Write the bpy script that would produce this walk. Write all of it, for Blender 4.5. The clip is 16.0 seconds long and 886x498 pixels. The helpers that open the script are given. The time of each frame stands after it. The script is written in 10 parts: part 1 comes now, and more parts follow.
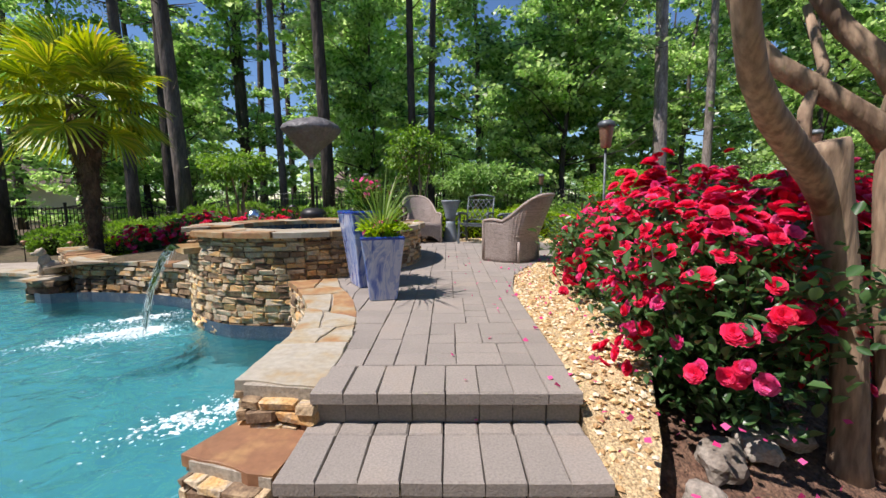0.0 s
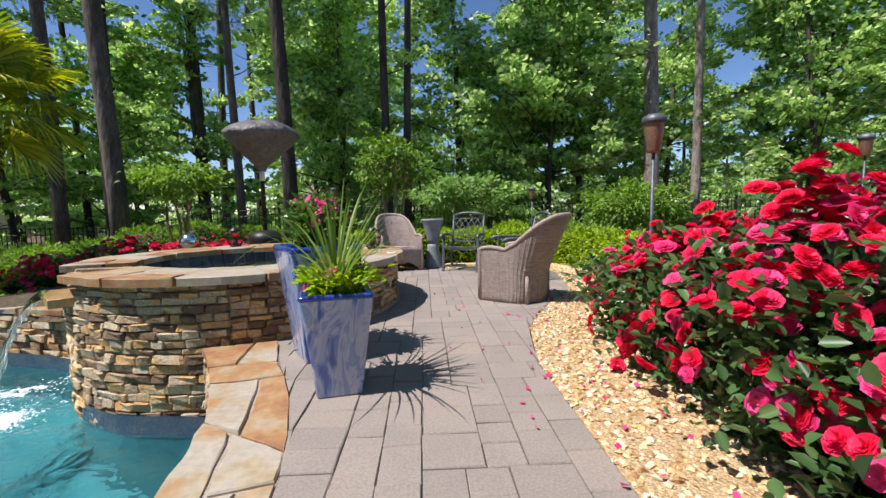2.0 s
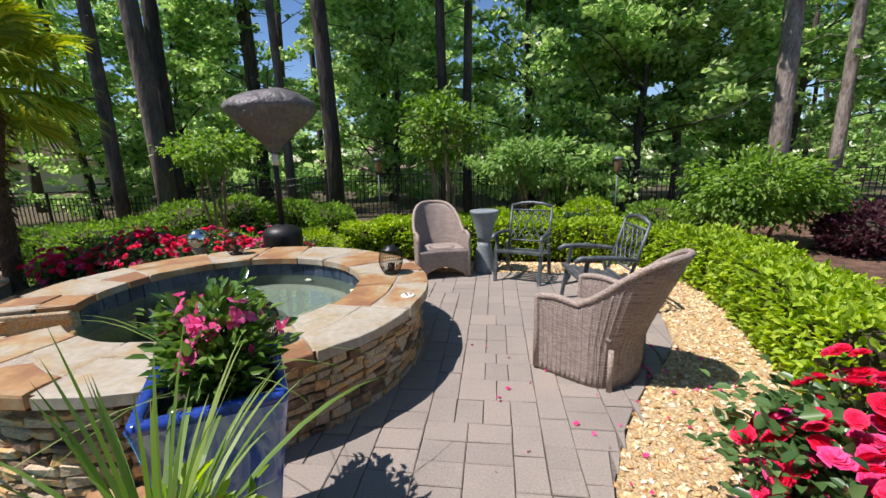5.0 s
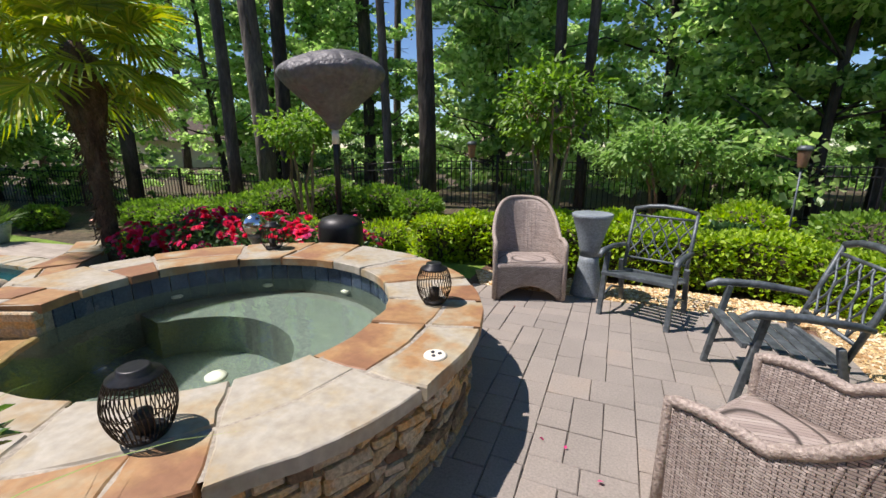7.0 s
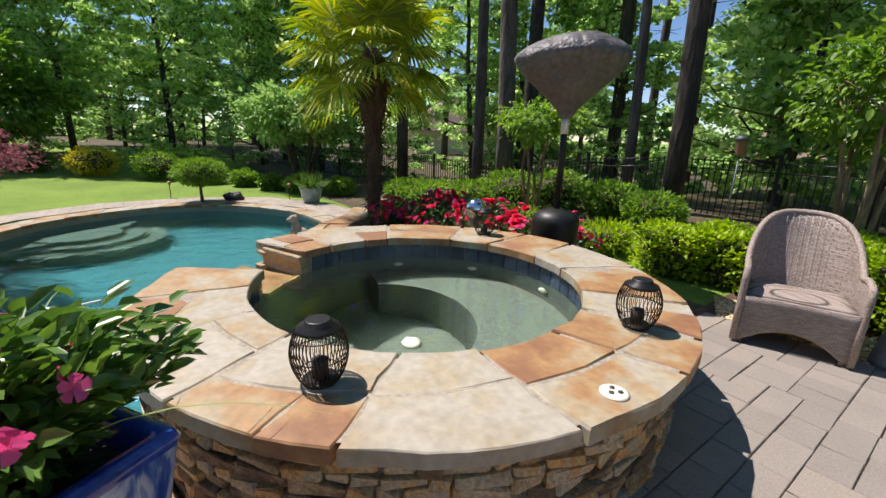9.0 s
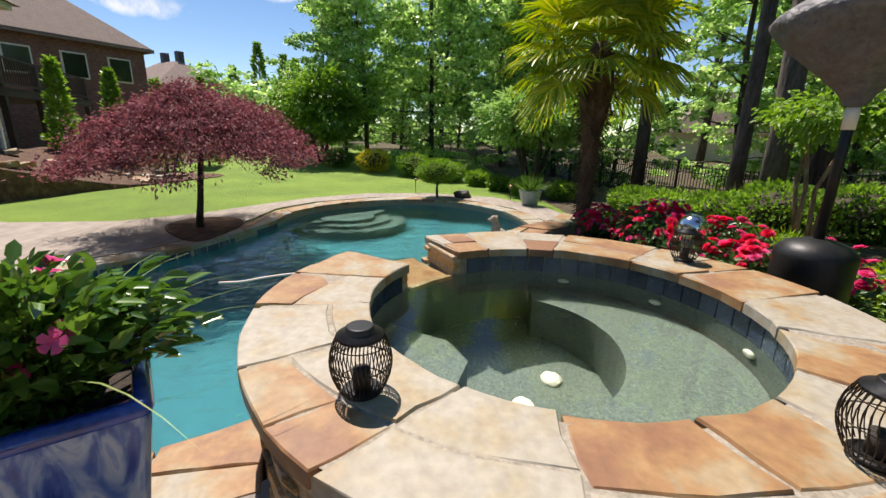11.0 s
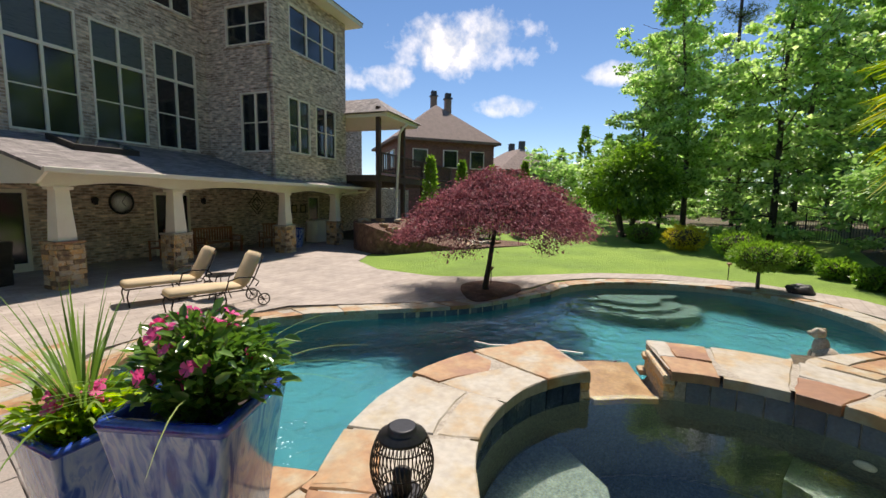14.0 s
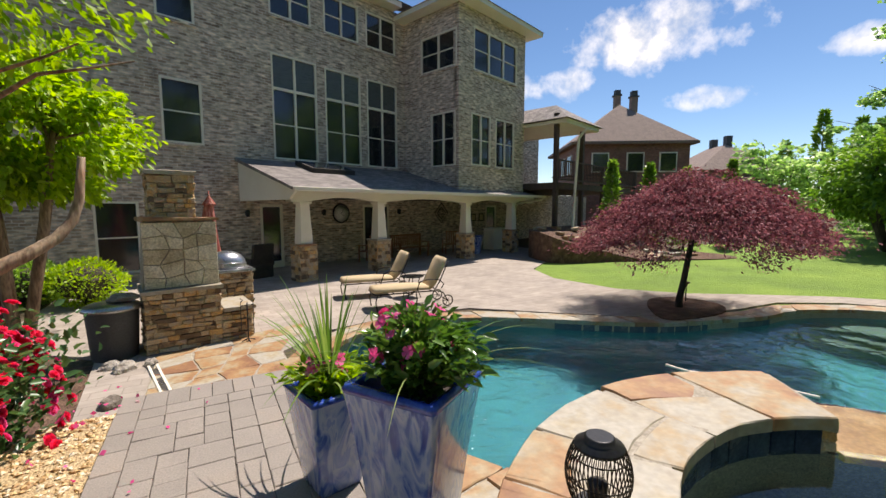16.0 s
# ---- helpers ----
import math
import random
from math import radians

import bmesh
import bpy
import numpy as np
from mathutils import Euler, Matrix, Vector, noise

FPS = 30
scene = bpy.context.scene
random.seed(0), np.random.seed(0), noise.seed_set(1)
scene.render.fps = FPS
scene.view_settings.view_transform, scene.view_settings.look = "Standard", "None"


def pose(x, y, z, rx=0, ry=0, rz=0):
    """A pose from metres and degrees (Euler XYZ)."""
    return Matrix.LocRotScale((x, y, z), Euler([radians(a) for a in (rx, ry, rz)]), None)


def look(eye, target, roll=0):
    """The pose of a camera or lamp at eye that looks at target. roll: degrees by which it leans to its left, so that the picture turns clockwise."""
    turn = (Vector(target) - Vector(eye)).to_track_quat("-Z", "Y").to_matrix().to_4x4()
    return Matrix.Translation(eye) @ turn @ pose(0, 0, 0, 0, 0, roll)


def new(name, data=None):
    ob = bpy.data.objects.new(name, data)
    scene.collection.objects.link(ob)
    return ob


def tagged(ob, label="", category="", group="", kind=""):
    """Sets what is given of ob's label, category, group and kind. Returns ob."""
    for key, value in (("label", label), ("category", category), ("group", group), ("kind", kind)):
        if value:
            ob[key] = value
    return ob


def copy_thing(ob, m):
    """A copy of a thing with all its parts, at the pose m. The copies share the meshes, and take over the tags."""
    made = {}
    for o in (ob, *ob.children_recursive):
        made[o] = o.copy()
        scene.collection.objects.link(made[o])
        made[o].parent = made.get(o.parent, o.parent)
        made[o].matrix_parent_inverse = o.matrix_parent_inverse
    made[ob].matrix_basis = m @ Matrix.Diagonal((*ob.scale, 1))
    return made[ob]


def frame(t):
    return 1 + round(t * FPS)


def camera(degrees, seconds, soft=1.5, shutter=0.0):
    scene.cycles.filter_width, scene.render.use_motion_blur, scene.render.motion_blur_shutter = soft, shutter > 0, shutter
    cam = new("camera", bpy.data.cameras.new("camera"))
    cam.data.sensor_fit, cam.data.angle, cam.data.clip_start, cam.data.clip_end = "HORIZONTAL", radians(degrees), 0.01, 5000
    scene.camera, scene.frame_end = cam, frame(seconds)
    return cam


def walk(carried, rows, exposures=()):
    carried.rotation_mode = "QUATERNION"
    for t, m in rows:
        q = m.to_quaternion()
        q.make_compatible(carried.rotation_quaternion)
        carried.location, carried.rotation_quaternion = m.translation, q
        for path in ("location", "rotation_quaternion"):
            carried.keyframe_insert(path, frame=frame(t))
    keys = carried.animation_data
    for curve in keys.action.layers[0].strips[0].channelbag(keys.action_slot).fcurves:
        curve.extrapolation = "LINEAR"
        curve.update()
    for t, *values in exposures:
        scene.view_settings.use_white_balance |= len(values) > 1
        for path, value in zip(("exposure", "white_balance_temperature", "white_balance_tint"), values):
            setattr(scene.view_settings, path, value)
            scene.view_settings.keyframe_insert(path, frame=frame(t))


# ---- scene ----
cam = camera(93.2, 16.0)
EXPOSURE = 0.5
PATH = [
    (0, (0.026, -0.016, 0.916), (0.001, 1.969, 0.673), -0.4),
    (0.5, (-0.074, 0.271, 0.941), (-0.03, 2.258, 0.72), -0.8),
    (1, (-0.118, 0.605, 0.907), (-0.017, 2.593, 0.718), -0.7),
    (1.5, (-0.103, 0.962, 0.932), (0.015, 2.95, 0.758), -0.8),
    (2, (-0.077, 1.414, 1.014), (0.012, 3.403, 0.83), -0.9),
    (2.5, (0.043, 1.772, 1.185), (0.072, 3.759, 0.964), -0.8),
    (3, (0.132, 2.061, 1.345), (0.089, 4.041, 1.069), -0.8),
    (3.5, (0.113, 2.334, 1.447), (-0.004, 4.303, 1.117), -0.8),
    (4, (0.124, 2.489, 1.613), (-0.057, 4.444, 1.233), -0.8),
    (4.2, (0.144, 2.553, 1.61), (-0.056, 4.504, 1.217), -0.9),
    (6.3, (0.297, 4.076, 1.531), (-0.126, 5.978, 1.079), -0.8),
    (6.5, (0.304, 4.196, 1.524), (-0.188, 6.08, 1.067), -0.5),
    (7, (0.275, 4.418, 1.507), (-0.463, 6.216, 1.035), 0.2),
    (7.5, (0.291, 4.497, 1.505), (-0.722, 6.148, 1.006), 1.1),
    (8, (0.304, 4.515, 1.494), (-0.925, 6.005, 0.978), 1.6),
    (8.2, (0.301, 4.528, 1.481), (-1.001, 5.956, 0.966), 1.6),
    (10.3, (0.281, 5.138, 1.473), (-1.567, 5.688, 0.941), 1.7),
    (10.5, (0.287, 5.199, 1.464), (-1.592, 5.635, 0.936), 1.5),
    (11, (0.201, 5.355, 1.448), (-1.721, 5.506, 0.918), 1.3),
    (11.5, (0.089, 5.506, 1.501), (-1.839, 5.373, 0.987), 1.1),
    (12, (-0.002, 5.704, 1.514), (-1.904, 5.308, 1.04), 1.2),
    (12.5, (-0.055, 5.835, 1.538), (-1.903, 5.196, 1.12), 1.4),
    (13, (-0.087, 5.892, 1.555), (-1.863, 5.041, 1.207), 1.3),
    (13.5, (-0.128, 6.009, 1.563), (-1.815, 4.974, 1.28), 1.1),
    (14, (-0.133, 6.095, 1.572), (-1.718, 4.898, 1.341), 0.9),
    (14.5, (-0.104, 6.109, 1.576), (-1.568, 4.761, 1.373), 0.7),
    (15, (-0.065, 6.104, 1.574), (-1.389, 4.617, 1.384), 0.3),
    (15.5, (-0.026, 6.092, 1.575), (-1.187, 4.475, 1.385), -0.0),
    (16, (-0.013, 6.086, 1.573), (-0.994, 4.354, 1.375), -0.1),
]
walk(cam, [(t, look(eye, target, roll)) for t, eye, target, roll in PATH], [(0, EXPOSURE, 6600, 18), (8, EXPOSURE, 6700, 17), (11, EXPOSURE, 7100, 16), (16, EXPOSURE, 7100, 16)])

# ---- world and sun ----
SUN_AZ = (0.915, 0.40)          # the way the light travels over the ground
SUN_EL = 61.0
world = bpy.data.worlds.new("world")
scene.world = world
world.use_nodes = True


def world_nodes():
    nt = world.node_tree
    nt.nodes.clear()
    N, L = nt.nodes.new, nt.links.new
    out = N("ShaderNodeOutputWorld")
    sky = N("ShaderNodeTexSky")
    sky.sky_type = "NISHITA"
    sky.sun_disc = False
    sky.sun_elevation = radians(SUN_EL)
    sky.sun_rotation = math.atan2(-SUN_AZ[0], -SUN_AZ[1])
    sky.air_density, sky.dust_density, sky.ozone_density = 1.0, 0.0, 2.2
    sky.altitude = 1500
    hs = N("ShaderNodeHueSaturation")
    hs.inputs["Saturation"].default_value = 1.15
    L(sky.outputs[0], hs.inputs["Color"])
    bg = N("ShaderNodeBackground")
    bg.inputs[1].default_value = SKY_STRENGTH
    L(hs.outputs[0], bg.inputs[0])
    tc = N("ShaderNodeTexCoord")
    nz = N("ShaderNodeTexNoise")
    nz.inputs["Scale"].default_value, nz.inputs["Detail"].default_value, nz.inputs["Roughness"].default_value = 11.0, 8.0, 0.60
    L(tc.outputs["Generated"], nz.inputs["Vector"])
    total = None
    # fair-weather clouds: way to the middle (azimuth, height) and half sizes, in degrees
    for az, el, wa, we, k in CLOUDS:
        a, e = radians(az), radians(el)
        d = Vector((-math.sin(a) * math.cos(e), math.cos(a) * math.cos(e), math.sin(e)))
        right = Vector((math.cos(a), math.sin(a), 0))
        up = right.cross(d)
        acc = None
        for axis, w in ((right, wa), (up, we)):
            dot = N("ShaderNodeVectorMath")
            dot.operation = "DOT_PRODUCT"
            dot.inputs[1].default_value = axis / math.sin(radians(w))
            sub = N("ShaderNodeVectorMath")
            sub.operation = "SUBTRACT"
            sub.inputs[1].default_value = d
            L(tc.outputs["Generated"], sub.inputs[0])
            L(sub.outputs[0], dot.inputs[0])
            sq = N("ShaderNodeMath")
            sq.operation = "MULTIPLY"
            L(dot.outputs["Value"], sq.inputs[0])
            L(dot.outputs["Value"], sq.inputs[1])
            if acc is None:
                acc = sq
            else:
                ad = N("ShaderNodeMath")
                ad.operation = "ADD"
                L(acc.outputs[0], ad.inputs[0])
                L(sq.outputs[0], ad.inputs[1])
                acc = ad
        # the ellipse's 1 - r^2, roughened by the noise, on the right half of the sky only
        m = N("ShaderNodeMath")
        m.operation = "MULTIPLY_ADD"
        L(nz.outputs["Fac"], m.inputs[0])
        m.inputs[1].default_value = 2.7
        m.inputs[2].default_value = -0.80
        s = N("ShaderNodeMath")
        s.operation = "SUBTRACT"
        L(m.outputs[0], s.inputs[0])
        L(acc.outputs[0], s.inputs[1])
        front = N("ShaderNodeVectorMath")
        front.operation = "DOT_PRODUCT"
        front.inputs[1].default_value = d
        L(tc.outputs["Generated"], front.inputs[0])
        gate = N("ShaderNodeMath")
        gate.operation = "GREATER_THAN"
        gate.inputs[1].default_value = 0.5
        L(front.outputs["Value"], gate.inputs[0])
        mr = N("ShaderNodeMapRange")
        mr.inputs["From Min"].default_value, mr.inputs["From Max"].default_value = 0.0, 0.75
        mr.inputs["To Max"].default_value = k
        L(s.outputs[0], mr.inputs["Value"])
        g = N("ShaderNodeMath")
        g.operation = "MULTIPLY"
        L(mr.outputs[0], g.inputs[0])
        L(gate.outputs[0], g.inputs[1])
        if total is None:
            total = g
        else:
            mx = N("ShaderNodeMath")
            mx.operation = "MAXIMUM"
            L(total.outputs[0], mx.inputs[0])
            L(g.outputs[0], mx.inputs[1])
            total = mx
    nz2 = N("ShaderNodeTexNoise")
    nz2.inputs["Scale"].default_value, nz2.inputs["Detail"].default_value = 22.0, 5.0
    L(tc.outputs["Generated"], nz2.inputs["Vector"])
    ramp = N("ShaderNodeValToRGB")
    ramp.color_ramp.elements[0].position, ramp.color_ramp.elements[0].color = 0.35, (0.62, 0.68, 0.76, 1)
    ramp.color_ramp.elements[1].position, ramp.color_ramp.elements[1].color = 0.6, (1.0, 1.0, 1.0, 1)
    L(nz2.outputs["Fac"], ramp.inputs[0])
    cl = N("ShaderNodeBackground")
    cl.inputs[1].default_value = 0.9
    L(ramp.outputs[0], cl.inputs[0])
    mix = N("ShaderNodeMixShader")
    L(total.outputs[0], mix.inputs[0])
    L(bg.outputs[0], mix.inputs[1])
    L(cl.outputs[0], mix.inputs[2])
    L(mix.outputs[0], out.inputs[0])


SKY_STRENGTH = 0.1
CLOUDS = [(125.0, 19.5, 14.0, 4.8, 1.0), (135.5, 15.0, 6.5, 3.0, 0.95), (118.5, 12.0, 6.0, 1.9, 0.9), (105.5, 15.5, 5.0, 1.8, 0.85),
          (124.0, 33.0, 5.0, 2.4, 0.85), (95.0, 26.0, 5.0, 2.4, 0.8)]
world_nodes()
sun = bpy.data.lights.new("sun", "SUN")
sun.energy, sun.angle, sun.color = 4.5, radians(0.53), (1.0, 0.97, 0.93)
sun_ob = new("sun", sun)
_h = math.cos(radians(SUN_EL))
sun_ob.matrix_world = look((0, 0, 40), Vector((0, 0, 40)) + Vector((SUN_AZ[0] * _h, SUN_AZ[1] * _h, -math.sin(radians(SUN_EL)))))


# ---- materials ----
def mat_new(name):
    m = bpy.data.materials.new(name)
    m.use_nodes = True
    nt = m.node_tree
    return m, nt, nt.nodes.new, nt.links.new, nt.nodes["Principled BSDF"]


def ramp_node(nt, stops, interp="LINEAR"):
    r = nt.nodes.new("ShaderNodeValToRGB")
    cr = r.color_ramp
    cr.interpolation = interp
    while len(cr.elements) < len(stops):
        cr.elements.new(0.5)
    for e, (p, c) in zip(cr.elements, stops):
        e.position, e.color = p, (*c, 1)
    return r


def surface(name, stops, rough=0.7, scale=6.0, detail=6.0, grain=60.0, grain_amt=0.25, bump=0.3, bump_scale=40.0, vary="", vary_amt=0.3,
            metal=0.0, spec=0.5, coat=0.0, stretch=(1, 1, 1), space="Object", bump_dist=0.01, hue=0.0):
    """A surface: a colour ramp over noise, finer grain, brightness that varies from piece to piece ('object' or 'island'), and relief."""
    m, nt, N, L, bs = mat_new(name)
    tc = N("ShaderNodeTexCoord")
    geo = N("ShaderNodeNewGeometry")
    mp = N("ShaderNodeMapping")
    mp.inputs["Scale"].default_value = stretch
    L(geo.outputs["Position"] if space == "World" else tc.outputs["Object"], mp.inputs["Vector"])
    n1 = N("ShaderNodeTexNoise")
    n1.inputs["Scale"].default_value, n1.inputs["Detail"].default_value, n1.inputs["Roughness"].default_value = scale, detail, 0.6
    L(mp.outputs[0], n1.inputs["Vector"])
    rp = ramp_node(nt, stops)
    fac = n1.outputs["Fac"]
    if vary:
        if vary == "object":
            oi = N("ShaderNodeObjectInfo")
            rnd = oi.outputs["Random"]
        else:
            rnd = geo.outputs["Random Per Island"]
        sh = N("ShaderNodeMath")
        sh.operation = "MULTIPLY_ADD"
        sh.inputs[1].default_value, sh.inputs[2].default_value = vary_amt, -vary_amt / 2
        L(rnd, sh.inputs[0])
        ad = N("ShaderNodeMath")
        L(fac, ad.inputs[0])
        L(sh.outputs[0], ad.inputs[1])
        fac = ad.outputs[0]
    L(fac, rp.inputs[0])
    n2 = N("ShaderNodeTexNoise")
    n2.inputs["Scale"].default_value, n2.inputs["Detail"].default_value = grain, 4.0
    L(mp.outputs[0], n2.inputs["Vector"])
    mr = N("ShaderNodeMapRange")
    mr.inputs["To Min"].default_value, mr.inputs["To Max"].default_value = 1 - grain_amt, 1 + grain_amt
    mr.inputs["From Min"].default_value, mr.inputs["From Max"].default_value = 0.3, 0.7
    L(n2.outputs["Fac"], mr.inputs["Value"])
    hs = N("ShaderNodeHueSaturation")
    L(mr.outputs[0], hs.inputs["Value"])
    L(rp.outputs[0], hs.inputs["Color"])
    L(hs.outputs[0], bs.inputs["Base Color"])
    rr = N("ShaderNodeMapRange")
    rr.inputs["To Min"].default_value, rr.inputs["To Max"].default_value = max(rough - 0.12, 0.02), min(rough + 0.12, 1)
    L(n1.outputs["Fac"], rr.inputs["Value"])
    L(rr.outputs[0], bs.inputs["Roughness"])
    bs.inputs["Metallic"].default_value = metal
    bs.inputs["Specular IOR Level"].default_value = spec
    bs.inputs["Coat Weight"].default_value = coat
    if bump:
        n3 = N("ShaderNodeTexNoise")
        n3.inputs["Scale"].default_value, n3.inputs["Detail"].default_value = bump_scale, 6.0
        L(mp.outputs[0], n3.inputs["Vector"])
        b = N("ShaderNodeBump")
        b.inputs["Strength"].default_value, b.inputs["Distance"].default_value = bump, bump_dist
        L(n3.outputs["Fac"], b.inputs["Height"])
        L(b.outputs[0], bs.inputs["Normal"])
    return m


def leafy(name, stops, trans=0.35, rough=0.45, clump=0.0, spec=0.35):
    """Leaves: colour varies leaf by leaf, light shines through."""
    m, nt, N, L, bs = mat_new(name)
    geo = N("ShaderNodeNewGeometry")
    oi = N("ShaderNodeObjectInfo")
    n = N("ShaderNodeTexNoise")
    n.inputs["Scale"].default_value, n.inputs["Detail"].default_value = 0.9, 2.0
    L(geo.outputs["Position"], n.inputs["Vector"])
    mixv = N("ShaderNodeMath")
    mixv.operation = "MULTIPLY_ADD"
    mixv.inputs[1].default_value = 0.6
    L(geo.outputs["Random Per Island"], mixv.inputs[0])
    sc = N("ShaderNodeMath")
    sc.operation = "MULTIPLY_ADD"
    sc.inputs[1].default_value, sc.inputs[2].default_value = 0.25, 0.0
    L(oi.outputs["Random"], sc.inputs[0])
    sc2 = N("ShaderNodeMath")
    sc2.operation = "MULTIPLY_ADD"
    sc2.inputs[1].default_value = 0.5
    L(n.outputs["Fac"], sc2.inputs[0])
    sc2.inputs[2].default_value = -0.18
    ad = N("ShaderNodeMath")
    L(sc.outputs[0], ad.inputs[0])
    L(sc2.outputs[0], ad.inputs[1])
    L(ad.outputs[0], mixv.inputs[2])
    rp = ramp_node(nt, stops)
    L(mixv.outputs[0], rp.inputs[0])
    L(rp.outputs[0], bs.inputs["Base Color"])
    bs.inputs["Roughness"].default_value = rough
    bs.inputs["Specular IOR Level"].default_value = spec
    tr = N("ShaderNodeBsdfTranslucent")
    hs = N("ShaderNodeHueSaturation")
    hs.inputs["Saturation"].default_value, hs.inputs["Value"].default_value = 1.15, 1.5
    L(rp.outputs[0], hs.inputs["Color"])
    L(hs.outputs[0], tr.inputs["Color"])
    mx = N("ShaderNodeMixShader")
    mx.inputs[0].default_value = trans
    L(bs.outputs[0], mx.inputs[1])
    L(tr.outputs[0], mx.inputs[2])
    L(mx.outputs[0], nt.nodes["Material Output"].inputs["Surface"])
    return m


def brickwork(name, c1, c2, mortar, w, h, m_size=0.012, vertical=True, offset=0.5, rough=0.85, bump=0.5, dirt=0.35):
    """Courses of bricks or pavers at real size; vertical: on an upright wall, by its own x and z."""
    m, nt, N, L, bs = mat_new(name)
    tc = N("ShaderNodeTexCoord")
    src = tc.outputs["Object"]
    if vertical:
        sp = N("ShaderNodeSeparateXYZ")
        L(src, sp.inputs[0])
        ad = N("ShaderNodeMath")
        L(sp.outputs[0], ad.inputs[0])
        L(sp.outputs[1], ad.inputs[1])
        cb = N("ShaderNodeCombineXYZ")
        L(ad.outputs[0], cb.inputs[0])
        L(sp.outputs[2], cb.inputs[1])
        src = cb.outputs[0]
    br = N("ShaderNodeTexBrick")
    br.inputs["Scale"].default_value = 1.0
    br.inputs["Brick Width"].default_value, br.inputs["Row Height"].default_value = w, h
    br.inputs["Mortar Size"].default_value, br.inputs["Mortar Smooth"].default_value = m_size, 0.2
    br.offset = offset
    for k, c in (("Color1", c1), ("Color2", c2), ("Mortar", mortar)):
        br.inputs[k].default_value = (*c, 1)
    L(src, br.inputs["Vector"])
    n = N("ShaderNodeTexNoise")
    n.inputs["Scale"].default_value, n.inputs["Detail"].default_value = 1.3, 7.0
    L(tc.outputs["Object"], n.inputs["Vector"])
    n2 = N("ShaderNodeTexNoise")
    n2.inputs["Scale"].default_value, n2.inputs["Detail"].default_value = 7.0, 5.0
    mp = N("ShaderNodeMapping")
    mp.inputs["Scale"].default_value = (1.0 / w / 7, 1.0 / h / 7, 1)
    L(src, mp.inputs["Vector"])
    L(mp.outputs[0], n2.inputs["Vector"])
    mr = N("ShaderNodeMapRange")
    mr.inputs["From Min"].default_value, mr.inputs["From Max"].default_value = 0.3, 0.7
    mr.inputs["To Min"].default_value, mr.inputs["To Max"].default_value = 1 - dirt, 1 + dirt
    L(n2.outputs["Fac"], mr.inputs["Value"])
    mr2 = N("ShaderNodeMapRange")
    mr2.inputs["From Min"].default_value, mr2.inputs["From Max"].default_value = 0.3, 0.7
    mr2.inputs["To Min"].default_value, mr2.inputs["To Max"].default_value = 0.85, 1.12
    L(n.outputs["Fac"], mr2.inputs["Value"])
    mu = N("ShaderNodeMath")
    mu.operation = "MULTIPLY"
    L(mr.outputs[0], mu.inputs[0])
    L(mr2.outputs[0], mu.inputs[1])
    hs = N("ShaderNodeHueSaturation")
    L(mu.outputs[0], hs.inputs["Value"])
    L(br.outputs["Color"], hs.inputs["Color"])
    L(hs.outputs[0], bs.inputs["Base Color"])
    bs.inputs["Roughness"].default_value = rough
    b = N("ShaderNodeBump")
    b.inputs["Strength"].default_value, b.inputs["Distance"].default_value = bump, 0.012
    inv = N("ShaderNodeMath")
    inv.operation = "SUBTRACT"
    L(n2.outputs["Fac"], inv.inputs[0])
    L(br.outputs["Fac"], inv.inputs[1])
    L(inv.outputs[0], b.inputs["Height"])
    L(b.outputs[0], bs.inputs["Normal"])
    return m


def glassy(name, tint, rough=0.0, wave=3.0, strength=0.25, dist=0.03, clear=0.35, ior=1.33):
    """Water: rippled, tinted, mirrors by its index."""
    m, nt, N, L, bs = mat_new(name)
    bs.inputs["Base Color"].default_value = (*tint, 1)
    bs.inputs["Transmission Weight"].default_value = 1.0
    bs.inputs["IOR"].default_value, bs.inputs["Roughness"].default_value = ior, rough
    geo = N("ShaderNodeNewGeometry")
    n = N("ShaderNodeTexNoise")
    n.inputs["Scale"].default_value, n.inputs["Detail"].default_value, n.inputs["Distortion"].default_value = wave, 3.0, 0.6
    L(geo.outputs["Position"], n.inputs["Vector"])
    b = N("ShaderNodeBump")
    b.inputs["Strength"].default_value, b.inputs["Distance"].default_value = strength, dist
    L(n.outputs["Fac"], b.inputs["Height"])
    L(b.outputs[0], bs.inputs["Normal"])
    return m


STONE = [(0.12, (0.17, 0.11, 0.065)), (0.27, (0.36, 0.25, 0.14)), (0.40, (0.49, 0.36, 0.21)), (0.50, (0.40, 0.335, 0.26)), (0.60, (0.54, 0.39, 0.20)),
         (0.74, (0.58, 0.32, 0.11)), (0.86, (0.53, 0.43, 0.29))]
FLAG = [(0.20, (0.26, 0.125, 0.062)), (0.31, (0.36, 0.20, 0.085)), (0.39, (0.37, 0.275, 0.155)), (0.46, (0.37, 0.32, 0.235)), (0.58, (0.40, 0.365, 0.295)), (0.68, (0.38, 0.315, 0.205)), (0.78, (0.355, 0.20, 0.085)),
        (0.90, (0.275, 0.135, 0.07))]
M = {}
M["ledge"] = surface("ledgestone", STONE, rough=0.85, scale=9, grain=70, grain_amt=0.3, bump=0.7, bump_scale=45, vary="island", vary_amt=1.0, bump_dist=0.015)
M["ledge_piece"] = surface("ledgestone_piece", STONE, rough=0.85, scale=9, grain=70, grain_amt=0.3, bump=0.7, bump_scale=45, vary="object", vary_amt=1.0, bump_dist=0.015, space="World")
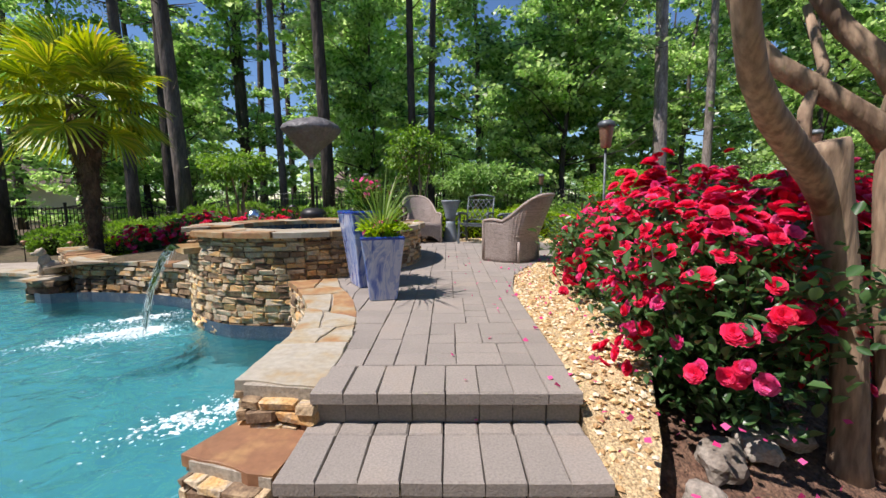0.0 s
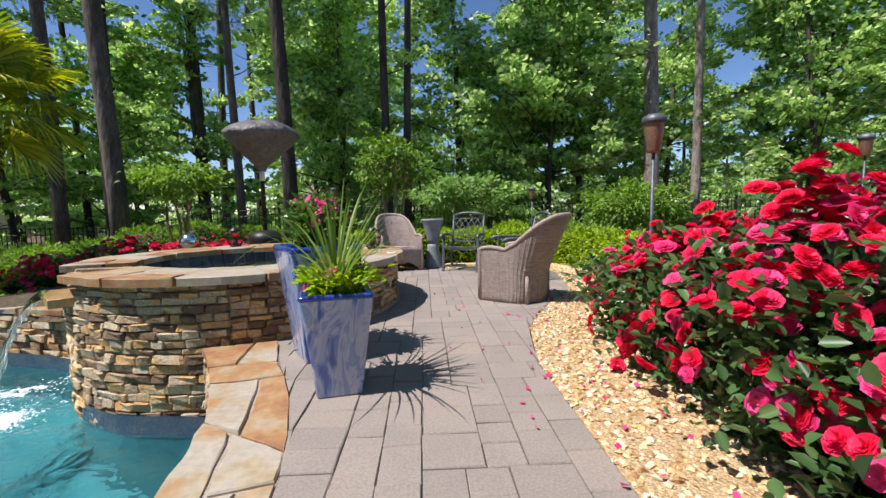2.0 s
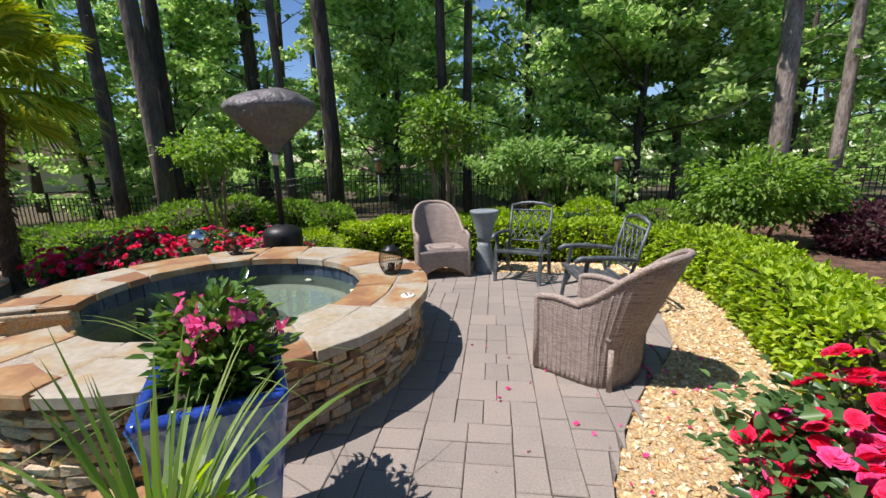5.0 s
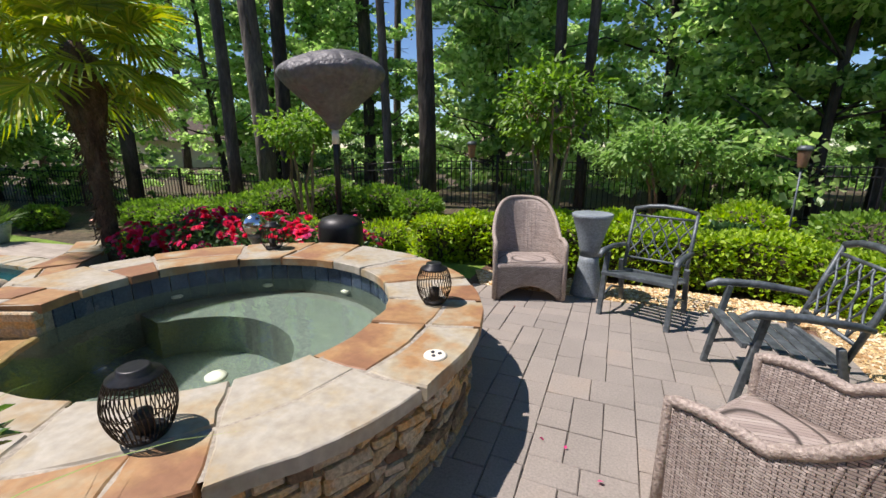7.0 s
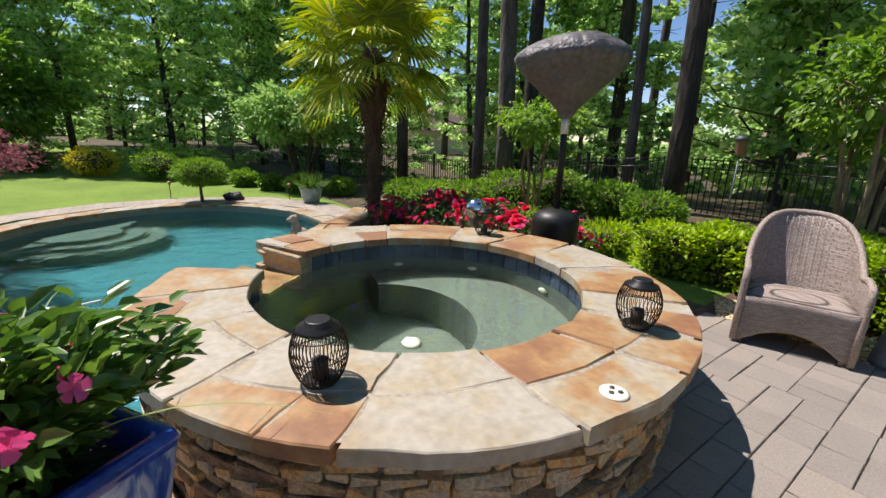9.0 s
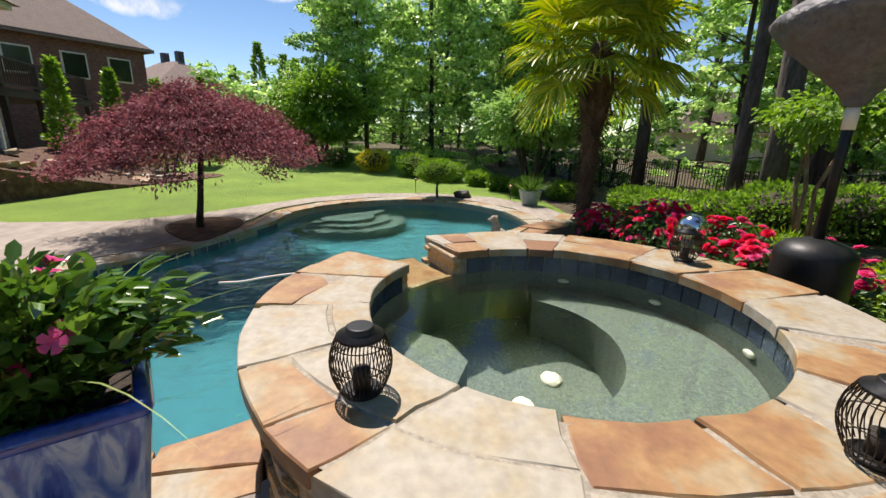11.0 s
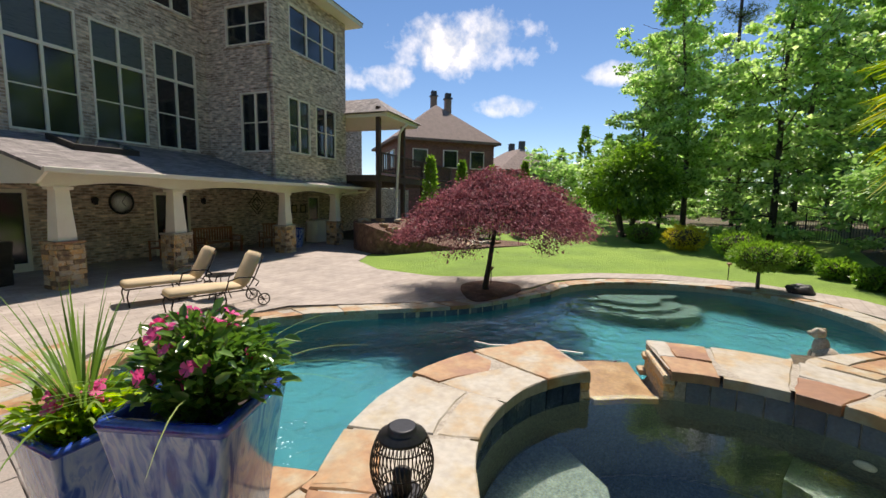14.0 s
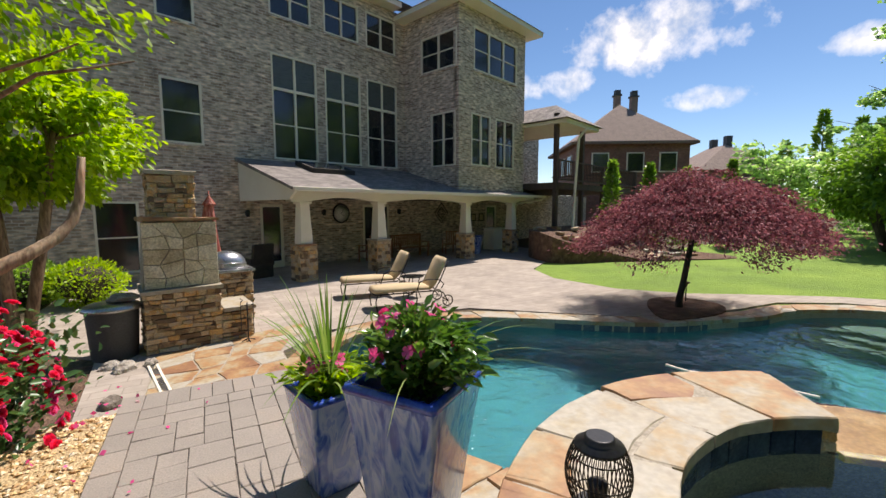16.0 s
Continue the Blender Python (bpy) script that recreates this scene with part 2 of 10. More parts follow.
M["flag"] = surface("flagstone", FLAG, rough=0.62, scale=2.6, detail=9, grain=24, grain_amt=0.13, bump=0.5, bump_scale=7, vary="object", vary_amt=0.58, space="World", bump_dist=0.014)
M["pale_stone"] = surface("pale_flat_stone", [(0.3, (0.42, 0.34, 0.22)), (0.5, (0.60, 0.52, 0.37)), (0.7, (0.70, 0.64, 0.50))], rough=0.8, scale=5, grain=40, grain_amt=0.3, bump=0.9, bump_scale=9, vary="object", vary_amt=0.35, space="World")
M["rust_stone"] = surface("rust_brown_stone", [(0.3, (0.24, 0.13, 0.05)), (0.5, (0.36, 0.22, 0.09)), (0.7, (0.44, 0.32, 0.17))], rough=0.35, scale=4, grain=40, grain_amt=0.2, bump=0.4, bump_scale=14, space="World")
M["mortar"] = surface("mortar", [(0.3, (0.29, 0.25, 0.19)), (0.7, (0.39, 0.345, 0.275))], rough=0.9, scale=12, bump=0.5, space="World")
M["paver"] = surface("paver_concrete", [(0.15, (0.225, 0.198, 0.17)), (0.42, (0.262, 0.23, 0.197)), (0.6, (0.29, 0.253, 0.216)), (0.8, (0.31, 0.258, 0.21)), (0.95, (0.325, 0.288, 0.245))], rough=0.85, scale=1.8,
                     grain=90, grain_amt=0.16, bump=0.45, bump_scale=90, vary="object", vary_amt=0.3, space="World", bump_dist=0.006)
M["joint"] = surface("joint_sand", [(0.3, (0.10, 0.085, 0.07)), (0.7, (0.19, 0.165, 0.14))], rough=0.95, scale=20, space="World")
M["deck"] = brickwork("deck_pavers", (0.34, 0.29, 0.24), (0.385, 0.33, 0.275), (0.27, 0.23, 0.19), 0.30, 0.20, 0.008, vertical=False, dirt=0.15, bump=0.35)
M["brick"] = brickwork("house_brick", (0.30, 0.20, 0.145), (0.72, 0.58, 0.46), (0.56, 0.48, 0.41), 0.215, 0.078, 0.012, dirt=0.5)
M["brick_far"] = brickwork("far_brick", (0.20, 0.085, 0.062), (0.26, 0.12, 0.085), (0.23, 0.15, 0.12), 0.215, 0.078, 0.011)
M["lawn"] = surface("lawn_grass", [(0.25, (0.13, 0.22, 0.025)), (0.5, (0.19, 0.31, 0.035)), (0.75, (0.26, 0.38, 0.055))], rough=0.9, scale=0.5, grain=55, grain_amt=0.35, bump=1.0, bump_scale=80, space="World", bump_dist=0.03)
M["mulch"] = surface("mulch", [(0.25, (0.06, 0.03, 0.018)), (0.5, (0.15, 0.08, 0.05)), (0.75, (0.26, 0.16, 0.10))], rough=0.95, scale=5, grain=45, grain_amt=0.5, bump=1.0, bump_scale=50, space="World", bump_dist=0.04)
M["woodfloor"] = surface("woodland_floor", [(0.25, (0.05, 0.045, 0.02)), (0.5, (0.11, 0.08, 0.045)), (0.75, (0.07, 0.10, 0.03))], rough=0.95, scale=0.6, grain=14, grain_amt=0.5, bump=1.0, bump_scale=20, space="World", bump_dist=0.05)
M["pebble"] = surface("pea_gravel", [(0.2, (0.40, 0.24, 0.10)), (0.45, (0.64, 0.44, 0.20)), (0.65, (0.74, 0.57, 0.32)), (0.9, (0.76, 0.67, 0.50))], rough=0.7, scale=14, grain=60, vary="island", vary_amt=0.9, bump=0)
M["gravelbed"] = surface("gravel_bed", [(0.3, (0.40, 0.27, 0.13)), (0.7, (0.64, 0.49, 0.28))], rough=0.95, scale=60, grain=90, grain_amt=0.5, bump=1.0, bump_scale=70, space="World", bump_dist=0.02)
M["plaster"] = surface("pool_plaster", [(0.3, (0.018, 0.125, 0.15)), (0.7, (0.035, 0.185, 0.205))], rough=0.8, scale=1.2, grain=30, grain_amt=0.12, bump=0.2, space="World")
M["spa_plaster"] = surface("spa_pebble_plaster", [(0.3, (0.085, 0.105, 0.085)), (0.7, (0.17, 0.19, 0.155))], rough=0.85, scale=40, grain=90, grain_amt=0.4, bump=0.4, space="World")
M["tile"] = surface("blue_slate_tile", [(0.3, (0.02, 0.035, 0.07)), (0.55, (0.05, 0.08, 0.13)), (0.8, (0.10, 0.12, 0.15))], rough=0.25, scale=5, vary="object", vary_amt=0.5, space="World")
M["water"] = glassy("pool_water", (0.38, 0.81, 0.85), wave=3.4, strength=0.75, dist=0.07)
M["spa_water"] = glassy("spa_water", (0.62, 0.84, 0.78), wave=5.0, strength=0.12, dist=0.02)
M["foam"] = surface("white_water", [(0.3, (0.50, 0.62, 0.64)), (0.7, (0.68, 0.76, 0.77))], rough=0.3, bump=0)
# bark darkened for backlit trunks: part of the shade is in its colour
M["bark"] = surface("shaded_pine_bark", [(0.3, (0.03, 0.024, 0.018)), (0.5, (0.075, 0.06, 0.05)), (0.75, (0.16, 0.13, 0.11))], rough=0.95, scale=5, stretch=(1, 1, 0.25), bump=1.0, bump_scale=12, grain=30, bump_dist=0.05, vary="object", vary_amt=0.3)
# paler copy of the bark, sunlight on two pines put into the colour
M["sunlit_bark"] = surface("sunlit_pine_bark", [(0.3, (0.13, 0.105, 0.085)), (0.5, (0.27, 0.23, 0.20)), (0.75, (0.42, 0.37, 0.33))], rough=0.95, scale=6, stretch=(1, 1, 0.3), bump=1.0, bump_scale=14, grain=30, grain_amt=0.35, bump_dist=0.05)
M["leaf_wood"] = leafy("forest_leaf", [(0.12, (0.05, 0.115, 0.04)), (0.34, (0.20, 0.35, 0.10)), (0.6, (0.45, 0.62, 0.22)), (0.95, (0.74, 0.83, 0.46))], trans=0.54, rough=0.34, spec=0.6)
M["leaf_pine"] = leafy("pine_needles", [(0.2, (0.05, 0.09, 0.04)), (0.6, (0.11, 0.17, 0.07)), (1.0, (0.20, 0.27, 0.11))], trans=0.35)
M["white"] = surface("white_paint", [(0.3, (0.76, 0.69, 0.56)), (0.7, (0.83, 0.77, 0.65))], rough=0.55, scale=1.5, grain_amt=0.05, bump=0.1)
M["shingle"] = brickwork("asphalt_shingle", (0.17, 0.15, 0.135), (0.27, 0.24, 0.22), (0.10, 0.09, 0.08), 0.3, 0.14, 0.008, vertical=False, dirt=0.3)
M["shingle_far"] = surface("brown_shingle", [(0.3, (0.20, 0.145, 0.115)), (0.7, (0.28, 0.21, 0.17))], rough=0.9, scale=2, grain=12, bump=0.4, bump_scale=10)
M["glass"] = surface("dark_window_glass", [(0.3, (0.008, 0.01, 0.012)), (0.7, (0.02, 0.022, 0.025))], rough=0.06, bump=0, spec=0.8, grain_amt=0)
M["blind"] = surface("window_blind", [(0.3, (0.06, 0.07, 0.07)), (0.7, (0.10, 0.11, 0.11))], rough=0.3, bump=0, stretch=(1, 1, 12), scale=4)
# near-black for unlit rooms, also used for real dark brown things
M["dark"] = surface("unlit_room_and_dark_brown", [(0.3, (0.03, 0.025, 0.02)), (0.7, (0.06, 0.05, 0.04))], rough=0.8)
M["darkwood"] = surface("stained_deck_wood", [(0.3, (0.045, 0.028, 0.02)), (0.7, (0.10, 0.06, 0.04))], rough=0.7, scale=4, stretch=(1, 1, 0.3), bump=0.3)


# ---- building helpers ----
def part(name, bm, material, parent=None, label="", smooth=False):
    me = bpy.data.meshes.new(name)
    if isinstance(bm, bmesh.types.BMesh):
        bm.to_mesh(me)
        bm.free()
    else:
        me.from_pydata(*bm)
    me.materials.append(material)
    if smooth:
        me.polygons.foreach_set("use_smooth", [True] * len(me.polygons))
    ob = new(name, me)
    if parent is not None:
        ob.parent = parent
    if label:
        ob["label"] = label
    return ob


def share(name, me, parent, m=None):
    ob = new(name, me)
    ob.parent = parent
    if m is not None:
        ob.matrix_basis = m
    return ob


def thing(name, m, label, category, group="", kind=""):
    ob = new(name)
    ob.empty_display_size = 0.1
    ob.matrix_basis = m
    return tagged(ob, label, category, group, kind)


def B():
    return bmesh.new()


def box(bm, c, s, rz=0.0, bev=0.0, m=None, taper=1.0):
    g = bmesh.ops.create_cube(bm, size=1.0)
    for v in g["verts"]:
        k = taper if v.co.z > 0 else 1.0
        v.co = Vector((v.co.x * s[0] * k, v.co.y * s[1] * k, v.co.z * s[2]))
    if bev:
        es = list({e for v in g["verts"] for e in v.link_edges})
        r = bmesh.ops.bevel(bm, geom=es, offset=bev, segments=2, affect="EDGES", profile=0.6)
        vs = list({v for f in r["faces"] for v in f.verts} | {v for v in g["verts"] if v.is_valid})
    else:
        vs = g["verts"]
    T = Matrix.Translation(c) @ Matrix.Rotation(rz, 4, "Z")
    if m is not None:
        T = T @ m
    bmesh.ops.transform(bm, matrix=T, verts=vs)
    return vs


def tube(bm, pts, r, seg=8, caps=True):
    """A round bar along points; r: one radius or one for each point."""
    pts = [Vector(p) for p in pts]
    rs = r if isinstance(r, (list, tuple)) else [r] * len(pts)
    rings = []
    side = None
    for i, p in enumerate(pts):
        d = (pts[min(i + 1, len(pts) - 1)] - pts[max(i - 1, 0)]).normalized()
        if side is None:
            side = d.orthogonal().normalized()
        side = (side - d * side.dot(d)).normalized()
        up = d.cross(side)
        rings.append([bm.verts.new(p + (side * math.cos(a) + up * math.sin(a)) * rs[i]) for a in (2 * math.pi * k / seg for k in range(seg))])
    for a, b in zip(rings, rings[1:]):
        for k in range(seg):
            f = bm.faces.new((a[k], a[(k + 1) % seg], b[(k + 1) % seg], b[k]))
            f.smooth = True
    if caps:
        bm.faces.new(rings[0][::-1])
        bm.faces.new(rings[-1])


def lathe(bm, prof, seg=24, c=(0, 0, 0), close=True, wobble=0.0):
    rings = []
    for r, z in prof:
        rings.append([bm.verts.new((c[0] + r * (1 + wobble * math.sin(3 * a + z * 9)) * math.cos(a), c[1] + r * math.sin(a), c[2] + z)) for a in (2 * math.pi * k / seg for k in range(seg))])
    for a, b in zip(rings, rings[1:]):
        for k in range(seg):
            f = bm.faces.new((a[k], a[(k + 1) % seg], b[(k + 1) % seg], b[k]))
            f.smooth = True
    if close:
        bm.faces.new(rings[0][::-1])
        bm.faces.new(rings[-1])


def slab(bm, outline, z0, z1, holes=()):
    """A flat slab over an outline (with holes), between two heights."""
    loops = [outline, *holes]
    edges = []
    rings = []
    for lp in loops:
        vs = [bm.verts.new((x, y, z1)) for x, y in lp]
        rings.append(vs)
        edges += [bm.edges.new((vs[i], vs[(i + 1) % len(vs)])) for i in range(len(vs))]
    r = bmesh.ops.triangle_fill(bm, edges=edges, use_beauty=True, use_dissolve=False)
    for f in [g for g in r["geom"] if isinstance(g, bmesh.types.BMFace)]:
        f.normal_update()
        if f.normal.z < 0:
            f.normal_flip()
    for lp, vs in zip(loops, rings):
        lo = [bm.verts.new((x, y, z0)) for x, y in lp]
        for i in range(len(vs)):
            j = (i + 1) % len(vs)
            bm.faces.new((vs[i], vs[j], lo[j], lo[i]))


def smooth_loop(pts, n=6):
    out = []
    k = len(pts)
    for i in range(k):
        p0, p1, p2, p3 = (Vector(pts[(i + j - 1) % k]) for j in range(4))
        for s in range(n):
            t = s / n
            q = 0.5 * (2 * p1 + (p2 - p0) * t + (2 * p0 - 5 * p1 + 4 * p2 - p3) * t * t + (3 * p1 - p0 - 3 * p2 + p3) * t ** 3)
            out.append((q.x, q.y))
    return out


def inside(x, y, poly):
    c = False
    j = len(poly) - 1
    for i in range(len(poly)):
        (xi, yi), (xj, yj) = poly[i], poly[j]
        if (yi > y) != (yj > y) and x < (xj - xi) * (y - yi) / (yj - yi) + xi:
            c = not c
        j = i
    return c


def grow(poly, d):
    """The outline moved outwards by d."""
    n = len(poly)
    area = sum(poly[i][0] * poly[(i + 1) % n][1] - poly[(i + 1) % n][0] * poly[i][1] for i in range(n))
    s = 1 if area > 0 else -1
    out = []
    for i in range(n):
        a, b = Vector(poly[i - 1]), Vector(poly[(i + 1) % n])
        t = (b - a).normalized()
        out.append((poly[i][0] + s * t.y * d, poly[i][1] - s * t.x * d))
    return out


def leaf_mesh(name, pts, dirs, size, material, rng, aspect=0.55, fold=0.25, jitter=0.5, length_vary=0.4):
    """Many leaves as one mesh: each a folded diamond at its point, lying about its way."""
    pts, dirs = np.asarray(pts, float), np.asarray(dirs, float)
    n = len(pts)
    d = dirs + rng.normal(0, jitter, (n, 3))
    d /= np.linalg.norm(d, axis=1)[:, None] + 1e-9
    r = rng.normal(0, 1, (n, 3))
    s = np.cross(d, r)
    s /= np.linalg.norm(s, axis=1)[:, None] + 1e-9
    up = np.cross(s, d)
    ln = size * (1 + rng.uniform(-length_vary, length_vary, n))[:, None]
    a = pts
    b = pts + d * ln * 0.5 + s * ln * aspect * 0.5 + up * ln * fold * 0.4
    c = pts + d * ln
    e = pts + d * ln * 0.5 - s * ln * aspect * 0.5 + up * ln * fold * 0.4
    v = np.stack([a, b, c, e], 1).reshape(-1, 3)
    me = bpy.data.meshes.new(name)
    me.vertices.add(4 * n)
    me.vertices.foreach_set("co", v.astype(np.float32).ravel())
    me.loops.add(4 * n)
    me.loops.foreach_set("vertex_index", np.arange(4 * n, dtype=np.int32))
    me.polygons.add(n)
    me.polygons.foreach_set("loop_start", np.arange(0, 4 * n, 4, dtype=np.int32))
    me.update(calc_edges=True)
    me.materials.append(material)
    return me


def fine_leaves(name, pts, dirs, size, material, rng, aspect=0.55, fold=0.22, jitter=0.5, length_vary=0.4):
    """Leaves seen close by: pointed ovals folded along the midrib, their tips bent down."""
    pts, dirs = np.asarray(pts, float), np.asarray(dirs, float)
    n = len(pts)
    d = dirs / (np.linalg.norm(dirs, axis=1)[:, None] + 1e-9) + rng.normal(0, jitter, (n, 3))
    d /= np.linalg.norm(d, axis=1)[:, None] + 1e-9
    s = np.cross(d, np.array([0, 0, 1.0]) + rng.normal(0, 0.45, (n, 3)))
    s /= np.linalg.norm(s, axis=1)[:, None] + 1e-9
    up = np.cross(s, d)
    ln = size * (1 + rng.uniform(-length_vary, length_vary, n))[:, None]
    w = ln * aspect * 0.5
    tip = pts + d * ln - up * ln * 0.16
    v = np.stack([pts, pts + d * ln * 0.28 + s * w * 0.85 + up * w * fold * 2, pts + d * ln * 0.66 + s * w * 0.8 + up * w * fold, tip,
                  pts + d * ln * 0.66 - s * w * 0.8 + up * w * fold, pts + d * ln * 0.28 - s * w * 0.85 + up * w * fold * 2], 1).reshape(-1, 3)
    me = bpy.data.meshes.new(name)
    me.vertices.add(6 * n)
    me.vertices.foreach_set("co", v.astype(np.float32).ravel())
    me.loops.add(8 * n)
    o = (np.arange(n) * 6)[:, None]
    me.loops.foreach_set("vertex_index", np.concatenate([o + np.array([[0, 1, 2, 3]]), o + np.array([[0, 3, 4, 5]])], 1).astype(np.int32).ravel())
    me.polygons.add(2 * n)
    me.polygons.foreach_set("loop_start", np.arange(0, 8 * n, 4, dtype=np.int32))
    me.update(calc_edges=True)
    me.materials.append(material)
    return me


def limb(bm, start, way, length, r0, r1, rng, bend=0.15, n=5, seg=6, droop=0.0):
    p = Vector(start)
    d = Vector(way).normalized()
    pts, rs = [p.copy()], [r0]
    for i in range(n):
        d = (d + Vector(rng.normal(0, bend, 3)) + Vector((0, 0, -droop))).normalized()
        p = p + d * length / n
        pts.append(p.copy())
        rs.append(r0 + (r1 - r0) * (i + 1) / n)
    tube(bm, pts, rs, seg)
    return pts


def blossom(name, base, tip):
    m, nt, N, L, bs = mat_new(name)
    geo = N("ShaderNodeNewGeometry")
    oi = N("ShaderNodeObjectInfo")
    mx = N("ShaderNodeMath")
    mx.operation = "MULTIPLY_ADD"
    mx.inputs[1].default_value = 0.55
    L(geo.outputs["Random Per Island"], mx.inputs[0])
    sc = N("ShaderNodeMath")
    sc.operation = "MULTIPLY"
    sc.inputs[1].default_value = 0.45
    L(oi.outputs["Random"], sc.inputs[0])
    L(sc.outputs[0], mx.inputs[2])
    rp = ramp_node(nt, [(0.1, base), (0.9, tip)])
    L(mx.outputs[0], rp.inputs[0])
    L(rp.outputs[0], bs.inputs["Base Color"])
    bs.inputs["Roughness"].default_value = 0.6
    tr = N("ShaderNodeBsdfTranslucent")
    L(rp.outputs[0], tr.inputs["Color"])
    ms = N("ShaderNodeMixShader")
    ms.inputs[0].default_value = 0.4
    L(bs.outputs[0], ms.inputs[1])
    L(tr.outputs[0], ms.inputs[2])
    L(ms.outputs[0], nt.nodes["Material Output"].inputs["Surface"])
    return m


def weave(name, c0, c1, w=0.012, h=0.008, rough=0.6):
    """Woven wicker: over-and-under strands as colour and relief."""
    m, nt, N, L, bs = mat_new(name)
    tc = N("ShaderNodeTexCoord")
    sp = N("ShaderNodeSeparateXYZ")
    L(tc.outputs["Object"], sp.inputs[0])
    ad = N("ShaderNodeMath")
    L(sp.outputs[0], ad.inputs[0])
    L(sp.outputs[1], ad.inputs[1])
    cb = N("ShaderNodeCombineXYZ")
    L(ad.outputs[0], cb.inputs[0])
    L(sp.outputs[2], cb.inputs[1])
    br = N("ShaderNodeTexBrick")
    br.inputs["Scale"].default_value = 1.0
    br.inputs["Brick Width"].default_value, br.inputs["Row Height"].default_value = w * 2, h
    br.inputs["Mortar Size"].default_value, br.inputs["Mortar Smooth"].default_value = 0.0016, 1.0
    br.inputs["Color1"].default_value, br.inputs["Color2"].default_value, br.inputs["Mortar"].default_value = (*c0, 1), (*c1, 1), (c0[0] * 0.2, c0[1] * 0.2, c0[2] * 0.2, 1)
    L(cb.outputs[0], br.inputs["Vector"])
    L(br.outputs["Color"], bs.inputs["Base Color"])
    bs.inputs["Roughness"].default_value = rough
    b = N("ShaderNodeBump")
    b.inputs["Strength"].default_value, b.inputs["Distance"].default_value, b.invert = 1.0, 0.006, True
    L(br.outputs["Fac"], b.inputs["Height"])
    L(b.outputs[0], bs.inputs["Normal"])
    return m


M["rose"] = blossom("red_rose_petal", (0.84, 0.006, 0.045), (1.0, 0.05, 0.20))
M["pink"] = blossom("pink_petal", (0.85, 0.025, 0.21), (1.0, 0.16, 0.44))
M["yellow"] = blossom("yellow_leaf", (0.55, 0.45, 0.02), (0.85, 0.75, 0.05))
M["leaf_rose"] = leafy("rose_leaf", [(0.1, (0.03, 0.08, 0.025)), (0.5, (0.07, 0.15, 0.045)), (1.0, (0.14, 0.25, 0.08))], trans=0.25, rough=0.35, spec=0.5)
M["leaf_pot"] = leafy("glossy_pot_leaf", [(0.1, (0.035, 0.095, 0.02)), (0.5, (0.10, 0.20, 0.04)), (1.0, (0.23, 0.37, 0.08))], trans=0.25, rough=0.22, spec=0.6)
M["leaf_hedge"] = leafy("hedge_leaf", [(0.1, (0.13, 0.23, 0.02)), (0.5, (0.32, 0.47, 0.035)), (1.0, (0.55, 0.66, 0.07))], trans=0.4)
M["leaf_shrub"] = leafy("shrub_leaf", [(0.1, (0.08, 0.16, 0.03)), (0.5, (0.19, 0.33, 0.055)), (1.0, (0.33, 0.48, 0.10))], trans=0.4)
M["leaf_bright"] = leafy("bright_leaf", [(0.1, (0.14, 0.25, 0.025)), (0.5, (0.31, 0.46, 0.045)), (1.0, (0.52, 0.64, 0.08))], trans=0.5)
M["leaf_pale"] = leafy("pale_leaf", [(0.1, (0.12, 0.22, 0.06)), (0.5, (0.24, 0.40, 0.12)), (1.0, (0.38, 0.52, 0.20))], trans=0.4)
M["leaf_plum"] = leafy("plum_leaf", [(0.1, (0.035, 0.012, 0.018)), (0.5, (0.09, 0.03, 0.045)), (1.0, (0.17, 0.07, 0.08))], trans=0.25)
M["leaf_maple"] = leafy("red_maple_leaf", [(0.1, (0.07, 0.025, 0.03)), (0.45, (0.19, 0.07, 0.078)), (0.75, (0.34, 0.135, 0.15)), (1.0, (0.46, 0.20, 0.21))], trans=0.3, rough=0.65, spec=0.15)
M["leaf_palm"] = leafy("palm_frond", [(0.1, (0.09, 0.15, 0.02)), (0.4, (0.24, 0.33, 0.035)), (0.7, (0.48, 0.51, 0.06)), (1.0, (0.62, 0.46, 0.11))], trans=0.35, rough=0.4)
M["leaf_grass"] = leafy("strap_leaf", [(0.1, (0.07, 0.14, 0.03)), (0.5, (0.17, 0.28, 0.06)), (1.0, (0.34, 0.42, 0.14))], trans=0.35)
M["palm_trunk"] = surface("palm_fibre", [(0.25, (0.03, 0.018, 0.012)), (0.5, (0.11, 0.065, 0.04)), (0.75, (0.22, 0.14, 0.09))], rough=0.95, scale=10, stretch=(1, 1, 0.4), bump=1.0, bump_scale=25, bump_dist=0.04)
M["crape_bark"] = surface("smooth_crape_bark", [(0.28, (0.09, 0.052, 0.03)), (0.42, (0.20, 0.13, 0.08)), (0.56, (0.34, 0.245, 0.16)), (0.72, (0.22, 0.12, 0.065))], rough=0.8, scale=7, stretch=(1, 1, 0.2), grain=34, grain_amt=0.4, bump=0.9, bump_scale=12, bump_dist=0.03)
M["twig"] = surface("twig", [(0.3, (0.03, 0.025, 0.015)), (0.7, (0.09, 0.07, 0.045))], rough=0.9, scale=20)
M["wicker"] = weave("grey_brown_wicker", (0.31, 0.245, 0.21), (0.45, 0.375, 0.325), w=0.016, h=0.011)
M["wicker_rim"] = surface("braided_wicker", [(0.3, (0.24, 0.185, 0.155)), (0.7, (0.45, 0.37, 0.31))], rough=0.6, scale=70, bump=1.0, bump_scale=70)
M["iron"] = surface("weathered_grey_metal", [(0.3, (0.05, 0.06, 0.065)), (0.55, (0.12, 0.14, 0.15)), (0.8, (0.24, 0.26, 0.27))], rough=0.5, scale=8, grain=50, metal=0.4, bump=0.2)
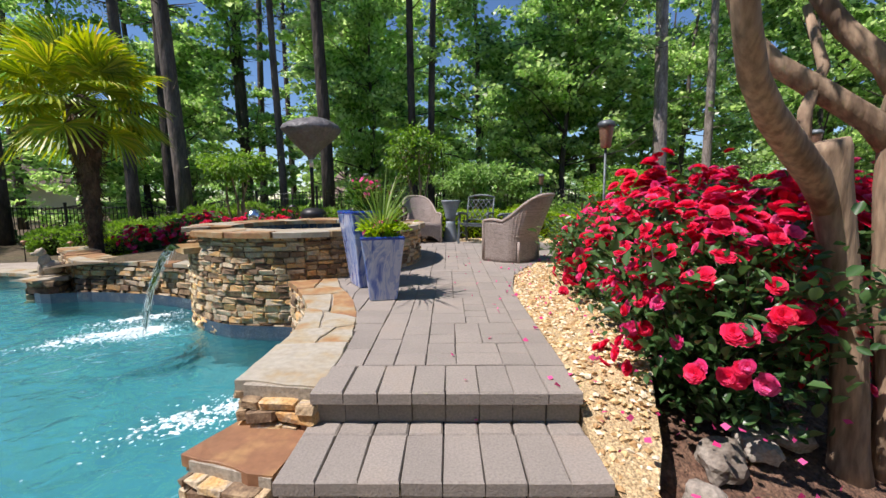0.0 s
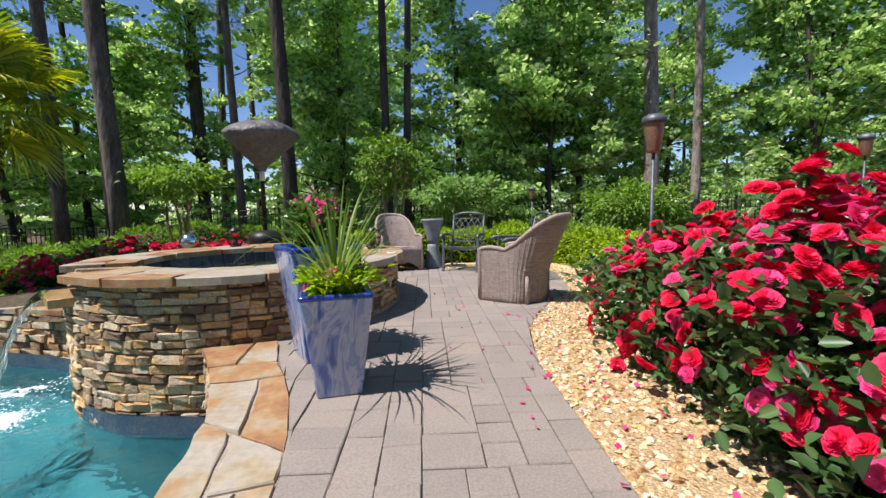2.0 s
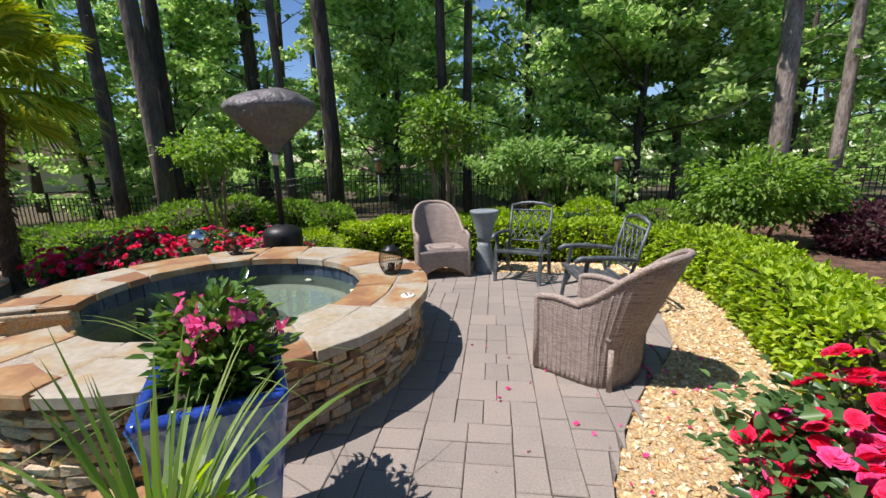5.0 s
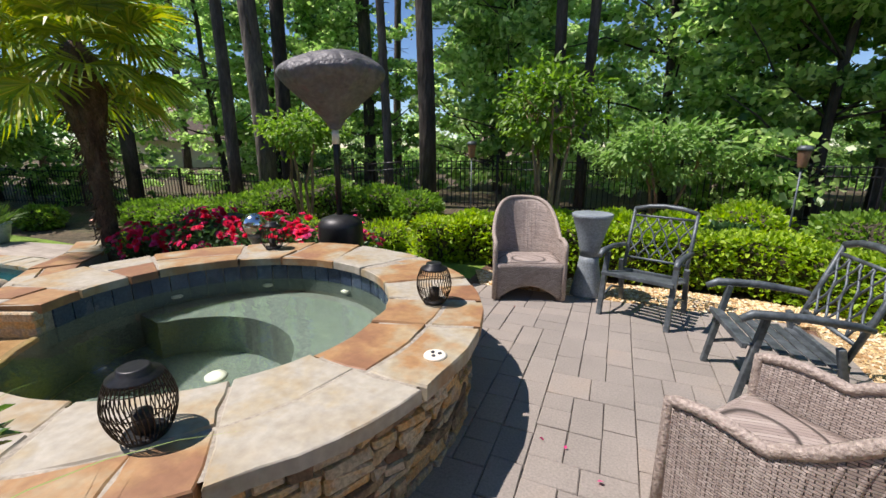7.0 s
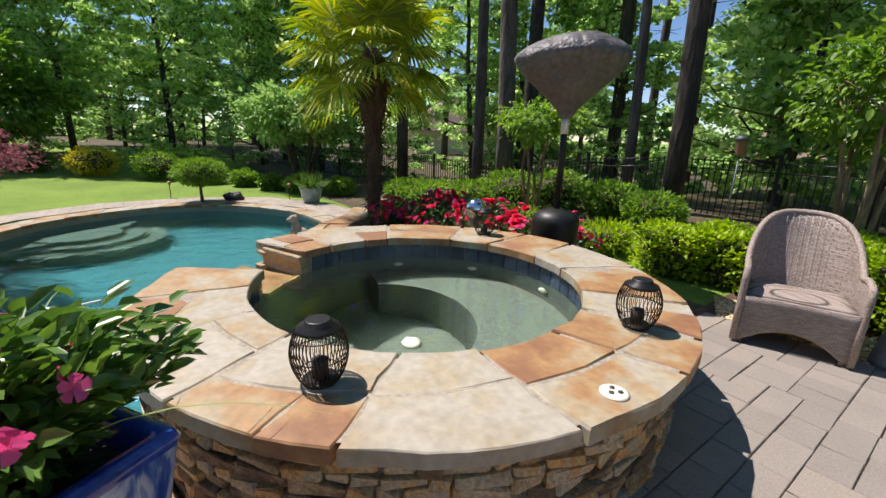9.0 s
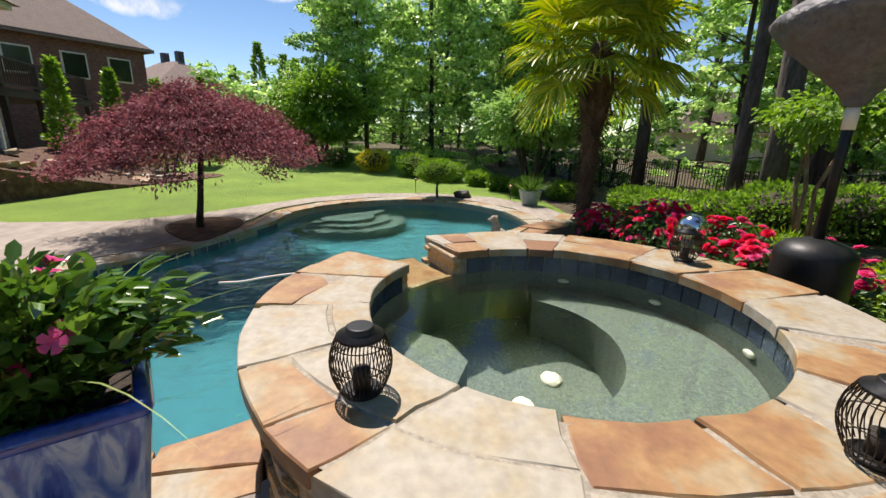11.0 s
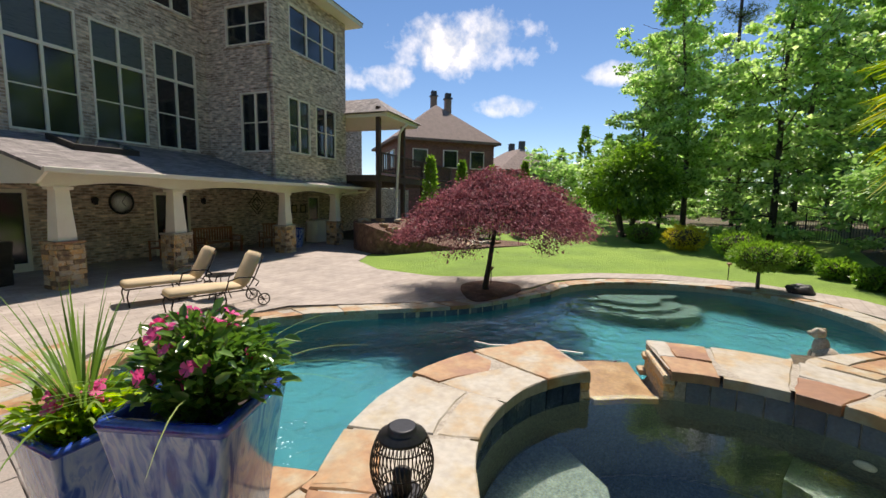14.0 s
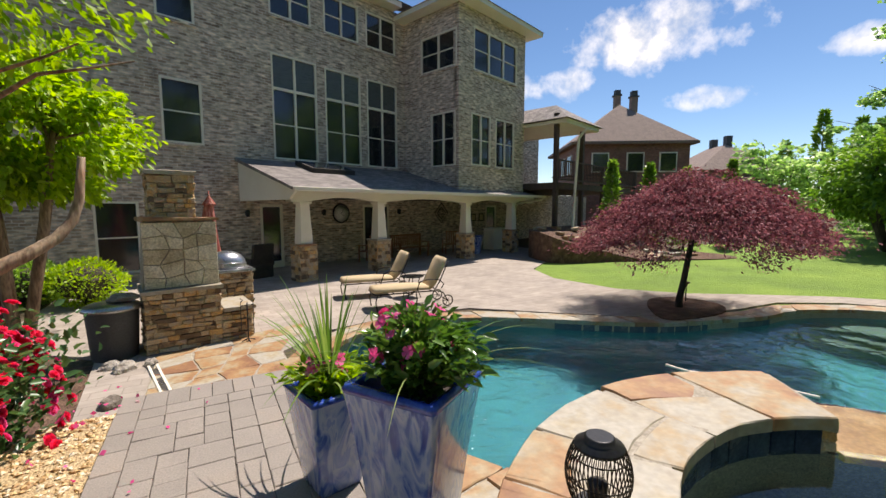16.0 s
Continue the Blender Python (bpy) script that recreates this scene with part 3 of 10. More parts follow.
M["black"] = surface("black_metal", [(0.3, (0.012, 0.012, 0.013)), (0.7, (0.03, 0.03, 0.03))], rough=0.45, scale=5, metal=0.3, bump=0.1)
M["bronze"] = surface("black_bronze_wire", [(0.3, (0.018, 0.014, 0.01)), (0.7, (0.06, 0.045, 0.03))], rough=0.4, scale=9, metal=0.6, bump=0)
M["zinc"] = surface("blue_grey_table_finish", [(0.3, (0.17, 0.20, 0.22)), (0.7, (0.30, 0.34, 0.36))], rough=0.55, scale=3, bump=0.15)
M["cover"] = surface("grey_vinyl_cover", [(0.3, (0.09, 0.085, 0.085)), (0.7, (0.17, 0.16, 0.16))], rough=0.5, scale=3, grain=20, bump=1.0, bump_scale=5, bump_dist=0.10)
M["cushion"] = surface("tan_cushion", [(0.3, (0.50, 0.38, 0.22)), (0.7, (0.60, 0.48, 0.30))], rough=0.9, scale=3, grain=120, grain_amt=0.1, bump=0.3, bump_scale=60)
M["ball"] = surface("mirrored_glass_ball", [(0.3, (0.75, 0.75, 0.75)), (0.7, (0.85, 0.85, 0.85))], rough=0.12, metal=1.0, bump=0, grain_amt=0)
M["copper"] = surface("copper", [(0.3, (0.25, 0.13, 0.09)), (0.7, (0.42, 0.25, 0.17))], rough=0.5, scale=6, metal=0.5, bump=0.1)
M["statue"] = surface("cast_stone", [(0.3, (0.34, 0.28, 0.20)), (0.7, (0.52, 0.45, 0.34))], rough=0.9, scale=9, bump=0.4)
M["rock"] = surface("boulder", [(0.3, (0.16, 0.13, 0.10)), (0.5, (0.32, 0.28, 0.23)), (0.7, (0.45, 0.41, 0.35))], rough=0.9, scale=4, bump=0.8, bump_scale=14, bump_dist=0.03, vary="object", vary_amt=0.3)
M["dark_rock"] = surface("dark_boulder", [(0.3, (0.02, 0.02, 0.02)), (0.7, (0.07, 0.065, 0.06))], rough=0.6, scale=5, bump=0.6)
M["celadon"] = surface("celadon_glaze", [(0.3, (0.17, 0.26, 0.26)), (0.7, (0.30, 0.40, 0.38))], rough=0.3, scale=4, coat=0.4, bump=0.05)
M["soil"] = surface("potting_soil", [(0.3, (0.02, 0.014, 0.01)), (0.7, (0.06, 0.042, 0.03))], rough=0.95, scale=30, bump=1.0)
M["red_cloth"] = surface("red_striped_canvas", [(0.35, (0.25, 0.05, 0.04)), (0.5, (0.42, 0.12, 0.09)), (0.65, (0.55, 0.30, 0.22))], rough=0.9, scale=5, stretch=(6, 6, 0.2), bump=0.2)
M["steel"] = surface("stainless_lid", [(0.3, (0.35, 0.35, 0.36)), (0.7, (0.55, 0.55, 0.55))], rough=0.3, metal=0.9, bump=0, scale=3)
M["teak"] = surface("orange_teak", [(0.3, (0.22, 0.08, 0.03)), (0.7, (0.36, 0.15, 0.06))], rough=0.6, scale=5, stretch=(1, 4, 4), bump=0.2)
M["grey_plastic"] = surface("dark_grey_plastic", [(0.3, (0.04, 0.042, 0.045)), (0.7, (0.07, 0.072, 0.075))], rough=0.6, scale=4, bump=0.1)
M["clockface"] = surface("white_clock_face", [(0.3, (0.7, 0.7, 0.68)), (0.7, (0.78, 0.78, 0.75))], rough=0.5, bump=0)


def glaze(name):
    """Blue drip glaze: dark blue with pale violet runs and swirls."""
    m, nt, N, L, bs = mat_new(name)
    tc = N("ShaderNodeTexCoord")
    mp = N("ShaderNodeMapping")
    mp.inputs["Scale"].default_value = (1, 1, 0.35)
    L(tc.outputs["Object"], mp.inputs["Vector"])
    wv = N("ShaderNodeTexNoise")
    wv.inputs["Scale"].default_value, wv.inputs["Detail"].default_value, wv.inputs["Distortion"].default_value = 9.0, 5.0, 1.8
    L(mp.outputs[0], wv.inputs["Vector"])
    rp = ramp_node(nt, [(0.30, (0.02, 0.05, 0.30)), (0.40, (0.07, 0.14, 0.44)), (0.47, (0.26, 0.34, 0.58)), (0.56, (0.42, 0.48, 0.64)), (0.62, (0.20, 0.28, 0.55)), (0.74, (0.30, 0.37, 0.60))])
    L(wv.outputs["Fac"], rp.inputs[0])
    L(rp.outputs[0], bs.inputs["Base Color"])
    bs.inputs["Roughness"].default_value = 0.18
    bs.inputs["Coat Weight"].default_value = 0.6
    b = N("ShaderNodeBump")
    b.inputs["Strength"].default_value, b.inputs["Distance"].default_value = 0.35, 0.01
    L(wv.outputs["Fac"], b.inputs["Height"])
    L(b.outputs[0], bs.inputs["Normal"])
    return m


M["glaze"] = glaze("blue_drip_glaze")
M["glaze_rim"] = surface("cobalt_glaze", [(0.3, (0.01, 0.03, 0.22)), (0.7, (0.03, 0.08, 0.42))], rough=0.15, coat=0.7, scale=8, bump=0.05)


# ---- the lie of the place ----
DECK = -0.5
WATER = -0.66
SPA = Vector((-2.0, 6.2))
SPA_RI, SPA_RO, SPA_W, SPA_TOP = 1.095, 1.675, 1.60, 0.55
POOL = smooth_loop([(-1.12, 0.7), (-1.09, 1.4), (-1.06, 2.1), (-1.06, 2.75), (-1.24, 3.6), (-1.6, 4.42), (-1.8, 4.56), (-2.5, 4.66), (-3.07, 5.04), (-3.46, 5.7),
                    (-4.3, 6.15), (-5.6, 6.4), (-6.3, 6.28), (-6.85, 6.72), (-7.4, 7.3), (-8.29, 7.98), (-9.65, 8.02), (-10.79, 7.7), (-11.93, 6.86), (-12.55, 5.66), (-12.28, 4.31), (-11.38, 3.01), (-10.13, 2.39),
                    (-9.08, 2.3), (-8.25, 2.03), (-7.41, 1.79), (-6.65, 1.38), (-5.84, 0.75), (-5.09, 0.09), (-4.31, -0.39), (-3.38, -0.67), (-2.35, -0.56), (-1.63, -0.1)], 4)


def sstep(a, b, x):
    t = min(max((x - a) / (b - a), 0), 1)
    return t * t * (3 - 2 * t)


def ground_z(x, y):
    """Height of the open ground: a terrace at patio height behind the spa and right of the path, the pool deck's level elsewhere."""
    s = sstep(-9.0, -5.2, x) * sstep(5.2, 6.8, y) if x < -1.0 else sstep(1.0, 3.4, y)
    far = sstep(13, 30, math.hypot(x, y - 6))
    z = DECK - 0.035 + 0.5 * s * (1 - far) - 1.0 * sstep(24, 60, y)
    if x < -16:
        z += 0.9 * sstep(-16, -40, x) + 0.0
    return z + 0.02 * noise.noise((x * 0.7, y * 0.7, 0))


def patio_left(y):
    ks = [(1.0, -0.62), (2.4, -0.60), (3.0, -0.66), (3.4, -0.75), (3.85, -0.90), (4.25, -1.10), (4.75, -1.24)]
    dy = y - SPA.y
    if y > 4.75:
        return SPA.x + math.sqrt(max(1.52 ** 2 - dy * dy, 0.0)) if y < 7.45 else -1.15
    for (a, xa), (b, xb) in zip(ks, ks[1:]):
        if y <= b:
            return xa + (xb - xa) * max(y - a, 0) / (b - a)
    return -1.24


def patio_right(y):
    ks = [(1.0, 0.66), (4.1, 0.66), (4.9, 0.81), (5.3, 0.97), (5.77, 1.22), (6.5, 1.72), (7.1, 1.86), (7.8, 1.98), (8.4, 2.0), (9.2, 1.5)]
    for (a, xa), (b, xb) in zip(ks, ks[1:]):
        if y <= b:
            return xa + (xb - xa) * max(y - a, 0) / (b - a)
    return 1.6


PATIO_Y0, PATIO_Y1 = 1.9, 8.75


# ---- ground ----
def build_ground():
    def lines(lo, hi, fine, far):
        xs = list(np.arange(lo, hi + 1e-6, fine))
        step, x = fine, hi
        while x < far:
            step *= 1.35
            x += step
            xs.append(x)
        step, x = fine, lo
        while x > -far:
            step *= 1.35
            x -= step
            xs.insert(0, x)
        return xs
    xs, ys = lines(-14, 5, 0.25, 900), lines(-9, 13, 0.25, 900)
    hole = grow(POOL, 0.18)
    vs = [(x, y, ground_z(x, y)) for y in ys for x in xs]
    nx = len(xs)
    faces = [[], [], []]
    for j in range(len(ys) - 1):
        for i in range(nx - 1):
            cx, cy = (xs[i] + xs[i + 1]) / 2, (ys[j] + ys[j + 1]) / 2
            if inside(cx, cy, hole) or math.hypot(cx - SPA.x, cy - SPA.y) < 1.45:
                continue
            f = (j * nx + i, j * nx + i + 1, (j + 1) * nx + i + 1, (j + 1) * nx + i)
            bed = (cx > 0.4 and -1.0 < cy < 6.2) or (cy > 8.6 and cx > -1.2 and cy < 15)
            lawn = cx < -8.2 and -6 < cy < 9.5 and cx > -30 or (-9 < cx < -1.2 and 8.9 < cy < 10.6) or (cx < -48 and cy > 8) or cy > 48
            faces[0 if lawn else 1 if bed else 2].append(f)
    me = bpy.data.meshes.new("ground")
    me.from_pydata(vs, [], faces[0] + faces[1] + faces[2])
    for k in ("lawn", "mulch", "woodfloor"):
        me.materials.append(M[k])
    me.polygons.foreach_set("material_index", [0] * len(faces[0]) + [1] * len(faces[1]) + [2] * len(faces[2]))
    me.polygons.foreach_set("use_smooth", [True] * len(me.polygons))
    tagged(new("ground", me), "green lawn, brown mulch beds and shaded woodland floor", "ground", kind="structure")


build_ground()


def build_deck():
    bm = B()
    outer = [(1.2, 1.15), (-0.9, 1.2), (-0.9, -0.2), (-1.7, -0.9), (-3.0, -1.2), (-4.68, -1.06), (-5.84, 0.03), (-6.89, 0.96), (-7.93, 1.47), (-9.39, 1.77), (-10.75, 1.87), (-11.9, 2.59), (-12.85, 4.04), (-13.12, 5.7), (-12.45, 7.17), (-11.11, 8.17), (-9.44, 8.54),
             (-7.98, 8.4), (-7.99, 8.97), (-9.45, 9.48), (-11.53, 9.1), (-13.19, 8.0), (-14.01, 6.01), (-13.78, 3.93), (-12.73, 2.37), (-11.37, 1.29), (-10.01, 0.31), (-9.06, -0.93), (-8.84, -2.91), (-9.55, -4.58), (-11.0, -5.63), (-14.01, -7.74), (-14.48, -13.79), (3.02, -13.49), (2.99, -2.4), (1.4, -1.2)]
    slab(bm, outer, DECK - 0.12, DECK)
    tagged(part("pavement", bm, M["deck"]), "pale tan concrete paver pool deck", "pavement", kind="structure")


build_deck()


# ---- pool ----
def build_pool():
    n = len(POOL)
    deep = -2.0
    inner = grow(POOL, -0.25)
    bm = B()
    t = [bm.verts.new((x, y, DECK - 0.05)) for x, y in POOL]
    b = [bm.verts.new((x, y, deep + 0.3)) for x, y in POOL]
    c = [bm.verts.new((x, y, deep)) for x, y in inner]
    for i in range(n):
        j = (i + 1) % n
        bm.faces.new((t[i], b[i], b[j], t[j]))
        bm.faces.new((b[i], c[i], c[j], b[j]))
    r = bmesh.ops.triangle_fill(bm, edges=[bm.edges.get((c[i], c[(i + 1) % n])) for i in range(n)], use_beauty=True)
    bmesh.ops.recalc_face_normals(bm, faces=bm.faces)
    pool = part("pool", bm, M["plaster"])
    tagged(pool, "freeform swimming pool lined with teal plaster", "pool", kind="structure")
    # waterline tile
    band = B()
    edge = grow(POOL, -0.012)
    for i in range(n):
        j = (i + 1) % n
        q = [band.verts.new((*edge[i], DECK - 0.02)), band.verts.new((*edge[j], DECK - 0.02)), band.verts.new((*edge[j], DECK - 0.24)), band.verts.new((*edge[i], DECK - 0.24))]
        band.faces.new(q)
    part("waterline_tile", band, M["tile"], pool, "dark blue tile band")
    # entry steps at the far end
    for k, (r0, z) in enumerate(((1.75, -1.42), (1.3, -1.20), (0.85, -0.95))):
        bm = B()
        pts = [(-11.0 + r0 * math.cos(a) * 0.8, 3.6 + r0 * math.sin(a) * 0.9) for a in np.linspace(-0.9, 2.0, 22)] + [(-12.0, 4.6), (-11.6, 3.2)]
        pts = [p for p in pts if inside(p[0], p[1], POOL)] + [(-11.55, 4.5), (-10.9, 3.15), (-9.9, 2.62)]
        pts.sort(key=lambda p: math.atan2(p[1] - 3.7, p[0] + 10.6))
        slab(bm, pts, deep, z)
        part("entry_step", bm, M["spa_plaster"], pool, "pale underwater entry step")
    bm = B()
    step = grow(POOL, -0.004)
    r = bmesh.ops.triangle_fill(bm, edges=[bm.edges.new(e) for e in (lambda vs: [(vs[i], vs[(i + 1) % n]) for i in range(n)])([bm.verts.new((x, y, WATER)) for x, y in step])], use_beauty=True)
    for f in bm.faces:
        f.normal_update()
        if f.normal.z < 0:
            f.normal_flip()
    w = part("water", bm, M["water"])
    w.visible_shadow = False
    tagged(w, "rippled turquoise pool water", "water", kind="structure")


build_pool()


# ---- spa, its coping and walls ----
def polar(r, a, z=0.0):
    return (SPA.x + r * math.cos(a), SPA.y + r * math.sin(a), z)


NOTCH0, NOTCH1 = radians(206), radians(232.5)
rs = np.random.default_rng(5)


def stone_block(bm, c, s, rz, rng, rough=0.18):
    """One rough stone: a box with pushed corners and knocked edges."""
    vs = box(bm, (0, 0, 0), (s[0], s[1], s[2]), bev=min(s) * 0.16)
    k = min(s)
    for v in vs:
        v.co += Vector(rng.normal(0, rough * k * 0.25, 3))
    bmesh.ops.transform(bm, matrix=Matrix.Translation(c) @ Matrix.Rotation(rz, 4, "Z") @ Matrix.Rotation(rng.normal(0, 0.02), 4, "Y"), verts=vs)


def stone_protos(n, rng):
    """Stones of one metre each way, to be scaled to size."""
    out = []
    for _ in range(n):
        bm = B()
        g = bmesh.ops.create_cube(bm, size=1.0)
        for v in g["verts"]:
            v.co += Vector((rng.normal(0, 0.035), rng.normal(0, 0.10), rng.normal(0, 0.07)))
        bmesh.ops.bevel(bm, geom=list(bm.edges), offset=0.085, segments=1, affect="EDGES")
        for v in bm.verts:
            v.co += Vector((rng.normal(0, 0.012), rng.normal(0, 0.03), rng.normal(0, 0.03)))
        me = bpy.data.meshes.new("stone")
        bm.to_mesh(me)
        bm.free()
        me.materials.append(M["ledge_piece"])
        out.append(me)
    return out


STONES = stone_protos(14, rs)
JOINED = []          # the proto stones as raw arrays, for the joined rest
for _me in STONES:
    JOINED.append(([tuple(v.co) for v in _me.vertices], [tuple(p.vertices) for p in _me.polygons]))


def wall_course(path_at, length, z0, z1, rng, hmin=0.045, hmax=0.085, lmin=0.09, lmax=0.27, depth=0.09, skip=None):
    """Sizes and places of dry-laid stones along a wall face. path_at(s): point, outward turn."""
    out = []
    z = z0
    while z < z1 - 0.02:
        h = rng.uniform(hmin, hmax)
        if z + h > z1 - 0.025:
            h = z1 - z
        s = -rng.uniform(0, lmin)
        while s < length:
            l = rng.uniform(lmin, lmax) * (0.7 + 4.5 * (h - 0.03))
            mid = min(max(s + l / 2, 0.01), length - 0.01)
            a, b = max(s, 0), min(s + l, length)
            if b - a > 0.03:
                p, rz = path_at((a + b) / 2)
                zz = z + h / 2 + rng.normal(0, 0.004)
                if not (skip and skip((a + b) / 2, zz)):
                    out.append((Matrix.Translation((p[0], p[1], zz)) @ Matrix.Rotation(rz + rng.normal(0, 0.03), 4, "Z") @ Matrix.Rotation(rng.normal(0, 0.03), 4, "Y"),
                                ((b - a) - 0.010, depth * rng.uniform(0.8, 1.35), h - 0.008)))
            s += l
        z += h
    return out


def lay_stones(parent, stones, near, rng):
    """Stones that 'near' picks become parts (300 at most); the rest is one joined mesh."""
    vs, fs = [], []
    count = 0
    for m, s in stones:
        k = int(rng.integers(len(STONES)))
        p = m.translation
        if count < 300 and near(p):
            share("stone", STONES[k], parent, m @ Matrix.Diagonal((*s, 1)))
            count += 1
        else:
            o = len(vs)
            mm = m @ Matrix.Diagonal((*s, 1))
            vs += [tuple(mm @ Vector(v)) for v in JOINED[k][0]]
            fs += [tuple(i + o for i in f) for f in JOINED[k][1]]
    if vs:
        tagged(part("stonework", (vs, [], fs), M["ledge"], parent), kind="stuff")


def flag_piece(outline, z0, z1, rng, parent, name="flagstone", edge=0.012):
    """An irregular flagstone with chipped edges and a slightly cambered top."""
    pts = []
    n = len(outline)
    for i in range(n):
        a, b = Vector(outline[i]), Vector(outline[(i + 1) % n])
        k = max(1, int((b - a).length / 0.09))
        for j in range(k):
            p = a.lerp(b, j / k)
            w = 0.35 if j == 0 else 1.0
            pts.append(p + Vector(rng.normal(0, edge * w * 0.6, 2)))
    c = sum(pts, Vector((0, 0))) / len(pts)
    o = Vector((c.x, c.y, 0))
    bm = B()
    lo = [bm.verts.new((p.x - c.x, p.y - c.y, z0)) for p in pts]
    mid = [bm.verts.new((p.x - c.x, p.y - c.y, z1 - 0.006)) for p in pts]
    tilt = rng.normal(0, 0.004, 2)
    top = []
    for p in pts:
        q = p + (c - p).normalized() * 0.007
        top.append(bm.verts.new((q.x - c.x, q.y - c.y, z1 + tilt[0] * (q.x - c.x) * 4 + tilt[1] * (q.y - c.y) * 4 + rng.normal(0, 0.0012))))
    m = len(pts)
    for i in range(m):
        j = (i + 1) % m
        bm.faces.new((lo[i], lo[j], mid[j], mid[i]))
        bm.faces.new((mid[i], mid[j], top[j], top[i]))
    bm.faces.new(top)
    bm.faces.new(lo[::-1])
    bmesh.ops.recalc_face_normals(bm, faces=bm.faces)
    bmesh.ops.triangulate(bm, faces=[f for f in bm.faces if len(f.verts) > 4])
    ob = part(name, bm, M["flag"], parent)
    ob.location = o
    return ob


def band_flags(inner_at, outer_at, length, z0, z1, rng, parent, lmin=0.35, lmax=0.65, gap=0.018, split=0.45, breaks=()):
    """Flagstones along a band between two edges, each given by a point at a length along it."""
    s = 0.0
    cut0 = (0.0, 0.0)
    while s < length - 0.05:
        l = rng.uniform(lmin, lmax)
        if s + l > length - 0.15:
            l = length - s
        e = s + l
        cut1 = (0.0, 0.0) if e >= length - 1e-6 else tuple(np.clip(rng.normal(0, 0.10, 2), -0.14, 0.14))
        g = gap / 2 * rng.uniform(0.8, 1.7)
        def edge(fn, a, b):
            n = max(2, int((b - a) / 0.10) + 1)
            return [Vector(fn(a + (b - a) * i / (n - 1))[:2]) for i in range(n)]
        i_edge, o_edge = edge(inner_at, s + g + cut0[0], e - g + cut1[0]), edge(outer_at, s + g + cut0[1], e - g + cut1[1])
        n = min(len(i_edge), len(o_edge))
        i_edge = [i_edge[round(q * (len(i_edge) - 1) / (n - 1))] for q in range(n)]
        o_edge = [o_edge[round(q * (len(o_edge) - 1) / (n - 1))] for q in range(n)]
        cut0 = cut1
        if rng.random() < split and l > 0.3:
            k0, k1 = rng.uniform(0.30, 0.70), rng.uniform(0.30, 0.70)
            n = len(i_edge)
            mids = [i_edge[q].lerp(o_edge[q], k0 + (k1 - k0) * q / (n - 1)) for q in range(n)]
            off = [(o_edge[q] - i_edge[q]).normalized() * g for q in range(n)]
            flag_piece([*i_edge, *[mids[q] - off[q] for q in range(n)][::-1]], z0, z1, rng, parent)
            if rng.random() < 0.4:
                h = n // 2
                flag_piece([*[mids[q] + off[q] for q in range(h + 1)], *o_edge[:h + 1][::-1]], z0, z1, rng, parent)
                flag_piece([*[mids[q] + off[q] * 1.2 for q in range(h, n)], *o_edge[h:][::-1]], z0, z1, rng, parent) if n - h > 1 else None
            else:
                flag_piece([*[mids[q] + off[q] for q in range(n)], *o_edge[::-1]], z0, z1, rng, parent)
        else:
            flag_piece([*i_edge, *o_edge[::-1]], z0, z1, rng, parent)
        s = e


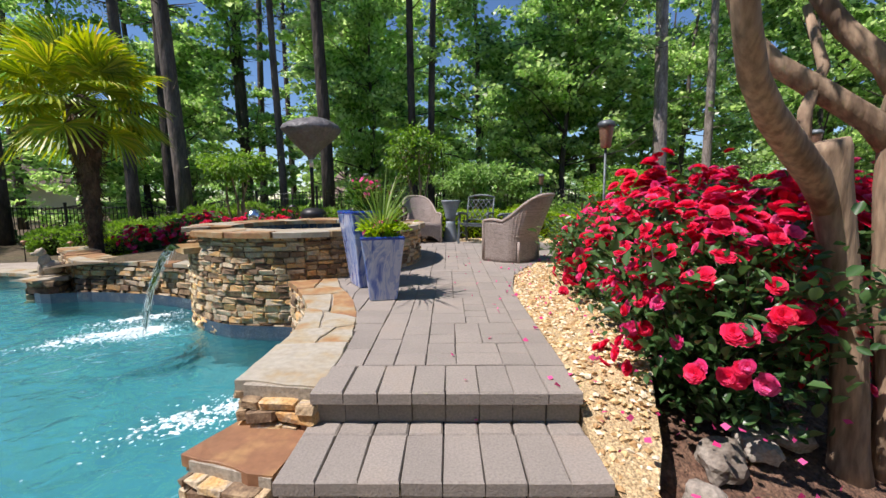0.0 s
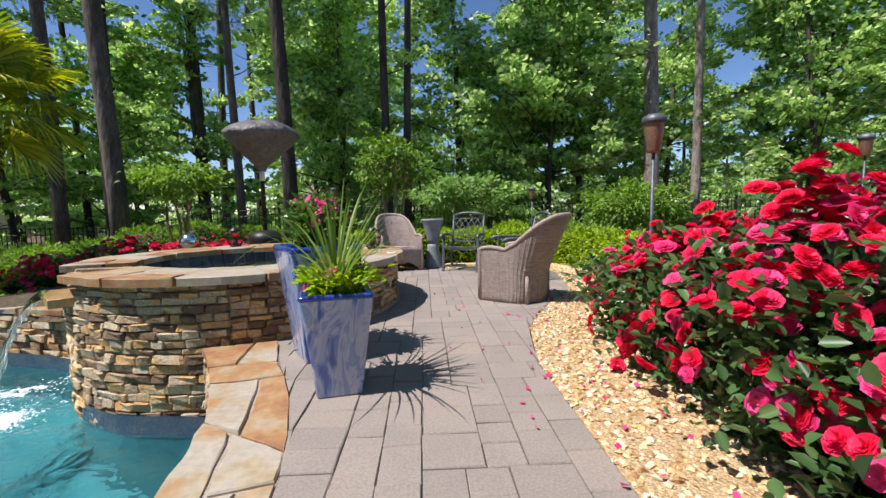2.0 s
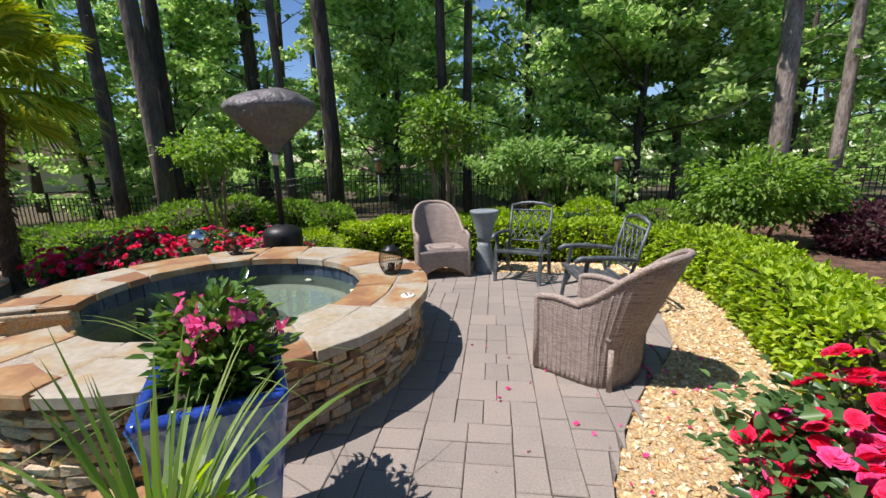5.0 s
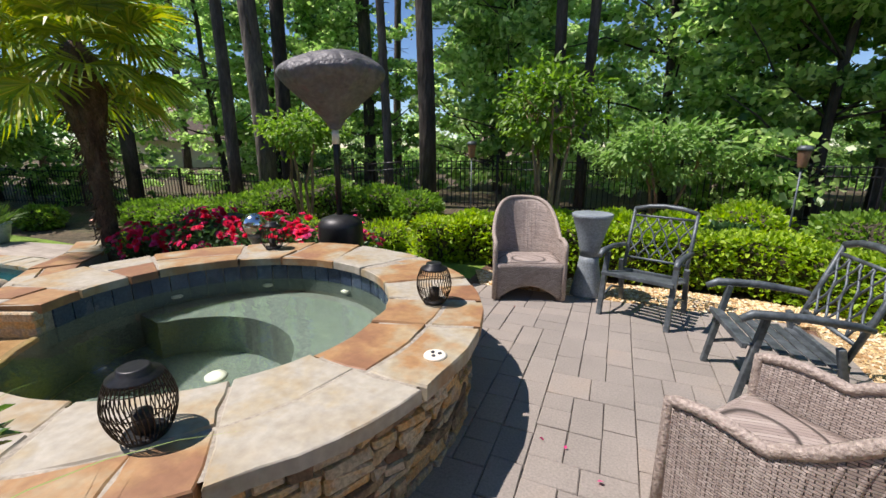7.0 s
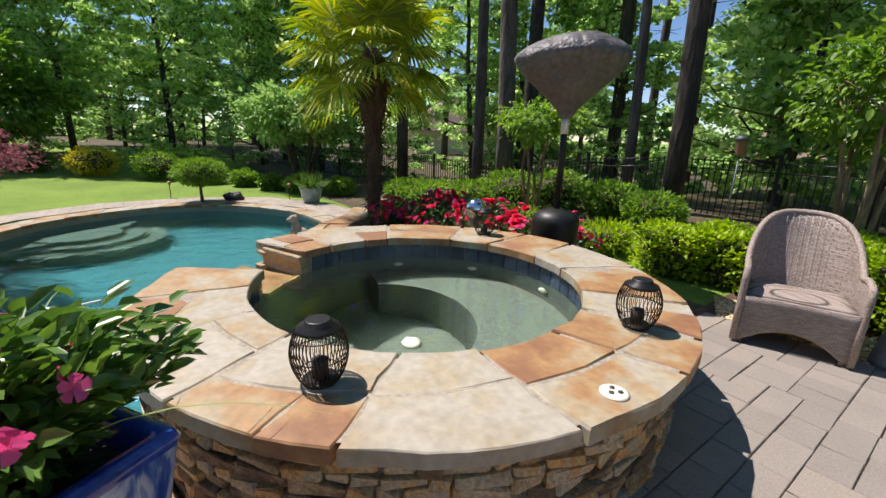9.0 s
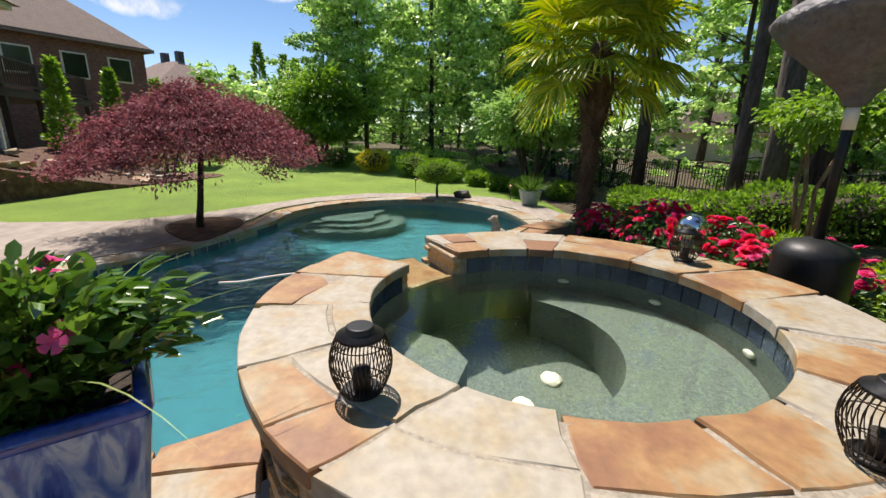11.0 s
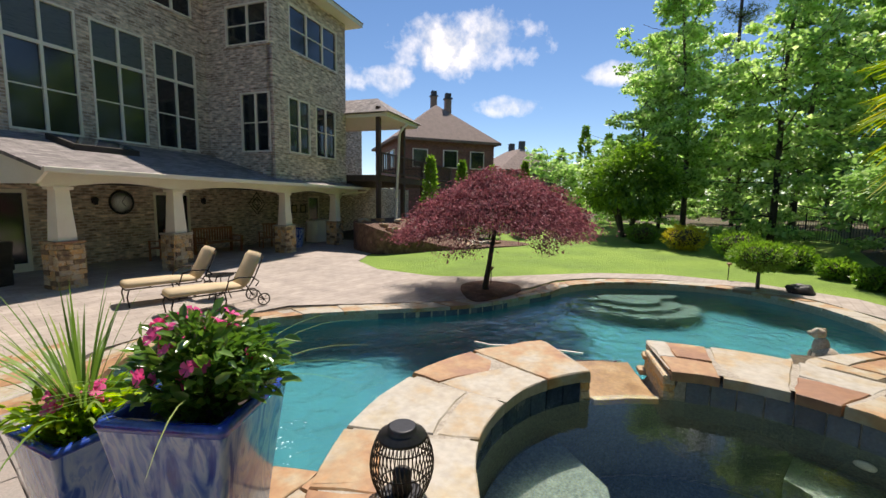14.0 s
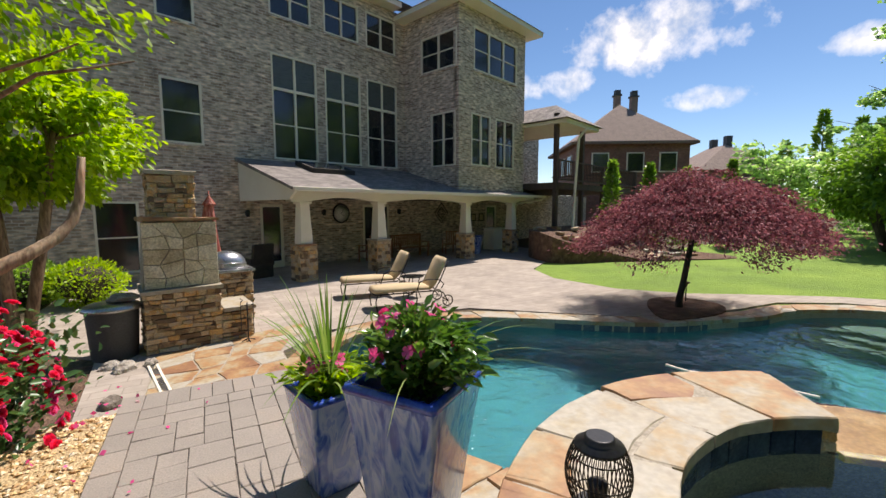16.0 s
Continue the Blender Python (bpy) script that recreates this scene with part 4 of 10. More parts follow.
def build_spa():
    spa = thing("spa", Matrix.Identity(4), "raised round stone spa with flagstone coping beside the pool", "spa", kind="structure")
    # core of the wall (a ring with the spillway cut into it)
    bm = B()
    n = 96
    prof = [(SPA_RI + 0.02, -0.95), (SPA_RI + 0.02, SPA_TOP - 0.058), (SPA_W - 0.03, SPA_TOP - 0.058), (SPA_W - 0.03, -1.9)]
    rings = []
    for k in range(n):
        a = 2 * math.pi * k / n
        cut = NOTCH0 - 0.02 < a < NOTCH1 + 0.02
        rings.append([bm.verts.new(polar(r, a, 0.28 if cut and z > 0.2 else z)) for r, z in prof])
    for k in range(n):
        a, b = rings[k], rings[(k + 1) % n]
        for i in range(3):
            bm.faces.new((a[i], a[i + 1], b[i + 1], b[i]))
    bmesh.ops.recalc_face_normals(bm, faces=bm.faces)
    part("wall_core", bm, M["mortar"], spa)
    # basin: floor, crescent bench, side seat
    bm = B()
    ring = [polar(SPA_RI, 2 * math.pi * k / 64) for k in range(64)]
    slab(bm, [p[:2] for p in ring], -0.83, -0.68)
    part("basin_floor", bm, M["spa_plaster"], spa)
    bm = B()
    pit = [(SPA.x - 0.17 + 0.73 * math.cos(a), SPA.y - 0.26 + 0.72 * math.sin(a)) for a in np.linspace(0, 2 * math.pi, 48, endpoint=False)]
    arc = [polar(SPA_RI - 0.002, a)[:2] for a in np.linspace(radians(-62), radians(172), 44)]
    cut = [p for p in pit if radians(-75) < math.atan2(p[1] - SPA.y, p[0] - SPA.x) < radians(176)]
    cut.sort(key=lambda p: -math.atan2(p[1] - SPA.y + 0.26, p[0] - SPA.x + 0.17))
    slab(bm, arc + cut, -0.70, -0.04)
    part("bench", bm, M["spa_plaster"], spa, "pale pebble underwater bench")
    bm = B()
    arc = [polar(SPA_RI - 0.002, a)[:2] for a in np.linspace(radians(246), radians(291), 12)]
    slab(bm, arc + [(SPA.x + 0.26, SPA.y - 0.61), (SPA.x + 0.02, SPA.y - 0.51), (SPA.x - 0.21, SPA.y - 0.61)], -0.70, -0.04)
    part("seat", bm, M["spa_plaster"], spa, "pale pebble underwater seat")
    # waterline tiles
    for k in range(52):
        a0, a1 = 2 * math.pi * k / 52 + 0.004, 2 * math.pi * (k + 1) / 52 - 0.004
        if a1 > NOTCH0 and a0 < NOTCH1:
            continue
        bm = B()
        q = [polar(SPA_RI + 0.02, a0, SPA_TOP - 0.23), polar(SPA_RI + 0.02, a1, SPA_TOP - 0.23), polar(SPA_RI + 0.02, a1, SPA_TOP - 0.064), polar(SPA_RI + 0.02, a0, SPA_TOP - 0.064)]
        i = [polar(SPA_RI + 0.004, a0, SPA_TOP - 0.23), polar(SPA_RI + 0.004, a1, SPA_TOP - 0.23), polar(SPA_RI + 0.004, a1, SPA_TOP - 0.064), polar(SPA_RI + 0.004, a0, SPA_TOP - 0.064)]
        vq, vi = [bm.verts.new(p) for p in q], [bm.verts.new(p) for p in i]
        bm.faces.new(vi)
        for j in range(4):
            bm.faces.new((vq[j], vq[(j + 1) % 4], vi[(j + 1) % 4], vi[j]))
        bmesh.ops.recalc_face_normals(bm, faces=bm.faces)
        part("tile", bm, M["tile"], spa)
    bm = B()
    lathe(bm, [(SPA_RI + 0.012, -0.68), (SPA_RI + 0.012, SPA_TOP - 0.23)], 64, (SPA.x, SPA.y, 0), close=False)
    part("basin_wall", bm, M["spa_plaster"], spa)
    # fittings: jets, floor drains, skimmer disc
    for a, z in ((0.15, 0.14), (0.75, 0.14), (1.4, 0.14), (2.1, 0.14), (2.75, 0.14)):
        bm = B()
        lathe(bm, [(0.045, 0), (0.045, 0.02), (0.018, 0.026)], 14)
        ob = part("jet", bm, M["white"], spa, "white jet fitting")
        ob.matrix_basis = Matrix.Translation(polar(SPA_RI + 0.01, a, z)) @ Matrix.Rotation(a + math.pi, 4, "Z") @ Matrix.Rotation(math.pi / 2, 4, "Y")
    # drain discs in white: the glints seen under water are put into their colour
    for dx, dy in ((-0.28, 0.12), (-0.05, -0.14), (0.06, -0.38)):
        bm = B()
        lathe(bm, [(0.075, 0), (0.075, 0.015), (0.04, 0.03)], 20, (SPA.x + dx, SPA.y + dy, -0.68))
        part("floor_drain", bm, M["white"], spa, "floor drain cover in white for its bright glint")
    # water
    bm = B()
    vs = [bm.verts.new(polar(SPA_RI + 0.012, 2 * math.pi * k / 64, SPA_TOP - 0.185)) for k in range(64)]
    bm.faces.new(vs)
    w = part("spa_water", bm, M["spa_water"])
    w.visible_shadow = False
    tagged(w, "still clear greenish spa water", "water", kind="structure")
    # spillway slab
    pts = [polar(SPA_RI - 0.02, NOTCH0 + 0.05)[:2], polar(SPA_RI - 0.02, (NOTCH0 + NOTCH1) / 2)[:2], polar(SPA_RI - 0.02, NOTCH1 - 0.03)[:2],
           polar(SPA_RO + 0.06, NOTCH1 - 0.03)[:2], polar(SPA_RO + 0.06, (NOTCH0 + NOTCH1) / 2)[:2], polar(SPA_RO + 0.06, NOTCH0 + 0.05)[:2]]
    flag_piece([Vector(p) for p in pts], 0.27, 0.345, rs, spa, "spillway_stone").data.materials[0] = M["rust_stone"]
    # coping
    a0, a1 = NOTCH1, NOTCH0 + 2 * math.pi
    rm = 1.36
    band_flags(lambda s: polar(SPA_RI - 0.02, a0 + s / rm), lambda s: polar(SPA_RO, a0 + s / rm), (a1 - a0) * rm, SPA_TOP - 0.065, SPA_TOP, rs, spa, lmin=0.34, lmax=0.66, gap=0.018, split=0.85)
    bm = B()
    seg = 90
    for k in range(seg):
        b0, b1 = a0 + (a1 - a0) * k / seg, a0 + (a1 - a0) * (k + 1) / seg
        bm.faces.new([bm.verts.new(polar(r, b, SPA_TOP - 0.006)) for r, b in ((SPA_RI + 0.02, b0), (SPA_RO - 0.035, b0), (SPA_RO - 0.035, b1), (SPA_RI + 0.02, b1))])
    bmesh.ops.remove_doubles(bm, verts=bm.verts, dist=0.001)
    bmesh.ops.recalc_face_normals(bm, faces=bm.faces)
    part("mortar_bed", bm, M["mortar"], spa)
    # stones round the outside: full height over the pool, low over the patio and the bed
    stones = []
    def arc_wall(b0, b1, z0):
        L = (b1 - b0) * SPA_W
        def at(s):
            a = b0 + s / SPA_W
            return polar(SPA_W - 0.045, a), a + math.pi / 2
        def skip(s, z):
            a = (b0 + s / SPA_W) % (2 * math.pi)
            return NOTCH0 < a < NOTCH1 and z > 0.27
        return wall_course(at, L, z0, SPA_TOP - 0.065, rs, skip=skip)
    stones += arc_wall(radians(-75), radians(62), -0.02)
    stones += arc_wall(radians(193), radians(285), -0.78)
    stones += arc_wall(radians(62), radians(193), -0.05)
    lay_stones(spa, stones, lambda p: p.x > -1.5 or p.y < 4.75, rs)
    # end faces of the coping wall at the spillway
    for a in (NOTCH0 - 0.01, NOTCH1 + 0.01):
        for k in range(3):
            bm = B()
            stone_block(bm, (0, 0, 0), (0.44, 0.07, 0.062), 0, rs)
            ob = part("stone", bm, M["ledge_piece"], spa)
            ob.matrix_basis = Matrix.Translation(polar(1.33, a, 0.345 + 0.03 + k * 0.052)) @ Matrix.Rotation(a, 4, "Z")


build_spa()


# ---- flagstone edge of the path, with its walls stepping down to the pool ----
def poly_at(pts):
    ps = [Vector(p) for p in pts]
    ls = [0.0]
    for a, b in zip(ps, ps[1:]):
        ls.append(ls[-1] + (b - a).length)
    def at(f):
        s = f * ls[-1]
        for i in range(len(ps) - 1):
            if s <= ls[i + 1] + 1e-9:
                return ps[i].lerp(ps[i + 1], (s - ls[i]) / max(ls[i + 1] - ls[i], 1e-9))
        return ps[-1]
    return at, ls[-1]


def build_edge():
    edge = thing("pool_edge_wall", Matrix.Identity(4), "tan flagstone edging on stacked stone above the pool", "stone wall", kind="structure")
    spans = [([(-0.61, 1.93), (-0.60, 2.4), (-0.66, 3.0), (-0.75, 3.4), (-0.90, 3.85), (-1.10, 4.25), (-1.26, 4.74)], [(-1.07, 2.0), (-1.05, 2.74), (-1.10, 3.17), (-1.17, 3.44), (-1.40, 3.95), (-1.62, 4.35), (-1.78, 4.60)], 0.004, 0.06, 0.5),
             ([(-0.70, 1.55), (-0.62, 1.95)], [(-1.17, 1.69), (-1.03, 2.0)], -0.20, 0.06, 0.0),
             ([(-0.74, 1.10), (-0.70, 1.54)], [(-1.36, 1.15), (-1.20, 1.66)], -0.36, 0.06, 0.0)]
    for inner, outer, z, th, split in spans:
        ia, li = poly_at(inner)
        oa, lo = poly_at(outer)
        L = (li + lo) / 2
        band_flags(lambda s: ia(s / L), lambda s: oa(s / L), L, z - th, z, rs, edge, lmin=0.34, lmax=0.7, split=split)
        bm = B()
        k = 14
        pi, po = [ia(i / k) for i in range(k + 1)], [oa(i / k) - Vector((-0.06, 0.02)) for i in range(k + 1)]
        slab(bm, [tuple(p) for p in pi] + [tuple(p) for p in po[::-1]], -1.9, z - th + 0.045)
        part("wall_core", bm, M["mortar"], edge)
        def at(s):
            p, q = oa(min(s / lo + 0.01, 1)), oa(max(s / lo - 0.01, 0))
            d = p - q
            m = oa(s / lo)
            return (m.x + 0.055, m.y, 0), math.atan2(d.y, d.x)
        lay_stones(edge, wall_course(at, lo, -0.8, z - th, rs), lambda p: False, rs)
        # the face towards the steps
        a, b = ia(0), oa(0)
        d = b - a
        def at2(s):
            m = a.lerp(b, s / d.length)
            return (m.x, m.y - 0.012, 0), math.atan2(d.y, d.x)
        lay_stones(edge, wall_course(at2, d.length - 0.05, z - 0.36, z - th, rs), lambda p: True, rs)


build_edge()


# ---- low stone wall round the planting beside the palm ----
def build_low_wall():
    wall = thing("retaining_wall", Matrix.Identity(4), "low stacked stone retaining wall with flagstone cap at the pool", "stone wall", kind="structure")
    front, _ = poly_at([(-3.5, 6.1), (-4.5, 6.38), (-5.3, 6.56), (-5.95, 6.6), (-6.2, 6.75), (-6.85, 7.32), (-7.3, 7.9), (-8.0, 8.42)])
    back, _ = poly_at([(-3.4, 6.6), (-4.4, 6.9), (-5.25, 7.06), (-5.65, 7.1), (-5.85, 7.2), (-6.45, 7.67), (-6.85, 8.15), (-7.7, 8.77)])
    lf = 4.75
    top = -0.06
    band_flags(lambda s: back(s / lf), lambda s: front(s / lf), lf, top - 0.06, top, rs, wall, lmin=0.45, lmax=0.8, split=0.3)
    bm = B()
    k = 18
    slab(bm, [tuple(front(i / k) + Vector((0.03, 0.07))) for i in range(k + 1)] + [tuple(back(i / k)) for i in range(k, -1, -1)], -1.9, top - 0.02)
    part("wall_core", bm, M["mortar"], wall)
    def at(s):
        m, p, q = front(s / lf), front(min(s / lf + 0.01, 1)), front(max(s / lf - 0.01, 0))
        d = p - q
        return (m.x + 0.02, m.y + 0.05, 0), math.atan2(d.y, d.x)
    lay_stones(wall, wall_course(at, lf, -0.85, top - 0.06, rs, lmin=0.12, lmax=0.32, hmax=0.1), lambda p: False, rs)


build_low_wall()


# ---- paver patio and steps ----
def build_patio():
    patio = thing("patio", Matrix.Identity(4), "walk and patio of grey brown tumbled concrete pavers", "pavement", kind="structure")
    ys = np.linspace(PATIO_Y0 + 0.02, PATIO_Y1, 40)
    bm = B()
    slab(bm, [(patio_left(y) - (0.02 if y > 4.7 else 0.0), y) for y in ys] + [(patio_right(y), y) for y in ys[::-1]], DECK - 0.1, -0.013)
    part("bed", bm, M["joint"], patio)
    protos = {}
    rng = np.random.default_rng(11)

    def paver(x0, x1, y0, y1, z=0.0, th=0.06, nose=False, name="paver"):
        g = 0.0022
        L0, L1 = patio_left(y0), patio_left(y1)
        R0, R1 = patio_right(y0), patio_right(y1)
        q = [(max(x0 + g, L0 + g), y0 + g), (min(x1 - g, R0), y0 + g), (min(x1 - g, R1), y1 - g), (max(x0 + g, L1 + g), y1 - g)]
        if q[1][0] - q[0][0] < 0.02 and q[2][0] - q[3][0] < 0.02:
            return
        if q[1][0] < q[0][0] + 0.004:
            q[1] = (q[0][0] + 0.004, q[1][1])
        if q[2][0] < q[3][0] + 0.004:
            q[2] = (q[3][0] + 0.004, q[2][1])
        raw_stone(patio, q, z + rng.normal(0, 0.0015), th, rng, name)

    # random ashlar: pieces of two, three or four modules on a grid
    mod = 0.0865
    nx, ny = 48, int(round((PATIO_Y1 - PATIO_Y0 - 0.302) / mod))
    used = set()
    x0, y0 = -1.66, PATIO_Y0 + 0.302
    for j in range(ny):
        for i in range(nx):
            if (i, j) in used:
                continue
            opts = [(2, 2), (2, 3), (2, 3), (3, 2), (3, 2), (3, 3), (2, 4)]
            rng.shuffle(opts)
            run = 0
            while i + run < nx and (i + run, j) not in used:
                run += 1
            opts = [o for o in opts if run - o[0] != 1]
            for a, b in opts + [(2, 1), (1, 2), (1, 1)]:
                cells = [(i + p, j + q) for p in range(a) for q in range(b)]
                if all(c not in used and c[0] < nx and c[1] < ny for c in cells):
                    used.update(cells)
                    paver(x0 + i * mod, x0 + (i + a) * mod, y0 + j * mod, y0 + (j + b) * mod)
                    break
    # steps: nose course, risers
    for k, (y0, z) in enumerate(((1.90, 0.0), (1.50, -0.167), (1.10, -0.334))):
        n = 8
        xs = np.linspace(-0.64 - 0.02 * k, 0.66, n + 1)
        for i in range(n):
            raw_stone(patio, [(xs[i] + 0.002, y0 - 0.03), (xs[i + 1] - 0.002, y0 - 0.03), (xs[i + 1] - 0.002, y0 + 0.298), (xs[i] + 0.002, y0 + 0.298)], z, 0.06, rng, "step_paver", 0.008)
            raw_stone(patio, [(xs[i] + 0.003, y0 + 0.012), (xs[i + 1] - 0.003, y0 + 0.012), (xs[i + 1] - 0.003, y0 + 0.07), (xs[i] + 0.003, y0 + 0.07)], z - 0.06, 0.11, rng, "riser_paver", 0.008)
            if k:
                raw_stone(patio, [(xs[i] + 0.004, y0 + 0.303), (xs[i + 1] - 0.004, y0 + 0.303), (xs[i + 1] - 0.004, y0 + 0.42), (xs[i] + 0.004, y0 + 0.42)], z - 0.002, 0.06, rng, "step_paver", 0.008)
        bm = B()
        box(bm, (0.0, y0 + 0.25, (z - 0.05 + DECK - 0.1) / 2), (1.27, 0.38, z - 0.05 - DECK + 0.1))
        part("step_core", bm, M["joint"], patio)


def raw_stone(parent, q, z, th, rng, name, bev=0.005):
    """A paver over four corners: top edges worn round."""
    c = Vector((sum(p[0] for p in q) / 4, sum(p[1] for p in q) / 4))
    j = [Vector(p) + Vector(rng.normal(0, 0.0015, 2)) - c for p in q]
    inn = [p - p.normalized() * bev * 1.4 for p in j]
    vs = [(p.x, p.y, -th) for p in j] + [(p.x, p.y, -bev) for p in j] + [(p.x, p.y, rng.normal(0, 0.001)) for p in inn]
    fs = []
    for b in (0, 4):
        for i in range(4):
            fs.append((b + i, b + (i + 1) % 4, b + 4 + (i + 1) % 4, b + 4 + i))
    fs.append((8, 9, 10, 11))
    ob = part(name, (vs, [], fs), M["paver"], parent)
    ob.location = (c.x, c.y, z)
    return ob


build_patio()


# ---- coping round the pool ----
def build_pool_coping():
    cop = thing("pool_coping", Matrix.Identity(4), "tan and rust flagstone coping round the pool", "stone coping", kind="structure")
    i0, i1 = 54, len(POOL) + 2
    inner = [Vector(POOL[k % len(POOL)]) for k in range(i0, i1)]
    outer_all = grow(POOL, 0.42)
    lip = grow(POOL, -0.04)
    outer = [Vector(outer_all[k % len(POOL)]) for k in range(i0, i1)]
    inner = [Vector(lip[k % len(POOL)]) for k in range(i0, i1)]
    ia, li = poly_at(inner)
    oa, lo = poly_at(outer)
    L = (li + lo) / 2
    band_flags(lambda s: oa(s / L), lambda s: ia(s / L), L, DECK - 0.06, DECK + 0.012, rs, cop, lmin=0.4, lmax=0.8, split=0.2)
    bm = B()
    k = 80
    for i in range(k):
        a, b, c, d = ia(i / k), ia((i + 1) / k), oa((i + 1) / k), oa(i / k)
        bm.faces.new([bm.verts.new((p.x, p.y, DECK + 0.004)) for p in (a.lerp(d, 0.06), b.lerp(c, 0.06), c, d)])
        bm.faces.new([bm.verts.new((p.x, p.y, z)) for p, z in ((a.lerp(d, 0.06), DECK + 0.004), (b.lerp(c, 0.06), DECK + 0.004), (b.lerp(c, 0.06), DECK - 0.2), (a.lerp(d, 0.06), DECK - 0.2))])
    bmesh.ops.remove_doubles(bm, verts=bm.verts, dist=0.001)
    part("mortar_bed", bm, M["mortar"], cop)


build_pool_coping()


# ---- the house ----
HO = Vector((-2.37, -6.18, -0.015))
HTH = radians(17.4)
HOUSE = Matrix.Translation(HO) @ Matrix.Rotation(math.pi + HTH, 4, "Z") @ Matrix.Scale(1.05, 4)   # x along the porch, y into the house


def hp(u, n, z):
    """A place on the house: u along the porch, n into the house, z up."""
    return (u, n, z)


def hbox(bm, u0, u1, n0, n1, z0, z1, bev=0.0):
    box(bm, ((u0 + u1) / 2, (n0 + n1) / 2, (z0 + z1) / 2), (abs(u1 - u0), abs(n1 - n0), abs(z1 - z0)), bev=bev)


def hthing(name, label, category, kind="structure", group=""):
    return thing(name, HOUSE, label, category, group, kind)


def wall_with_openings(bm, a0, a1, z0, z1, n0, n1, opens, axis="u"):
    """A wall slab along u (or n) with true openings (a0, a1, z0, z1)."""
    cuts = sorted({a0, a1, *[o[0] for o in opens], *[o[1] for o in opens]})
    zs = sorted({z0, z1, *[o[2] for o in opens], *[o[3] for o in opens]})
    for i in range(len(cuts) - 1):
        for j in range(len(zs) - 1):
            ca, cz = (cuts[i] + cuts[i + 1]) / 2, (zs[j] + zs[j + 1]) / 2
            solid = not any(o[0] < ca < o[1] and o[2] < cz < o[3] for o in opens)
            if solid and axis == "u":
                hbox(bm, cuts[i], cuts[i + 1], n0, n1, zs[j], zs[j + 1])
            elif solid:
                hbox(bm, n0, n1, cuts[i], cuts[i + 1], zs[j], zs[j + 1])
    bmesh.ops.remove_doubles(bm, verts=bm.verts, dist=0.001)


def window(name, parent, a0, a1, z0, z1, face, axis, lights, transom=None, blind=False, out=-1):
    """A framed window in an opening: frame bars, sill, dark panes. face: the wall's outer plane; out: the way out of it."""
    w = new(name)
    w.parent = parent
    w["label"] = "white framed window with dark panes"
    def bx(bm, p0, p1, q0, q1, d0, d1):
        if axis == "u":
            hbox(bm, p0, p1, face - out * d0, face - out * d1, q0, q1)
        else:
            hbox(bm, face - out * d0, face - out * d1, p0, p1, q0, q1)
    bm = B()
    f = 0.055
    bx(bm, a0, a0 + f, z0, z1, -0.02, 0.09)
    bx(bm, a1 - f, a1, z0, z1, -0.02, 0.09)
    bx(bm, a0 + f, a1 - f, z1 - f, z1, -0.02, 0.09)
    bx(bm, a0 + f, a1 - f, z0, z0 + f, -0.02, 0.09)
    for k in range(1, lights):
        m = a0 + (a1 - a0) * k / lights
        bx(bm, m - 0.035, m + 0.035, z0 + f, z1 - f, -0.012, 0.085)
    if transom:
        bx(bm, a0 + f, a1 - f, transom - 0.045, transom + 0.045, -0.015, 0.088)
    rail = z0 + ((transom or z1) - z0) * 0.5
    bx(bm, a0 + f, a1 - f, rail - 0.018, rail + 0.018, 0.02, 0.08)
    part("window_frame", bm, M["white"], w)
    bm = B()
    bx(bm, a0 - 0.03, a1 + 0.03, z0 - 0.07, z0 - 0.003, -0.05, 0.06)
    part("window_sill", bm, M["brick"], w)
    for k in range(lights):
        p0, p1 = a0 + (a1 - a0) * k / lights + 0.03, a0 + (a1 - a0) * (k + 1) / lights - 0.03
        bm = B()
        bx(bm, p0, p1, z0 + 0.03, (transom or z1) - 0.03, 0.05, 0.062)
        part("pane", bm, M["glass"], w)
        if transom:
            bm = B()
            bx(bm, p0, p1, transom + 0.03, z1 - 0.03, 0.05, 0.062)
            part("pane", bm, M["blind"], w, "pane with closed grey blind")
    return w


D = 3.0            # depth of the porch
TU0, TU1 = 6.45, 10.9   # the tower along the porch
WALL_TOP = 9.3


